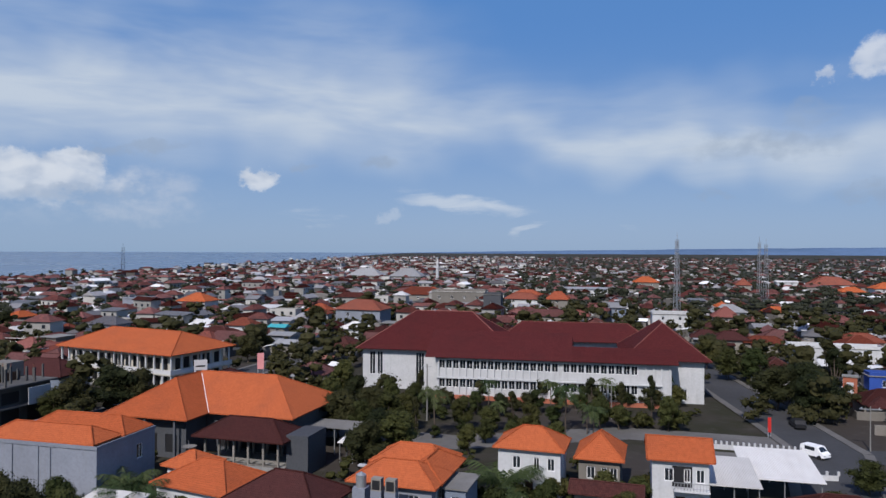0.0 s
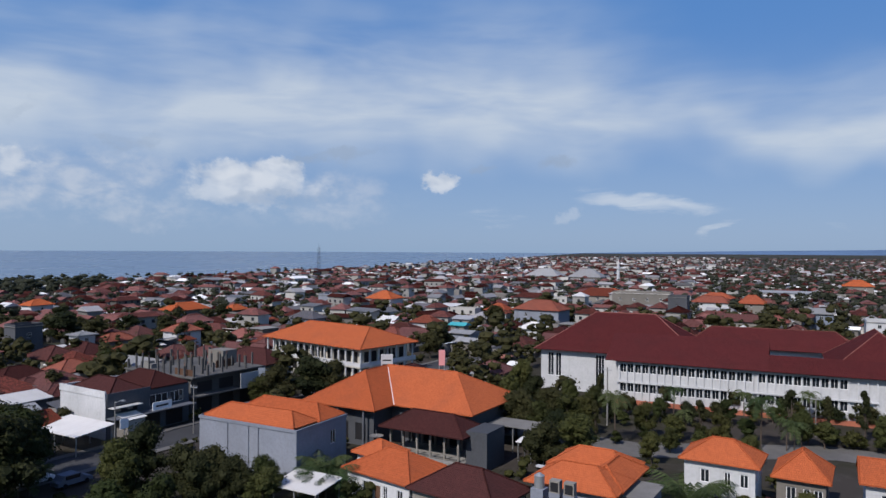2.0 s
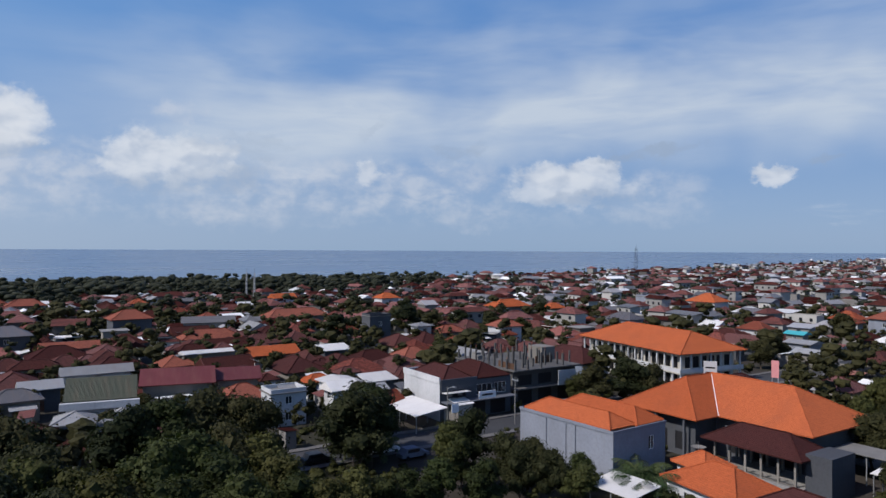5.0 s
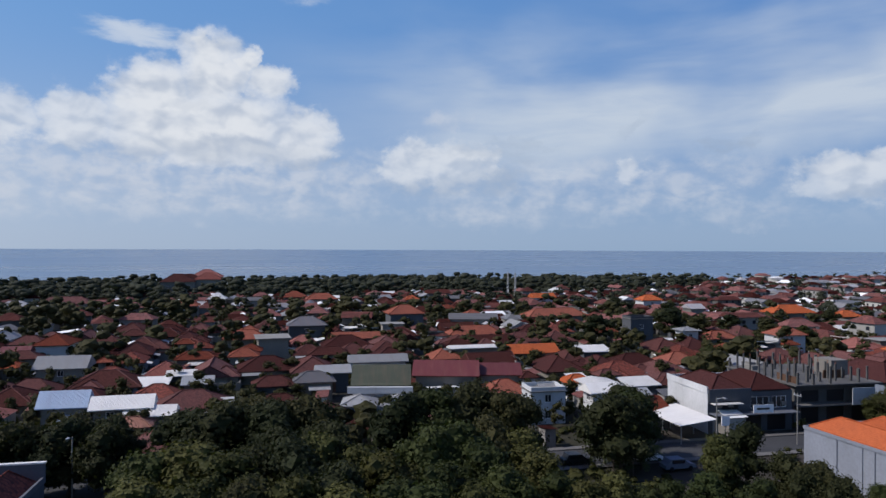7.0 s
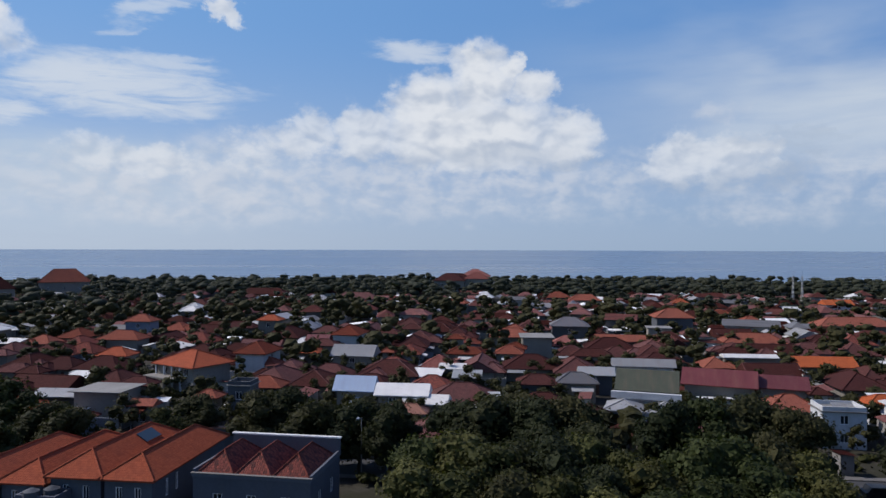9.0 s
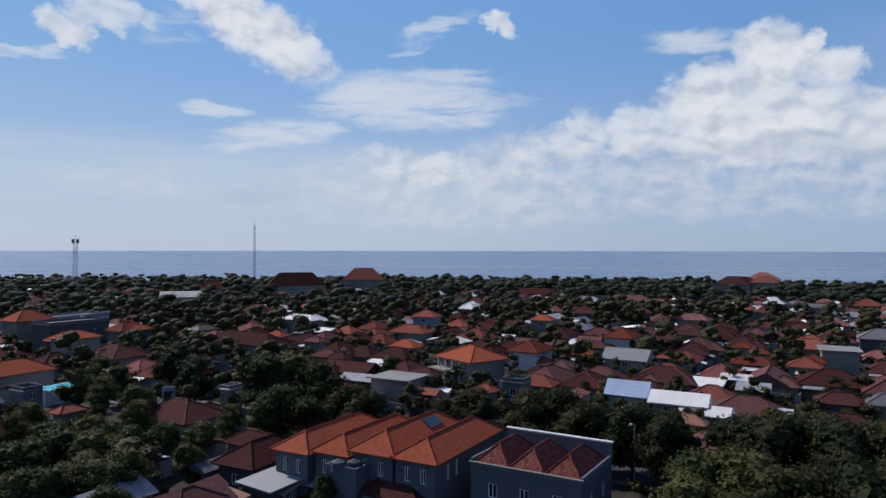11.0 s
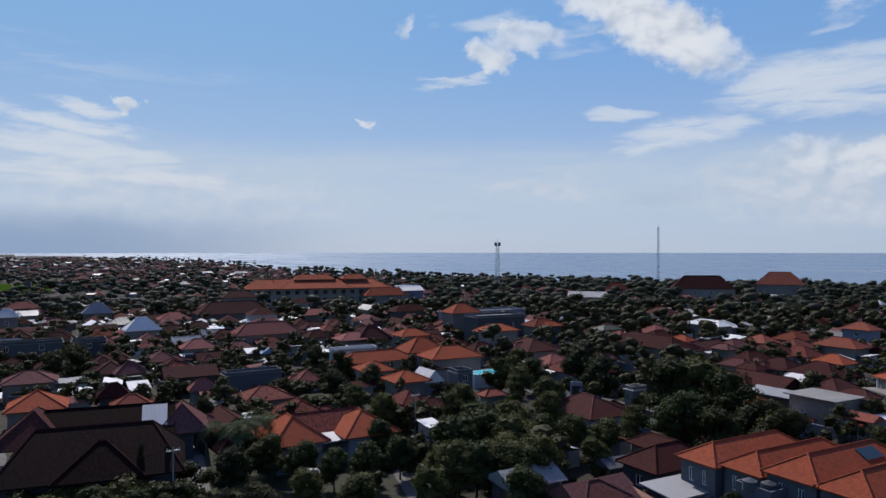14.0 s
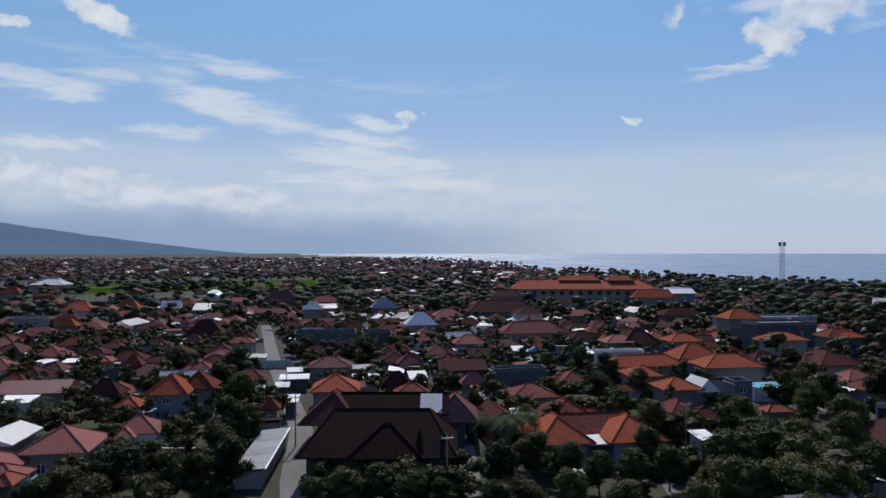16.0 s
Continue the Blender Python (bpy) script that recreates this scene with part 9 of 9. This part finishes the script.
def far_woods():
    rng = np.random.default_rng(4)
    vs, fs, total = [], [], 0
    r = 320.0
    while r < 2600:
        step = 9.5 + max(0, r - 450) * 0.016
        yaw = -36.0
        while yaw < 194:
            yaw += math.degrees(step / r) * far.uniform(0.7, 1.4)
            rr = r + far.uniform(-5, 5)
            c = coast(yaw)
            if rr > c - 14:
                continue
            dens = 0.40 + 0.45 * noise.noise(Vector((rr * 0.008, yaw * 0.12, 2)))
            if yaw < -6:
                dens = 0.62
            if yaw > 108:
                dens = 0.8 if rr < 1100 else 0.6
            if yaw > 148 and rr > 560:
                dens = 0.36
            elif yaw > 80 and rr > 380:
                dens = 0.6
            if 400 < rr < 560 and yaw > 156:
                dens = 0.22
            if c - rr < 160 and yaw > 40:
                dens = 0.95
            if yaw > 164 and 545 < rr < 830:
                dens = 0.9 if rr > 735 else 0.5 if rr < 590 else 0.2
            if far.random() > dens:
                continue
            x, y, z = polar(yaw, rr, lift(rr) + 0.4)
            if any(abs(yaw - a) * 0.01745 * b < c and -45 < rr - b < c for a, b, c in LARGE):
                continue
            belt = c - rr < 160 and yaw > 40
            h, w = (far.uniform(7.0, 10.5), far.uniform(5.0, 8.5)) if belt or (yaw > 108 and far.random() < 0.5) else (far.uniform(5, 9), far.uniform(2.8, 5))
            cs, rs = crown_shape(rng, w, h, 0.6, (6 if w > 5 else 4) if rr < 600 else 3)
            rs = rs * 1.4
            v, f = leaf_cloud(rng, cs, rs, 95 if rr < 620 else 20, 0.46 if rr < 620 else 0.8, flat=0.5, fine=0)
            vs.append(v + np.array([x, y, z]))
            fs += [tuple(q + total for q in t) for t in f]
            total += len(v)
        r += step * 1.1
    near_v, near_f, n = [], [], 0
    for x, y, h, w in GARDEN:
        cs, rs = crown_shape(rng, w, h, 0.8, 9)
        near = math.hypot(x, y) < 170
        v, f = leaf_cloud(rng, cs, rs, 230 if near else 80, 0.24 if near else 0.36, fine=1 if near else 0)
        near_v.append(v + np.array([x, y, 0.0]))
        near_f += [tuple(q + n for q in t) for t in f]
        n += len(v)
    ob = put("garden_trees", mesh_of("garden_trees", np.concatenate(near_v).tolist(), near_f, "leaf_deep"))
    tagged(ob, "green garden trees filling the gaps between the houses", "trees", kind="stuff")
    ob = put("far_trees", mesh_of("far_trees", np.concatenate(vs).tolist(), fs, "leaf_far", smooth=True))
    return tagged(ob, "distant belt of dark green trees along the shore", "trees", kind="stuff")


far_woods()


def undergrowth():
    """Low bushes on the open ground near the camera."""
    rng = np.random.default_rng(31)
    pick = random.Random(31)
    vs, fs, n = [], [], 0
    for k in range(1500):
        yaw, r = pick.uniform(-40, 196), math.sqrt(pick.uniform(42 ** 2, 175 ** 2))
        x, y, z = polar(yaw, r)
        if road_gap(x, y) < 5.5 or any((x - a) ** 2 + (y - b) ** 2 < (c * 0.85) ** 2 for a, b, c in TAKEN if c > 3):
            continue
        if noise.noise(Vector((x * 0.05, y * 0.05, 9))) < -0.15:
            continue
        h, w = pick.uniform(0.8, 2.6), pick.uniform(1.0, 2.4)
        cs, rs = crown_shape(rng, w, h, 0.1, 4)
        v, f = leaf_cloud(rng, cs, rs, 70, 0.18, fine=0)
        vs.append(v + np.array([x, y, 0.0]))
        fs += [tuple(q + n for q in t) for t in f]
        n += len(v)
    ob = put("undergrowth", mesh_of("undergrowth", np.concatenate(vs).tolist(), fs, "leaf_mid"))
    tagged(ob, "low green bushes and weeds on open ground", "bushes", kind="stuff")


undergrowth()
